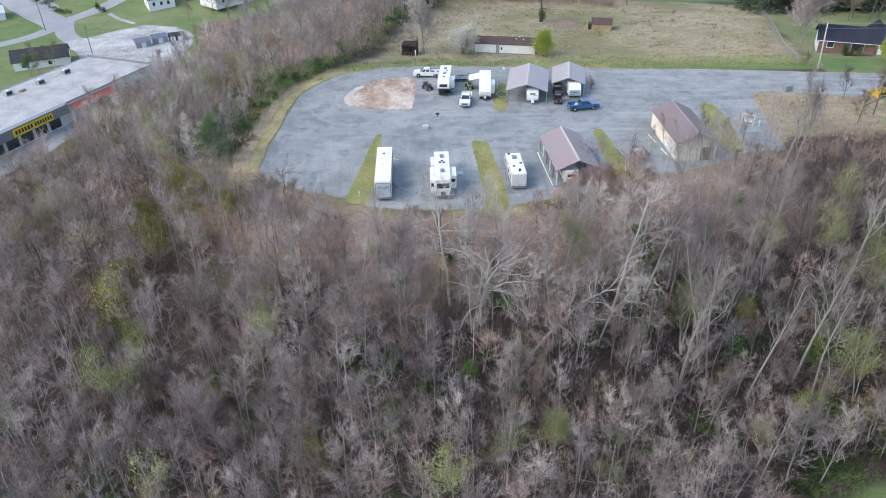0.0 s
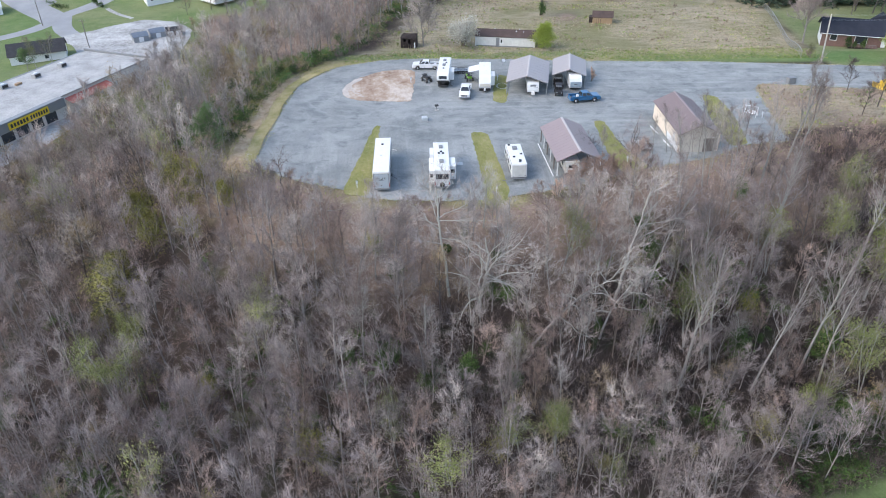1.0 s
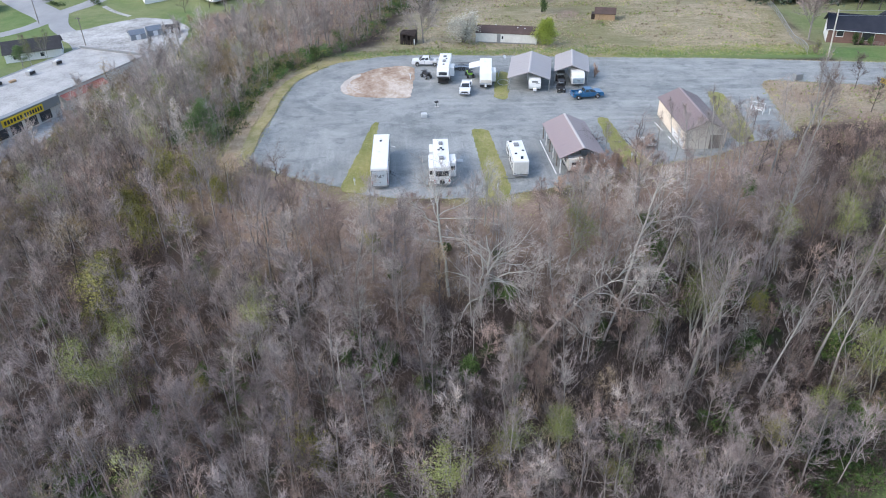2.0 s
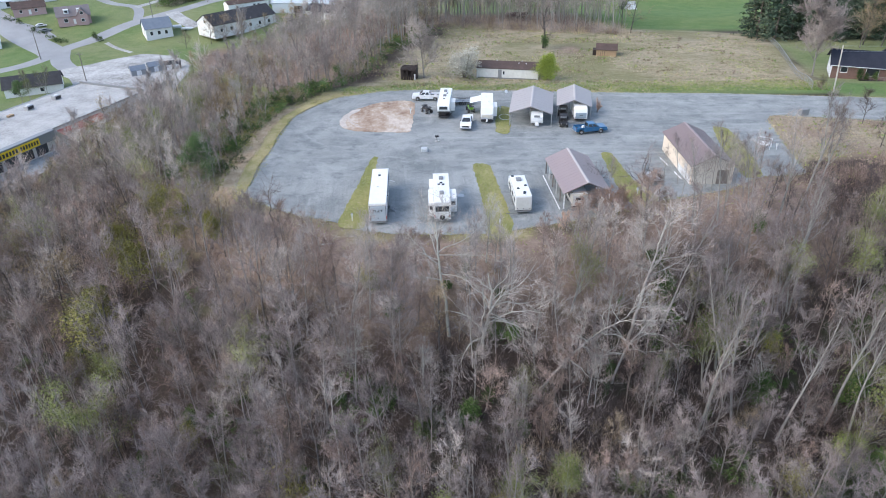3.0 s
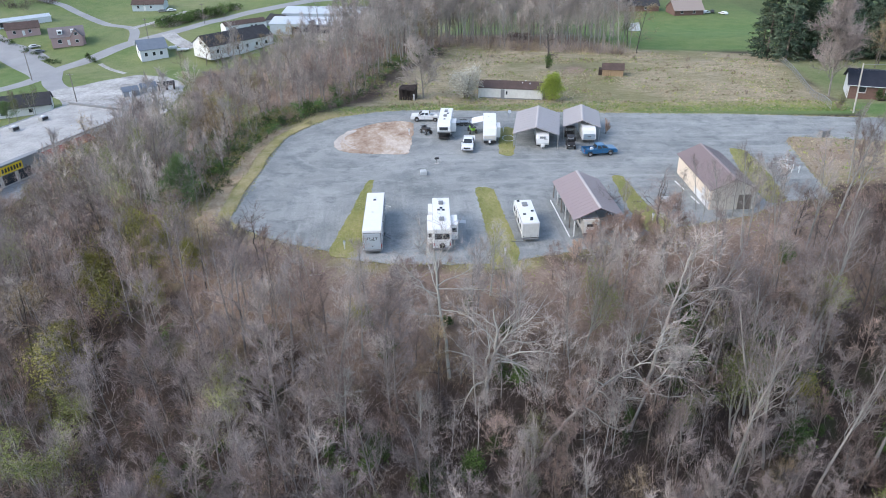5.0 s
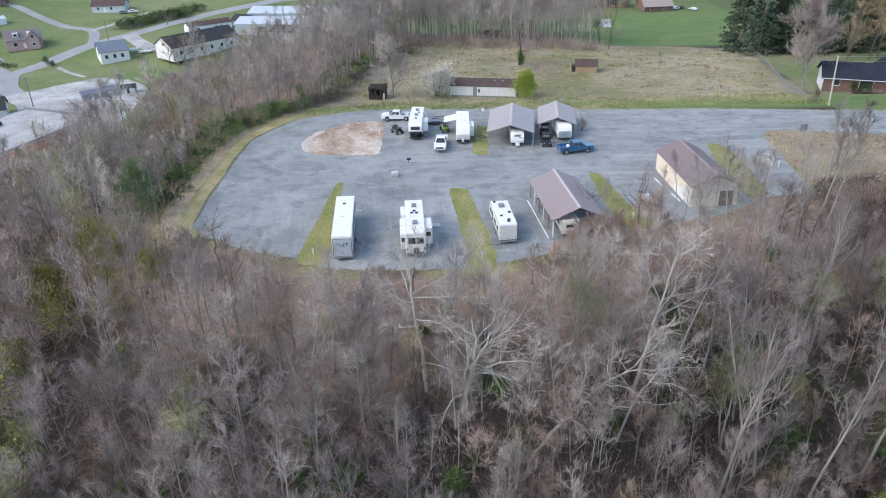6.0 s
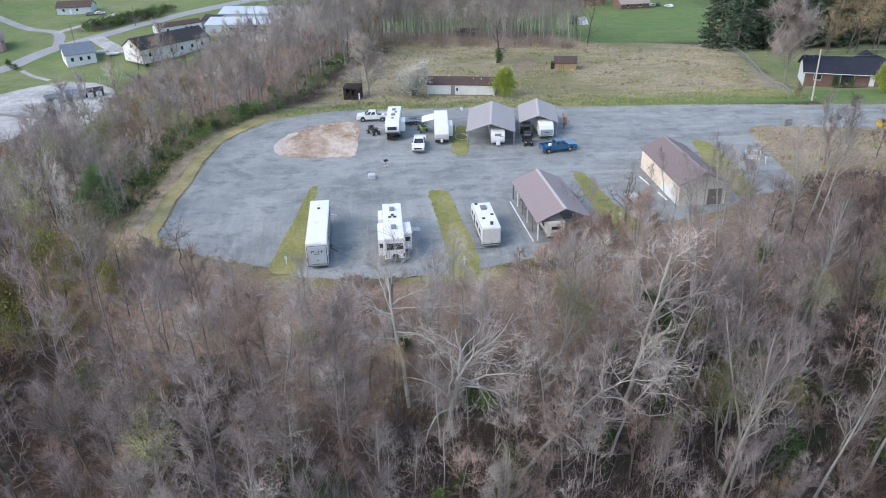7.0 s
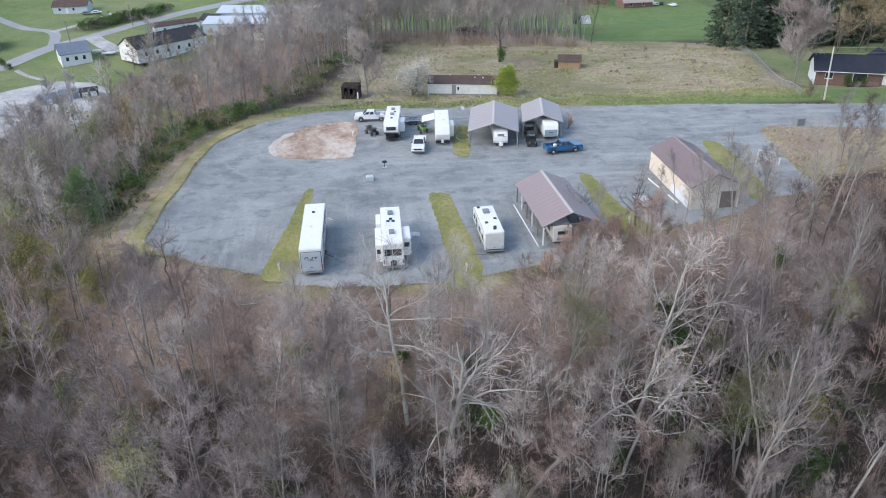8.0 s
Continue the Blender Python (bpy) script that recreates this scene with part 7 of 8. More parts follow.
for xa, ya, xb, yb in ((17.2, 114.3, 18.1, 101.8), (25.0, 109.6, 25.5, 101.4), (38.6, 121.0, 39.0, 117.6), (39.3, 114.8, 39.6, 112.0)):
    tb = thing("landscape_timber", "pale timber edging laid on the gravel", "timber edging", (xa + xb) / 2, (ya + yb) / 2, math.degrees(math.atan2(yb - ya, xb - xa)), 0.05, group="timber edgings")
    part("timber", box((-math.hypot(xb - xa, yb - ya) / 2, -0.08, 0), (math.hypot(xb - xa, yb - ya) / 2, 0.08, 0.16), 0.02), SIDING_WHITE, tb)
for x, y, rz in ((19.0, 113.5, 40), (19.3, 110.2, 10)):
    bk = thing("folding_table", "dark folding table under the pavilion", "table", x, y, rz, 0.05)
    part("tabletop", box((-0.6, -0.35, 0.7), (0.6, 0.35, 0.74), 0.01), BLACK, bk)
    for a in (-0.5, 0.5):
        for b in (-0.28, 0.28):
            part("leg", rod((a, b, 0), (a, b, 0.7), 0.02, sides=5), BLACK, bk)

# shop building of tan metal with a brown roof
shop = building("tan metal shop building with brown metal roof", "shop_building", "building", 43.6, 117.4, 91.0, 15.0, 3.4, 3.4, 5.0, TANWALL, ROOF_SHOP, ROOF_BROWN, z=0.05, over=0.3, seams=16, gable_mat=BEIGE,
                openings=[("n", -7.2, -1.0, 0.0, 1.2, SIDING_WHITE), ("n", -5.2, -4.2, 0.3, 2.4, "door"), ("w", -2.9, -0.8, 0.0, 2.4, WOODGREY), ("w", 0.2, 2.9, 0.1, 2.6, BEIGE)])
for s, nm in ((3.4, "downpipe"), (-3.4, "downpipe")):
    part(nm, rod((-7.1, s + 0.08 * (1 if s > 0 else -1), 0), (-7.1, s + 0.08 * (1 if s > 0 else -1), 3.3), 0.05, sides=6), SIDING_WHITE, shop)

# small things about the lot
man = thing("utility_box", "pale concrete utility box standing in the gravel", "utility box", -2.8, 126.2, 5, 0.05)
BOXGREY = paint("pale_grey_box", (0.50, 0.53, 0.54), 0.6, dirt=0.2)
part("cover", box((-0.55, -0.55, 0), (0.55, 0.55, 0.6), 0.05), BOXGREY, man)
part("lid", box((-0.48, -0.48, 0.6), (0.48, 0.48, 0.68), 0.02), BOXGREY, man)
gr = thing("barbecue_grill", "black charcoal grill on a post", "grill", -0.5, 131.0, 20, 0.05)
part("post", rod((0, 0, 0), (0, 0, 0.85), 0.05, sides=8), BLACK, gr)
part("fire_box", box((-0.35, -0.25, 0.85), (0.35, 0.25, 1.15), 0.05), BLACK, gr)
part("base", box((-0.4, -0.3, 0), (0.4, 0.3, 0.08), 0.02), CONCRETE, gr)


def pedestal(x, y, label="white camp-site hook-up pedestal"):
    p = thing("hookup_pedestal", label, "pedestal", x, y, 0, 0.05, group="hook-up pedestals")
    part("post", box((-0.06, -0.06, 0), (0.06, 0.06, 1.0), 0.01), SIDING_WHITE, p)
    part("box", box((-0.14, -0.1, 0.75), (0.14, 0.12, 1.25), 0.02), SIDING_WHITE, p)
    part("lid", box((-0.15, -0.13, 1.25), (0.15, 0.13, 1.29), 0.01), GREYP, p)


for px, py in ((-13.2, 99.5), (4.2, 138.4), (8.6, 96.8), (-5.9, 146.5), (12.6, 147.0), (31.0, 106.5)):
    pedestal(px, py)
pedestal(60.2, 123.8, "white post box standing by the gravel pad")
sw = thing("lawn_swing", "white wooden lawn swing on the gravel pad", "swing", 58.4, 124.9, -35, 0.05)
for e in (-1.1, 1.1):
    for d in (-0.7, 0.7):
        part("frame_leg", rod((e, d, 0), (e, 0, 1.9), 0.06, sides=6), SIDING_WHITE, sw)
part("top_bar", rod((-1.2, 0, 1.9), (1.2, 0, 1.9), 0.06, sides=6), SIDING_WHITE, sw)
part("seat", box((-0.8, -0.25, 0.5), (0.8, 0.25, 0.56), 0.02), SIDING_WHITE, sw)
part("backrest", box((-0.8, 0.22, 0.56), (0.8, 0.28, 1.05), 0.02), SIDING_WHITE, sw)
for e in (-0.75, 0.75):
    part("hanger", rod((e, 0, 0.55), (e, 0, 1.88), 0.02, sides=5), STEEL, sw)
ub = thing("electric_cabinet", "grey-green electric cabinet beside the drive", "cabinet", 73.0, 141.5, 10, 0.05)
part("body", box((-0.8, -0.6, 0), (0.8, 0.6, 1.2), 0.05), GREYP, ub)
part("lid", box((-0.84, -0.64, 1.2), (0.84, 0.64, 1.28), 0.03), GREYP, ub)
ds = thing("satellite_dish", "white satellite dish on a tripod", "satellite dish", 14.6, 156.3, 0, 0.05)
part("dish", rod((0, 0, 1.25), (0.06, -0.1, 1.33), 0.1, 0.4, 16), SIDING_WHITE, ds)
for k in range(3):
    a = k * 2.1
    part("tripod_leg", rod((0, 0, 1.25), (0.5 * math.cos(a), 0.5 * math.sin(a), 0), 0.025, sides=6), STEEL, ds)
hs = thing("garden_hose", "pale hose coiled on the grass strip", "hose", 13.3, 143.5, 0, 0.1)
cu = bmesh.new()
for k in range(30):
    a, b = k * 0.42, (k + 1) * 0.42
    rod((1.0 * math.cos(a) * (1 + k * 0.01), 1.7 * math.sin(a), 0.03), (1.0 * math.cos(b) * (1.01 + k * 0.01), 1.7 * math.sin(b), 0.03), 0.03, sides=5, bm=cu)
part("coil", cu, SIDING_WHITE, hs)


# ---- field buildings, neighbours and the town in the valley ----
home = building("long white mobile home with weathered brown roof", "mobile_home", "mobile home", 17.3, 179.2, -12.0, 15.0, 3.2, 2.5, 3.5, OFFWHITE, ROOF_RUST, z=-1.75, over=0.12,
                openings=[("s", -2.2, -1.3, 0.25, 2.2, GREYP), ("s", -1.0, -0.6, 1.0, 1.8, "window"), ("s", -7.2, 7.2, -0.3, 0.25, GREYP)])
for x, y, h in ((-3.0, 0.8, 3.2), (3.2, 0.9, 3.2), (2.6, -0.8, 3.15), (4.4, -1.0, 3.1)):
    part("roof_vent", rod((x, y, h - 0.3), (x, y, h + 0.2), 0.16, 0.14, 8), SIDING_WHITE, home)
shed = building("small tan wooden shed with brown roof", "garden_shed", "shed", 45.2, 196.6, -12, 5.2, 1.9, 1.9, 3.0, WOODTAN, ROOF_RUST, over=0.25, openings=[("s", -1.6, -0.4, 0.0, 1.5, "bay")])
for k in range(10):
    part("plank", box((-2.5 + k * 0.5 + 0.02, -1.94, -0.3), (-2.5 + k * 0.5 + 0.46, -1.905, 1.85), 0.005), WOODTAN, shed)
part("lean_to", box((-3.6, -1.2, 0), (-2.65, 1.2, 1.5), 0.05), WOODDARK, shed)
fs = building("grey weathered open-fronted field shed", "field_shed", "shed", 28.3, 266.2, -12, 7.0, 1.8, 2.0, 2.7, WOODGREY, ROOF_RUST, over=0.3, openings=[("s", 0.2, 1.4, 0, 1.7, "bay"), ("s", 1.8, 3.0, 0, 1.7, "bay")])
hut = thing("ruined_hut", "charred dark wooden hut with a fallen roof", "hut", -7.2, 178.2, -8)
wl = part("wall", box((-1.9, -1.5, -0.4), (-1.75, 1.5, 2.5), 0.02), WOODDARK, hut)
part("wall", box((-1.75, 1.35, -0.4), (1.9, 1.5, 2.9), 0.02), WOODDARK, hut)
part("wall", box((1.75, -1.5, -0.4), (1.9, 1.35, 2.7), 0.02), WOODDARK, hut)
for k, (z0, z1) in enumerate(((0, 2.4), (0, 1.6), (0.4, 2.7), (0, 1.1), (0, 2.5), (0, 2.0))):
    part("charred_board", box((-1.7 + k * 0.58, -1.5, z0 - 0.3), (-1.7 + k * 0.58 + 0.45, -1.44, z1), 0.01), WOODDARK, hut)
part("door_board", box((1.45, -1.56, -0.3), (1.75, -1.51, 1.5), 0.01), SIDING_WHITE, hut, "white leaning board")
part("fallen_roof", plate([(-2.0, -1.6, 2.6), (1.9, -1.6, 2.1), (1.95, 1.6, 2.95), (-2.0, 1.6, 2.6)], 0.1), WOODDARK, hut)
for k in range(5):
    part("rafter", rod((-1.8 + k * 0.85, -1.7, 2.75 - k * 0.06), (-1.6 + k * 0.8, 1.6, 2.85), 0.06, sides=4), WOODDARK, hut)

house = building("brick ranch house with dark shingle roof and white gable", "ranch_house", "house", 105.9, 171.9, -22.0, 23.0, 4.6, 2.8, 5.3, BRICK, ROOF_NAVY, over=0.6, gable_mat=SIDING_WHITE, z=-1.2,
                 openings=[("s", -9.6, -8.2, 1.0, 2.2, "window"), ("s", -4.2, -1.6, 0.6, 2.3, "window"), ("s", 1.5, 2.5, 0.1, 2.2, "door"), ("s", 4.5, 6.5, 1.0, 2.2, "window")])
part("gutter", box((-12.0, -5.28, 2.45), (12.0, -5.18, 2.58), 0.02), SIDING_WHITE, house)
part("porch_wall", box((-5.6, -7.4, -0.6), (0.6, -4.7, 0.55), 0.03), BRICK, house)
wing = bmesh.new()
va = [wing.verts.new(p) for p in ((-2.5, 5.0, 2.6), (5.5, 5.0, 2.6), (5.5, 0.4, 4.9), (-2.5, 0.4, 4.9), (1.5, 4.6, 6.3), (1.5, 0.6, 6.3))]
for f in ((0, 3, 5, 4), (1, 4, 5, 2), (0, 4, 1), (3, 2, 5), (0, 1, 2, 3)):
    wing.faces.new([va[i] for i in f])
part("wing_roof", wing, ROOF_NAVY, house, "dark roof of the rear wing")
part("chimney", box((5.6, 1.2, 4.4), (8.6, 2.1, 5.9), 0.03), SIDING_WHITE, house, "broad white chimney")
deck = part("deck", box((-5.8, -8.0, 0.15), (0.2, -5.0, 0.35), 0.02), WOODDARK, house, "dark wooden deck")
for k in range(9):
    part("rail_post", box((-5.7 + k * 0.72, -7.96, 0.35), (-5.6 + k * 0.72, -7.86, 1.3), 0.01), WOODGREY, deck)
part("deck_rail", box((-5.8, -8.0, 1.3), (0.2, -7.86, 1.38), 0.01), WOODGREY, deck)


def utility_pole(x, y, h, label="tall wooden utility pole with a crossarm", mat=None, lean=0.0, arm=True):
    p = thing("utility_pole", label, "utility pole", x, y, 0, None, "utility poles")
    part("pole", rod((0, 0, -0.5), (lean, 0, h), 0.18, 0.13, 8), mat or WOODGREY, p)
    if arm:
        a = part("crossarm", box((lean - 1.1, -0.06, h - 0.7), (lean + 1.1, 0.06, h - 0.55), 0.01), WOODGREY, p)
        for k in (-1.0, -0.4, 0.4, 1.0):
            part("insulator", rod((lean + k, 0, h - 0.55), (lean + k, 0, h - 0.38), 0.05, sides=6), CONCRETE, a)
    return p


utility_pole(86.0, 155.6, 10.2, "pale wooden utility pole beside the drive", paint("weathered_pole", (0.48, 0.45, 0.41), 0.8), -0.55, False)
utility_pole(-153.0, 279.2, 11.0)
utility_pole(-122.4, 248.6, 10.0)
utility_pole(-124.4, 324.7, 9.0)
utility_pole(-107, 349.0, 9.0)
utility_pole(-82.2, 184.5, 10.0)
for k, (a, b) in enumerate((((85.45, 155.6, 10.0), (150, 162, 9.2)), ((85.5, 155.6, 8.9), (150, 163, 8.0)))):
    cb = bmesh.new()
    pa, pb = Vector(a), Vector(b)
    for i in range(12):
        u, v = i / 12, (i + 1) / 12
        rod(pa.lerp(pb, u) - Vector((0, 0, 3 * u * (1 - u))), pa.lerp(pb, v) - Vector((0, 0, 3 * v * (1 - v))), 0.025, sides=4, bm=cb)
    me = bpy.data.meshes.new("power_line")
    cb.to_mesh(me)
    cb.free()
    me.materials.append(STEEL)
    tagged(new("power_line", me), "sagging power line from the utility pole", "power line")

# chain-link fence between field and yard, with a worn path beside it
fence = thing("chain_link_fence", "grey chain-link fence along the field", "fence", 0, 0, 0, 0)
fa, fb = Vector((82.6, 158.4)), Vector((97.0, 215.5))
n = 22
for k in range(n + 1):
    p = fa.lerp(fb, k / n)
    z = hz(p.x, p.y)
    part("post", rod((p.x, p.y, z - 0.3), (p.x, p.y, z + 1.5), 0.04, sides=6), STEEL, fence)
    if k < n:
        q = fa.lerp(fb, (k + 1) / n)
        zq = hz(q.x, q.y)
        part("top_rail", rod((p.x, p.y, z + 1.45), (q.x, q.y, zq + 1.45), 0.055, sides=5), STEEL, fence)
        w = bmesh.new()
        for j in range(14):
            for s in (0, 1):
                u0, u1 = j / 14, (j + 2) / 14
                a0, a1 = p.lerp(q, u0), p.lerp(q, min(u1, 1))
                za, zb = (0.05, 1.42) if s else (1.42, 0.05)
                rod((a0.x, a0.y, z + (zq - z) * u0 + za), (a1.x, a1.y, z + (zq - z) * u1 + zb), 0.005, sides=3, bm=w)
        part("wire_mesh", w, STEEL, fence)

# roads and yards in the valley
ribbon("road", [(-176, 252), (-158, 267), (-152, 281), (-149.5, 294), (-141.8, 304.5), (-133.4, 319), (-119.6, 332), (-101, 357), (-77.7, 378), (-40, 405)], 6.6, ASPHALT, "worn grey asphalt street")
ribbon("road", [(-225, 352), (-193, 326), (-172, 306), (-158, 294), (-151, 286)], 11.0, ASPHALT, "worn grey asphalt street", 0.08)
ribbon("road", [(-150, 290), (-144, 276), (-136, 265), (-127, 254), (-121, 244)], 7.0, ASPHALT, "worn grey asphalt street", 0.1)
ribbon("road", [(-131, 324), (-137, 341), (-152, 350.5), (-172, 368), (-188, 380), (-215, 392)], 4.2, ASPHALT, "narrow grey country lane", 0.1)
ribbon("road", [(-138, 341.5), (-129, 358), (-122, 372)], 3.6, CONCRETE, "pale gravel driveway", 0.12)
ribbon("road", [(-119, 333), (-112, 324), (-103, 315)], 6.0, CONCRETE, "pale gravel driveway", 0.12)
ribbon("path", [(-136, 300), (-129, 293), (-121, 287)], 1.8, CONCRETE, "pale concrete footpath on a lawn", 0.06)


def draped(name, outline, material, label, lift, step=3.0):
    """A yard laid over the ground."""
    xs = [p[0] for p in outline]
    ys = [p[1] for p in outline]
    bm = bmesh.new()
    f = bm.faces.new([bm.verts.new((x, y, 0)) for x, y in outline])
    bmesh.ops.triangulate(bm, faces=[f])
    for _ in range(4):
        long = [e for e in bm.edges if e.calc_length() > step]
        if long:
            bmesh.ops.subdivide_edges(bm, edges=long, cuts=1)
            bmesh.ops.triangulate(bm, faces=bm.faces[:])
    for v in bm.verts:
        v.co.z = hz(v.co.x, v.co.y) + lift
    me = bpy.data.meshes.new(name)
    bm.to_mesh(me)
    bm.free()
    me.materials.append(material)
    return tagged(new(name, me), label, "yard", kind="structure")


draped("yard", smooth_outline([(-138, 262), (-128, 273), (-116, 284), (-103, 281), (-92, 268), (-88, 240), (-88, 205), (-96, 178), (-108, 150), (-118, 150), (-104, 190), (-96, 212), (-112, 234), (-122, 244)], 3, 0.5, 9), CONCRETE, "pale worn concrete and gravel yard", 0.14)
draped("parking_yard", smooth_outline([(-180, 322), (-166, 314), (-160, 308), (-164, 304), (-182, 316)], 3, 0.4, 10), ASPHALT, "asphalt driveway with parked cars", 0.12)

# flat-roofed store
store = thing("store", "long flat-roofed store with grey roof and yellow sign band", "store", -116.8, 185.2, 67.9, -21.5)
LS, WS = 80.0, 25.5
part("wall", box((-LS / 2, -WS / 2, -1), (LS / 2, WS / 2, 5.7), 0.05), OFFWHITE, store)
part("roof", box((-LS / 2 + 0.3, -WS / 2 + 0.3, 5.7), (LS / 2 - 0.3, WS / 2 - 0.3, 5.85), 0.02), MEMBRANE, store)
part("parapet", box((LS / 2 - 0.3, -WS / 2, 5.4), (LS / 2 + 0.05, WS / 2, 6.5), 0.03), GREYP, store, "dark grey parapet")
part("roof_edge", box((-LS / 2, WS / 2 - 0.25, 5.6), (LS / 2 - 0.3, WS / 2 + 0.05, 6.0), 0.02), STEEL, store)
part("roof_edge", box((5.0, -WS / 2 - 0.05, 5.6), (LS / 2 - 0.3, -WS / 2 + 0.25, 6.0), 0.02), STEEL, store)
fas = part("fascia", box((-LS / 2, -WS / 2 - 1.6, 3.6), (5.0, -WS / 2 + 0.3, 6.1), 0.04), GREYP, store, "dark fascia over the shop front")
sg = part("sign_band", box((-13.2, -WS / 2 - 1.72, 3.8), (-0.6, -WS / 2 - 1.6, 5.7), 0.02), SIGN_YELLOW, fas, "yellow sign band with black bars")
for k in range(6):
    part("sign_bar", box((-12.6 + k * 0.95, -WS / 2 - 1.76, 4.25), (-12.6 + k * 0.95 + 0.6, -WS / 2 - 1.72, 5.25)), BLACK, sg)
for k in range(7):
    part("sign_bar", box((-6.5 + k * 0.82, -WS / 2 - 1.76, 4.25), (-6.5 + k * 0.82 + 0.5, -WS / 2 - 1.72, 5.25)), BLACK, sg)
red = part("red_awning", plate([(6.5, -WS / 2 - 0.05, 4.9), (6.5, -WS / 2 - 2.6, 3.9), (22, -WS / 2 - 2.6, 3.9), (22, -WS / 2 - 0.05, 4.9)], 0.15), paint("faded_red_awning", (0.42, 0.10, 0.07), 0.7, dirt=0.35), store, "faded red awning over a shop front")
for k in range(9):
    x0 = -LS / 2 + 2 + k * 4.6
    wn = part("shop_window", box((x0, -WS / 2 - 0.06, 0.4), (x0 + 3.8, -WS / 2 - 0.01, 3.2), 0.02), STEEL, store)
    part("pane", box((x0 + 0.12, -WS / 2 - 0.09, 0.5), (x0 + 3.68, -WS / 2 - 0.06, 3.1)), GLASS, wn)
for x, y in ((-6.5, 7.4), (5.2, 7.9), (15.3, 6.6), (25.0, 6.6), (-17.0, 7.0)):
    u = part("rooftop_unit", box((x - 1.1, y - 0.8, 5.85), (x + 1.1, y + 0.8, 7.1), 0.05), STEEL, store)
    part("grille", box((x - 0.9, y - 0.84, 6.1), (x + 0.9, y - 0.8, 6.9), 0.01), BLACK, u)
    part("fan_cowl", rod((x, y, 7.1), (x, y, 7.25), 0.55, 0.5, 12), SIDING_WHITE, u)
part("roof_hatch", box((8.0, 6.0, 5.85), (9.8, 7.0, 6.4), 0.05), WOODTAN, store)

building("dark-roofed white house beside the store", "house", "house", -135.0, 238.5, 23, 17, 4.6, 3.2, 6.0, SIDING_WHITE, ROOF_DARK, over=0.5, openings=[("s", -6, -4.8, 1, 2.2, "window"), ("s", 2, 3.2, 1, 2.2, "window"), ("e", -1, 0.2, 1, 2.2, "window"), ("s", -2, -1, 0, 2.1, "door")], group="town houses")
building("white clapboard house with blue-grey roof", "house", "house", -116.9, 307.2, 29, 10.5, 5.0, 3.9, 7.0, SIDING_WHITE, ROOF_BLUE, over=0.4, openings=[("s", -3.6, -2.6, 1.2, 2.6, "window"), ("s", -0.6, 0.4, 1.2, 2.6, "window"), ("s", 2.2, 3.2, 1.2, 2.6, "window"), ("w", -1, 0, 1.2, 2.6, "window"), ("w", -0.6, 0.4, 4.2, 5.4, "window"), ("e", 1, 2, 0, 2.1, "door")], group="town houses")
building("long white building with dark grey roof", "long_house", "building", -84.6, 312.4, 47, 30, 6.2, 4.6, 8.0, SIDING_WHITE, ROOF_DARK, over=0.4, openings=[("s", -12 + k * 4.6, -11 + k * 4.6, 1.4, 2.8, "window") for k in range(6)] + [("w", -1.0, 1.0, 0, 2.3, "door"), ("w", -0.6, 0.6, 4.6, 5.8, "window")])
building("white mobile home with brown roof by the street", "mobile_home", "mobile home", -86.2, 337.6, 36, 19, 3.0, 2.9, 4.2, SIDING_WHITE, ROOF_RUST, over=0.2, openings=[("s", -6, -5, 1, 2, "window"), ("s", 2, 3, 1, 2, "window"), ("s", 4, 5, 1, 2, "window"), ("s", -1, 0, 0, 2.1, "door")])
building("small white house with dark roof", "house", "house", -71.8, 344.6, -30, 9, 3.6, 2.8, 4.8, SIDING_WHITE, ROOF_DARK, over=0.3, openings=[("s", -2, -1, 1, 2, "window"), ("s", 1, 2, 1, 2, "window")], group="town houses")
ROOF_PALE = paint("pale_metal_roof", (0.62, 0.66, 0.68), 0.4, 0.3, dirt=0.2)
building("low warehouse with pale metal roof", "warehouse", "warehouse", -50, 334, -9, 44, 8.0, 4.5, 6.2, RAMPGREY, ROOF_PALE, over=0.3, seams=14, openings=[("s", -12, -8, 0, 3.2, "bay"), ("s", 4, 8, 0, 3.2, "bay")], group="warehouses")
building("low warehouse with pale metal roof", "warehouse", "warehouse", -47, 354, -9, 46, 8.5, 4.5, 6.2, RAMPGREY, ROOF_PALE, over=0.3, seams=14, openings=[("s", -10, -6, 0, 3.2, "bay")], group="warehouses")
building("dark-roofed workshop behind the trees", "workshop", "building", -24, 338, -30, 22, 6, 3.5, 6.2, OFFWHITE, ROOF_DARK, over=0.4, openings=[("s", -6, -3, 0, 2.6, "bay")])
building("pale workshop behind bare trees", "workshop", "building", -47, 322, -28, 18, 5, 3.2, 5.0, OFFWHITE, ROOF_DARK, over=0.4, openings=[("s", -5, -2, 0, 2.6, "bay")])
pink = building("dusty pink cottage with white dormers", "cottage", "house", -157.8, 323.0, 26, 13.0, 4.6, 3.6, 6.8, SIDING_PINK, ROOF_MAUVE, over=0.4, openings=[("s", -4, -2.6, 1.0, 2.4, "window"), ("s", 2.4, 3.8, 1.0, 2.4, "window"), ("s", -0.5, 0.5, 0, 2.1, "door")], group="town houses")
for x in (-2.6, 2.6):
    d = part("dormer", box((x - 1.0, -3.6, 4.3), (x + 1.0, -0.6, 5.9), 0.04), SIDING_WHITE, pink, "white dormer")
    part("pane", box((x - 0.55, -3.66, 4.7), (x + 0.55, -3.6, 5.6)), GLASS, d)
wing = part("front_wing", prism([(1.2, -0.5), (5.4, -0.5), (5.4, 3.6), (3.3, 6.3), (1.2, 3.6)], -6.4, -4.3), SIDING_PINK, pink)
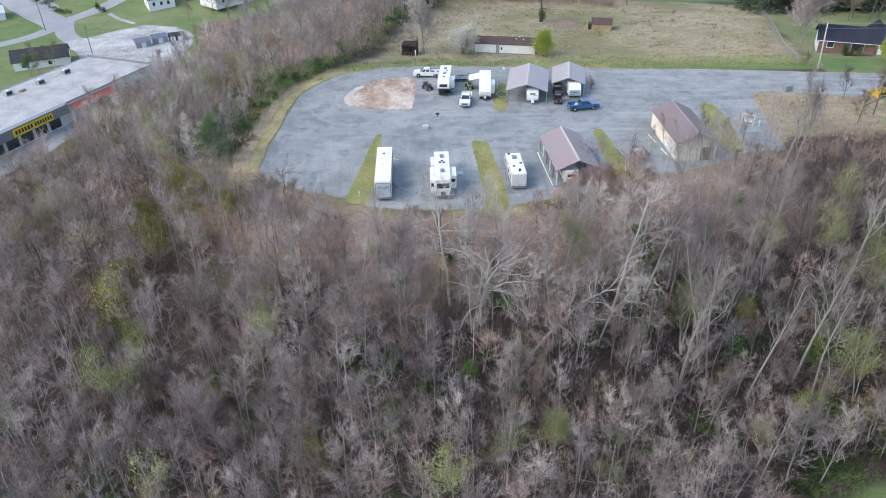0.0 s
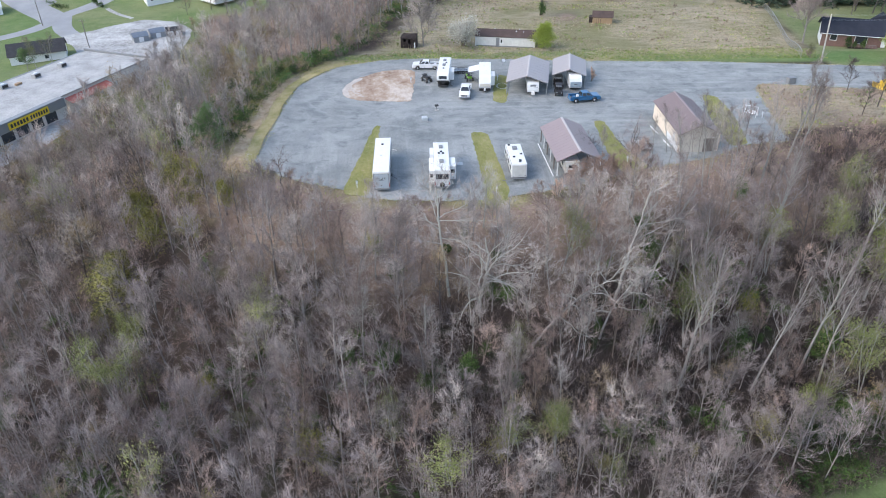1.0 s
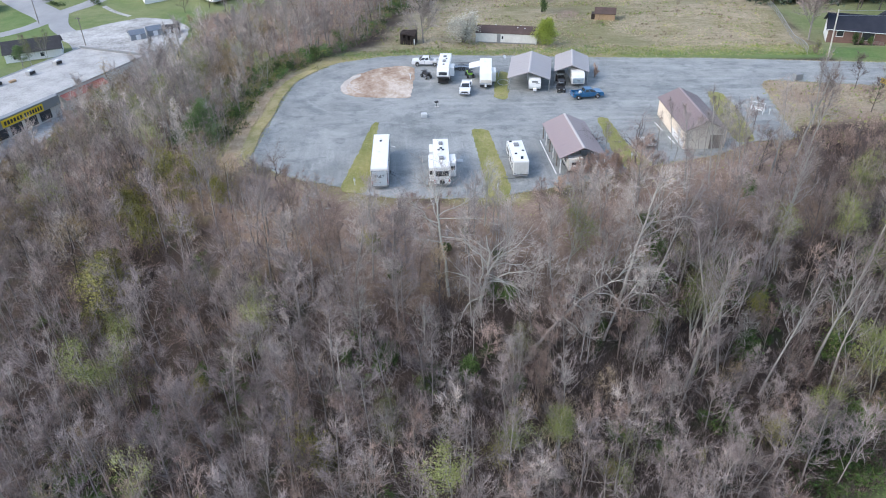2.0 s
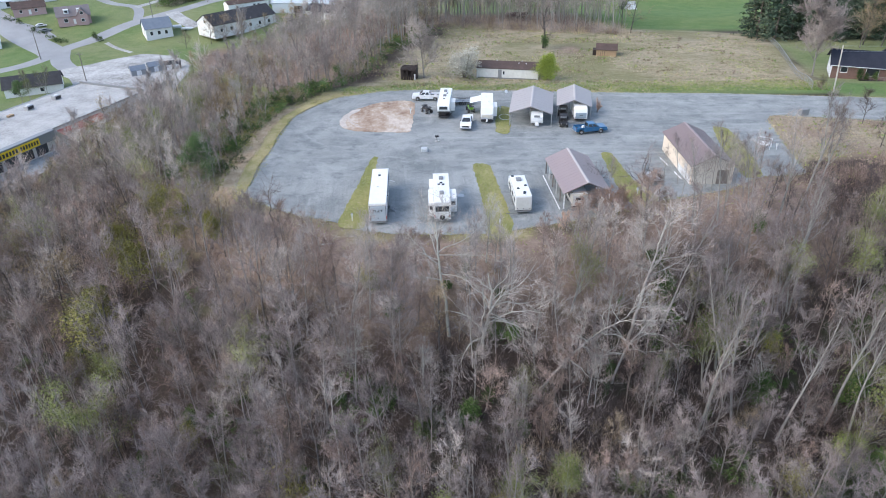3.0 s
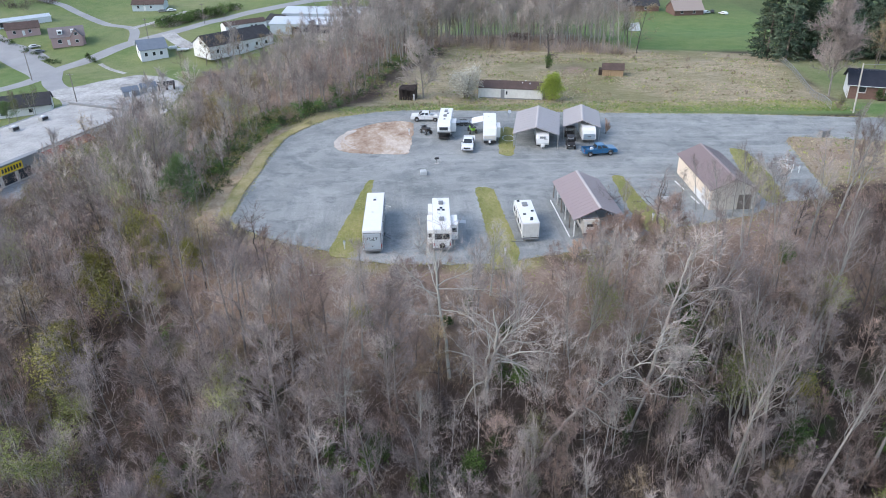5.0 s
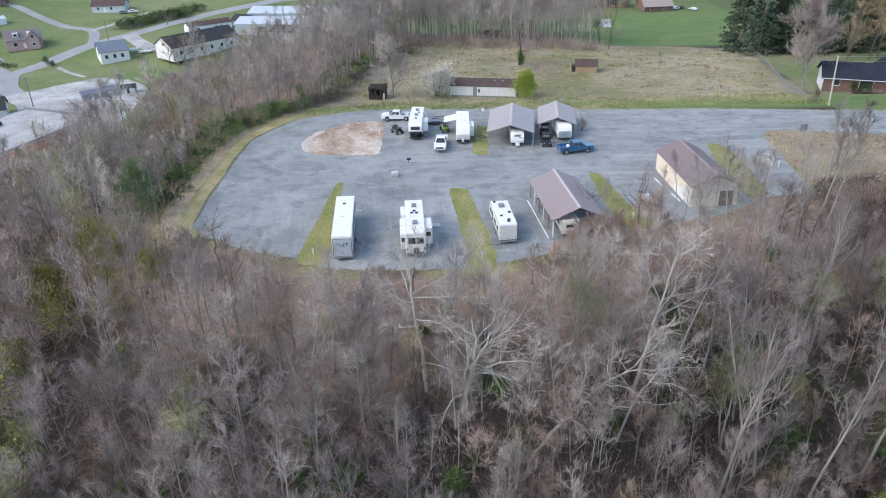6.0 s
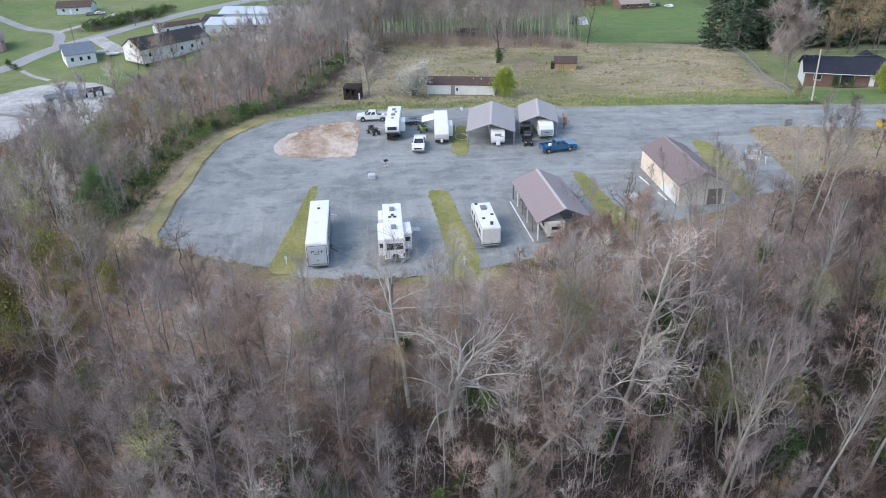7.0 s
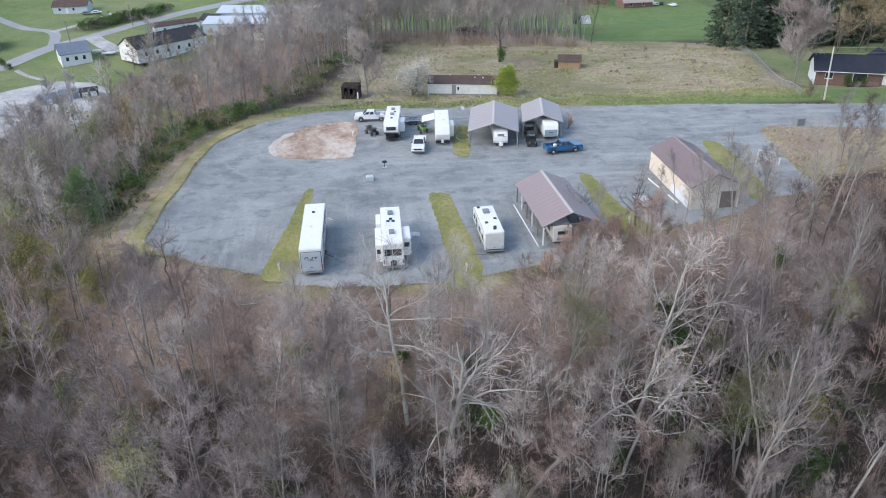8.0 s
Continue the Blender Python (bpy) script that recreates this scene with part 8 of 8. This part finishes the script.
for e in (-1, 1):
    part("wing_roof", plate([(3.3, -6.7, 6.5), (3.3, -1.5, 6.5), (3.3 + e * 2.45, -1.5, 3.3), (3.3 + e * 2.45, -6.7, 3.3)], 0.1), ROOF_MAUVE, wing)
for z in (1.0, 4.0):
    wf = part("window", box((2.6, -6.45, z), (4.0, -6.39, z + 1.3), 0.01), SIDING_WHITE, wing)
    part("pane", box((2.75, -6.48, z + 0.12), (3.85, -6.44, z + 1.18), 0.004), GLASS, wf)
building("brown-roofed house beside the street", "house", "house", -182, 333.5, 30, 13, 4.4, 3.0, 5.2, SIDING_PINK, ROOF_RUST, over=0.4, openings=[("s", -4, -3, 1, 2.2, "window"), ("s", 2, 3, 1, 2.2, "window"), ("s", -0.5, 0.5, 0, 2.1, "door")], group="town houses")
building("long narrow white shed", "long_shed", "shed", -190, 345.5, 42, 27, 2.6, 2.4, 3.4, SIDING_WHITE, ROOF_PALE, over=0.2, openings=[("s", -8, -6, 0, 2, "bay")])
building("grey hillside house above the town", "house", "house", -141.5, 378, 3, 15, 4.2, 3.0, 5.2, RAMPGREY, ROOF_RUST, over=0.4, openings=[("s", -5, -4, 1, 2.2, "window"), ("s", 1, 2, 1, 2.2, "window"), ("s", -2, -1, 0, 2.1, "door")], group="town houses")
building("white house across the street", "house", "house", -183, 296, 30, 11, 4.2, 3.0, 5.0, SIDING_WHITE, ROOF_PALE, over=0.4, openings=[("s", -3, -2, 1, 2.2, "window"), ("e", -1, 0, 1, 2.2, "window")], group="town houses")
for x, y, rz in ((-107.0, 256.2, 32), (-102.4, 260.8, 32)):
    sb = building("small dark-grey storage shed in the yard", "storage_shed", "shed", x, y, rz, 5.2, 1.9, 2.1, 3.3, paint("slate_grey_siding", (0.24, 0.26, 0.28), 0.6), ROOF_BLUE, over=0.15, openings=[("s", -0.8, 0.8, 0, 1.9, "door")], group="yard sheds")
pc = building("small white-framed display shed", "display_shed", "shed", -97.0, 263.6, 20, 5.5, 1.8, 2.1, 3.0, WOODDARK, ROOF_DARK, over=0.2, openings=[("s", -2.2, -0.4, 0.1, 1.9, SIDING_WHITE), ("s", 0.4, 2.2, 0.1, 1.9, SIDING_WHITE), ("s", -2.0, -0.6, 0.2, 1.7, "bay"), ("s", 0.6, 2.0, 0.2, 1.7, "bay")])
building("tan-roofed house beyond the green lawn", "house", "house", 118.5, 366, 5, 14, 5.5, 2.6, 6.2, BRICK, paint("tan_shingle_roof", (0.33, 0.27, 0.24), 0.85, dirt=0.3), over=0.5, openings=[("s", -4, -3, 1, 2.2, "window"), ("s", 2, 3, 1, 2.2, "window")], group="far houses")
building("brick house beyond the green lawn", "house", "house", 98, 377, 0, 20, 4.5, 2.8, 5.0, BRICK, ROOF_DARK, over=0.5, openings=[("s", -6, -5, 1, 2.2, "window"), ("s", 3, 4, 1, 2.2, "window")], group="far houses")
tent = thing("white_tent", "small white pitched tent on the lawn edge", "tent", 83.6, 322.5, 20)
tt = bmesh.new()
va = [tt.verts.new(p) for p in ((-2, -1.8, 0), (2, -1.8, 0), (2, 1.8, 0), (-2, 1.8, 0), (-2, 0, 3.2), (2, 0, 3.2))]
for f in ((0, 1, 5, 4), (2, 3, 4, 5), (0, 4, 3), (1, 2, 5), (0, 3, 2, 1)):
    tt.faces.new([va[i] for i in f])
part("canvas", tt, SIDING_WHITE, tent)


def car(label, x, y, rz, mat):
    root = thing("car", label, "car", x, y, rz, None, "parked cars")
    body = part("body", prism([(-2.2, 0.4), (2.2, 0.4), (2.25, 0.75), (1.2, 0.95), (0.6, 1.4), (-1.2, 1.42), (-1.9, 1.0), (-2.25, 0.9)], -0.88, 0.88, 0.08), mat, root)
    for s in (-1, 1):
        part("side_window", box((-1.2, s * 0.89 - 0.01, 0.98), (0.55, s * 0.89 + 0.01, 1.3), 0.01), GLASS, body)
        for wx in (-1.35, 1.4):
            wheel(root, wx, s * 0.78, 0.33, 0.2, s)
    part("windscreen", plate([(1.18, -0.7, 0.99), (1.18, 0.7, 0.99), (0.66, 0.62, 1.4), (0.66, -0.62, 1.4)], 0.03), GLASS, body)
    return root


for k, (x, y, rz, mt) in enumerate(((-170.5, 318.5, 40, CARWHITE), (-166.5, 313.5, 35, GREYP), (-133.5, 371.5, 10, GREYP), (-129.5, 372.5, 20, CARWHITE), (128.5, 364, 30, CARWHITE), (135.5, 361, 120, CARWHITE), (132, 366, 70, BLACK), (-91.5, 208, 70, CARWHITE), (-93.0, 196, 70, GREYP), (-76.5, 179, 30, CARWHITE))):
    car({CARWHITE: "white car parked on the pavement", GREYP: "grey car parked on the pavement", BLACK: "black car parked on the grass"}[mt], x, y, rz, mt)
tank = thing("gas_tank", "white horizontal gas tank behind the house", "gas tank", -110.6, 313.5, 20)
tk = rod((-1.8, 0, 1.1), (1.8, 0, 1.1), 0.7, sides=14)
bmesh.ops.bevel(tk, geom=[e for e in tk.edges if abs(e.verts[0].co.x - e.verts[1].co.x) < 1e-4], offset=0.3, segments=3, affect="EDGES")
part("vessel", tk, SIDING_WHITE, tank)
for x in (-1, 1):
    part("leg", box((x - 0.1, -0.4, 0), (x + 0.1, 0.4, 0.6)), CONCRETE, tank)
bt = thing("boat", "white covered boat on a trailer", "boat", -106.0, 312.0, 10)
part("hull", prism([(-2.4, 0.6), (1.6, 0.5), (2.6, 1.1), (1.5, 1.2), (-2.4, 1.2)], -0.8, 0.8, 0.12), SIDING_WHITE, bt)
for s in (-1, 1):
    wheel(bt, -0.6, s * 0.8, 0.3, 0.2, s)

# hedges and garden trees in the town
trnd = random.Random(5)
hedge = []
for k in range(60):
    u = trnd.random()
    hedge.append((-121 + 24 * u + trnd.uniform(-3, 2) - 3, 342 + 27 * u + trnd.uniform(-2, 3) + 4, trnd.uniform(0.7, 1.3)))
woods("scrub", BRUSH_MAUVE, [(x + trnd.uniform(-4, 4), y + trnd.uniform(-3, 3), s * 0.9) for x, y, s in hedge for _ in range(2)], trnd, "leafless scrub along the street bank")
woods("hedge", BUSH_DARK, [(x + trnd.gauss(0, 1.5), y + trnd.gauss(0, 1.5), s * 1.6) for x, y, s in hedge for _ in range(2)], trnd, "dark hedge and scrub along the street")
for x, y, s in ((-138.2, 300.6, 0.55), (-118.8, 301, 0.3), (-186, 300, 0.8)):
    SHRUB.plant(x, y, trnd, s, label="clipped dark green bush on a lawn")
SHRUB.plant(-140.6, 302.1, trnd, 0.8, label="clipped dark green bush on a lawn")
for x, y, s in ((-127.5, 231.5, 0.75), (-131.5, 228.5, 0.7)):
    SPRING.plant(x, y, trnd, s, label="small tree in pale leaf beside a house")
for x, y, s in ((-53.4, 259, 1.1), (-50, 262, 1.0), (-41.7, 143.5, 0.8), (-43, 146, 0.7), (-87, 255, 0.8), (-64, 258, 0.9), (-92, 296, 0.9), (-84, 290, 0.9), (-78, 296, 0.95), (-70, 300, 0.9), (-100, 290, 0.6)):
    ORANGE.plant(x, y, trnd, s)
GREENTREE.plant(-133.2, 226, trnd, 0.75, label="rounded tree in pale green leaf by a dark-roofed house")
edge, copse = [], []
for _ in range(46):
    u = trnd.random()
    edge.append((-190 + 37 * u + trnd.uniform(-1.5, 1.5), 327 - 26.5 * u + trnd.uniform(-1.2, 1.2), trnd.uniform(0.5, 0.85)))
for _ in range(26):
    copse.append((trnd.uniform(-240, -192), trnd.uniform(368, 405), trnd.uniform(0.5, 0.9)))
woods("hedge", BUSH_DARK, edge, trnd, "low green hedge along the street")
woods("scrub", BRUSH_SHADE, [(x + trnd.gauss(0, 3), y + trnd.gauss(0, 3), s * 1.8) for x, y, s in copse for _ in range(6)], trnd, "dark leafless scrub on the hillside")
woods("woods", GREY, copse, trnd, "dark bare trees above the town")
for _ in range(3):
    BRUSH.plant(trnd.uniform(-150, -138), trnd.uniform(248, 258), trnd, 0.8, label="brown brush behind the dark-roofed house")


# ---- grass tufts and straw, uncountable ----
def tufts(name, spots, blades, size, mats, rnd, label, lift=0.0):
    """Clumps of grass blades on the ground at the given places."""
    tri, mi = [], []
    for x, y in spots:
        z = max(hz(x, y), lift) if lift else hz(x, y)
        k = rnd.randrange(len(mats))
        for _ in range(blades):
            a = rnd.uniform(0, 6.28)
            s = size * rnd.uniform(0.5, 1.3)
            w = 0.25 * s
            bx, by = x + rnd.gauss(0, size * 0.5), y + rnd.gauss(0, size * 0.5)
            tri += [(bx - w * math.cos(a), by - w * math.sin(a), z - 0.02), (bx + w * math.cos(a), by + w * math.sin(a), z - 0.02), (bx + rnd.gauss(0, 0.35) * s, by + rnd.gauss(0, 0.35) * s, z + s)]
            mi.append(k)
    v = np.array(tri)
    me = tri_mesh(name, v, np.arange(len(v)).reshape(-1, 3), mats, np.array(mi))
    return tagged(new(name, me), label, "grass", kind="stuff")


grnd = random.Random(31)
GRASSBLADE = twig("grass_blades", (0.25, 0.30, 0.08), (0.42, 0.42, 0.16), vary=0.25)
DRYWEED = twig("dead_brown_weeds", (0.19, 0.15, 0.105), (0.33, 0.27, 0.19), vary=0.3)
GREENBLADE = twig("green_weeds", (0.14, 0.22, 0.06), (0.26, 0.34, 0.11), vary=0.3)


def inside(poly, x, y):
    c = False
    n = len(poly)
    for i in range(n):
        (x1, y1), (x2, y2) = poly[i], poly[(i + 1) % n]
        if (y1 > y) != (y2 > y) and x < (x2 - x1) * (y - y1) / (y2 - y1) + x1:
            c = not c
    return c


STRIPS = [[(-11.1, 123.6), (-12.2, 123.2), (-13.6, 112), (-15.3, 98.4), (-11.5, 97), (-11.1, 112)], [(5.7, 119.4), (8.6, 119.0), (9.6, 109), (10.6, 98), (9.5, 93.5), (6.6, 93.5), (6.3, 109)], [(28.8, 123.6), (30.6, 123.4), (31.6, 113), (34.0, 105), (30.2, 102), (28.6, 114)], [(53.0, 135.8), (55.4, 134.4), (55.4, 126), (53.6, 113.2), (50.4, 112.2), (50.4, 120), (51.2, 127)], [(12.2, 149.3), (14.8, 149.0), (13.5, 135.0), (11.0, 135.4)]]
lst = []
for poly in STRIPS:
    xs, ys = [p[0] for p in poly], [p[1] for p in poly]
    for _ in range(int((max(xs) - min(xs)) * (max(ys) - min(ys)) * 10)):
        x, y = grnd.uniform(min(xs) - 0.2, max(xs) + 0.2), grnd.uniform(min(ys), max(ys))
        if inside(poly, x + grnd.uniform(-0.3, 0.3), y):
            lst.append((x, y))
tufts("strip_grass", lst, 3, 0.13, [GRASSBLADE, STRAW, GRASSBLADE], grnd, "tufts of grass on the strips between bays", 0.09)
lst = []
for _ in range(16000):
    x, y = grnd.uniform(-36, 62), grnd.uniform(86, 166)
    if not inside(LOT, x, y) and y > float(south_edge(x)) - 3 and x > float(west_edge(y)) - 1:
        lst.append((x, y))
for i in range(len(LOT)):
    a, b = Vector(LOT[i]), Vector(LOT[(i + 1) % len(LOT)])
    for _ in range(int((b - a).length * 9)):
        p = a.lerp(b, grnd.random())
        lst.append((p.x + grnd.gauss(0, 0.25), p.y + grnd.gauss(0, 0.25)))
tufts("verge_grass", lst, 3, 0.16, [GRASSBLADE, STRAW, STRAW], grnd, "rough grass and straw round the gravel", 0.03)
lst = []
for _ in range(20000):
    x, y = grnd.uniform(-20, 100), 160 + 112 * grnd.random() ** 1.4
    if y > 168 + 4 * noise.noise(Vector((x * 0.1, y * 0.1, 4))) and x > float(west_edge(y)) + 4 and y < 274 - 0.42 * (x + 20) and x < 80 + (y - 158) * 0.25 and noise.noise(Vector((x * 0.06, y * 0.06, 0))) > -0.25:
        lst.append((x, y))
for _ in range(2500):
    x, y = grnd.uniform(55, 105), grnd.uniform(108, 142)
    if not inside(LOT, x, y) and y > float(south_edge(x)):
        lst.append((x, y))
weeds = [(grnd.uniform(-22, 88), 160.5 + 9 * grnd.random() ** 1.6) for _ in range(3600)]
weeds = [(x, y - 0.05 * max(0, x - 20)) for x, y in weeds if not inside(LOT, x, y - 0.05 * max(0, x - 20))]
tufts("green_weeds", weeds, 4, 0.26, [GREENBLADE, GREENBLADE, GRASSBLADE, STRAW], grnd, "green weeds along the edge of the field")
clumps = [(x + grnd.gauss(0, 1.0), y + grnd.gauss(0, 0.6)) for x, y in lst[::3] if noise.noise(Vector((x * 0.15, y * 0.25, 8))) > 0.05]
tufts("field_weeds", clumps, 5, 0.42, [GRASSBLADE, STRAW, DRYWEED, GREENBLADE, DRYWEED], grnd, "coarse clumps of weeds on the field")
tufts("field_straw", lst, 4, 0.24, [STRAW, STRAW, STRAW, DRYWEED, GREENBLADE], grnd, "dry straw and weeds on the field")
BANKSTRAW = grained("pale_bank_straw", [(0.32, (0.23, 0.165, 0.10)), (0.5, (0.40, 0.30, 0.195)), (0.68, (0.56, 0.46, 0.33))], 0.5, 4.0, 0.95, 0.5, 0.08, world_space=True)
BANKGRASS = grained("yellow_green_edge_grass", [(0.34, (0.18, 0.185, 0.055)), (0.46, (0.30, 0.27, 0.11)), (0.58, (0.45, 0.365, 0.21))], 0.3, 5.0, 0.95, 0.5, 0.08, world_space=True)
rim_x = lambda y: float(np.interp(y, [104, 109.5, 120, 134, 146, 152.5, 157], [-27.5, -32, -31.8, -31.3, -30.5, -27, -23.8]))
ribbon("bank", [(rim_x(y) - 3.3 + 0.4 * math.sin(y * 0.9), y) for y in range(106, 153, 3)], 3.8, BANKSTRAW, "tan straw-covered bank beside the gravel", 0.12)
ribbon("verge", [(rim_x(y) - 0.95 + 0.2 * math.sin(y * 1.7), y) for y in range(106, 156, 3)], 2.2, BANKGRASS, "yellow-green grass verge along the gravel", 0.16)
edge_tufts = []
for _ in range(1500):
    y = grnd.uniform(105, 156)
    edge_tufts.append((rim_x(y) + grnd.choice((0.1, -2.0, -4.8)) + grnd.gauss(0, 0.3), y))
tufts("bank_grass", edge_tufts, 4, 0.2, [GRASSBLADE, STRAW], grnd, "tufts of grass and straw on the western bank", 0.05)
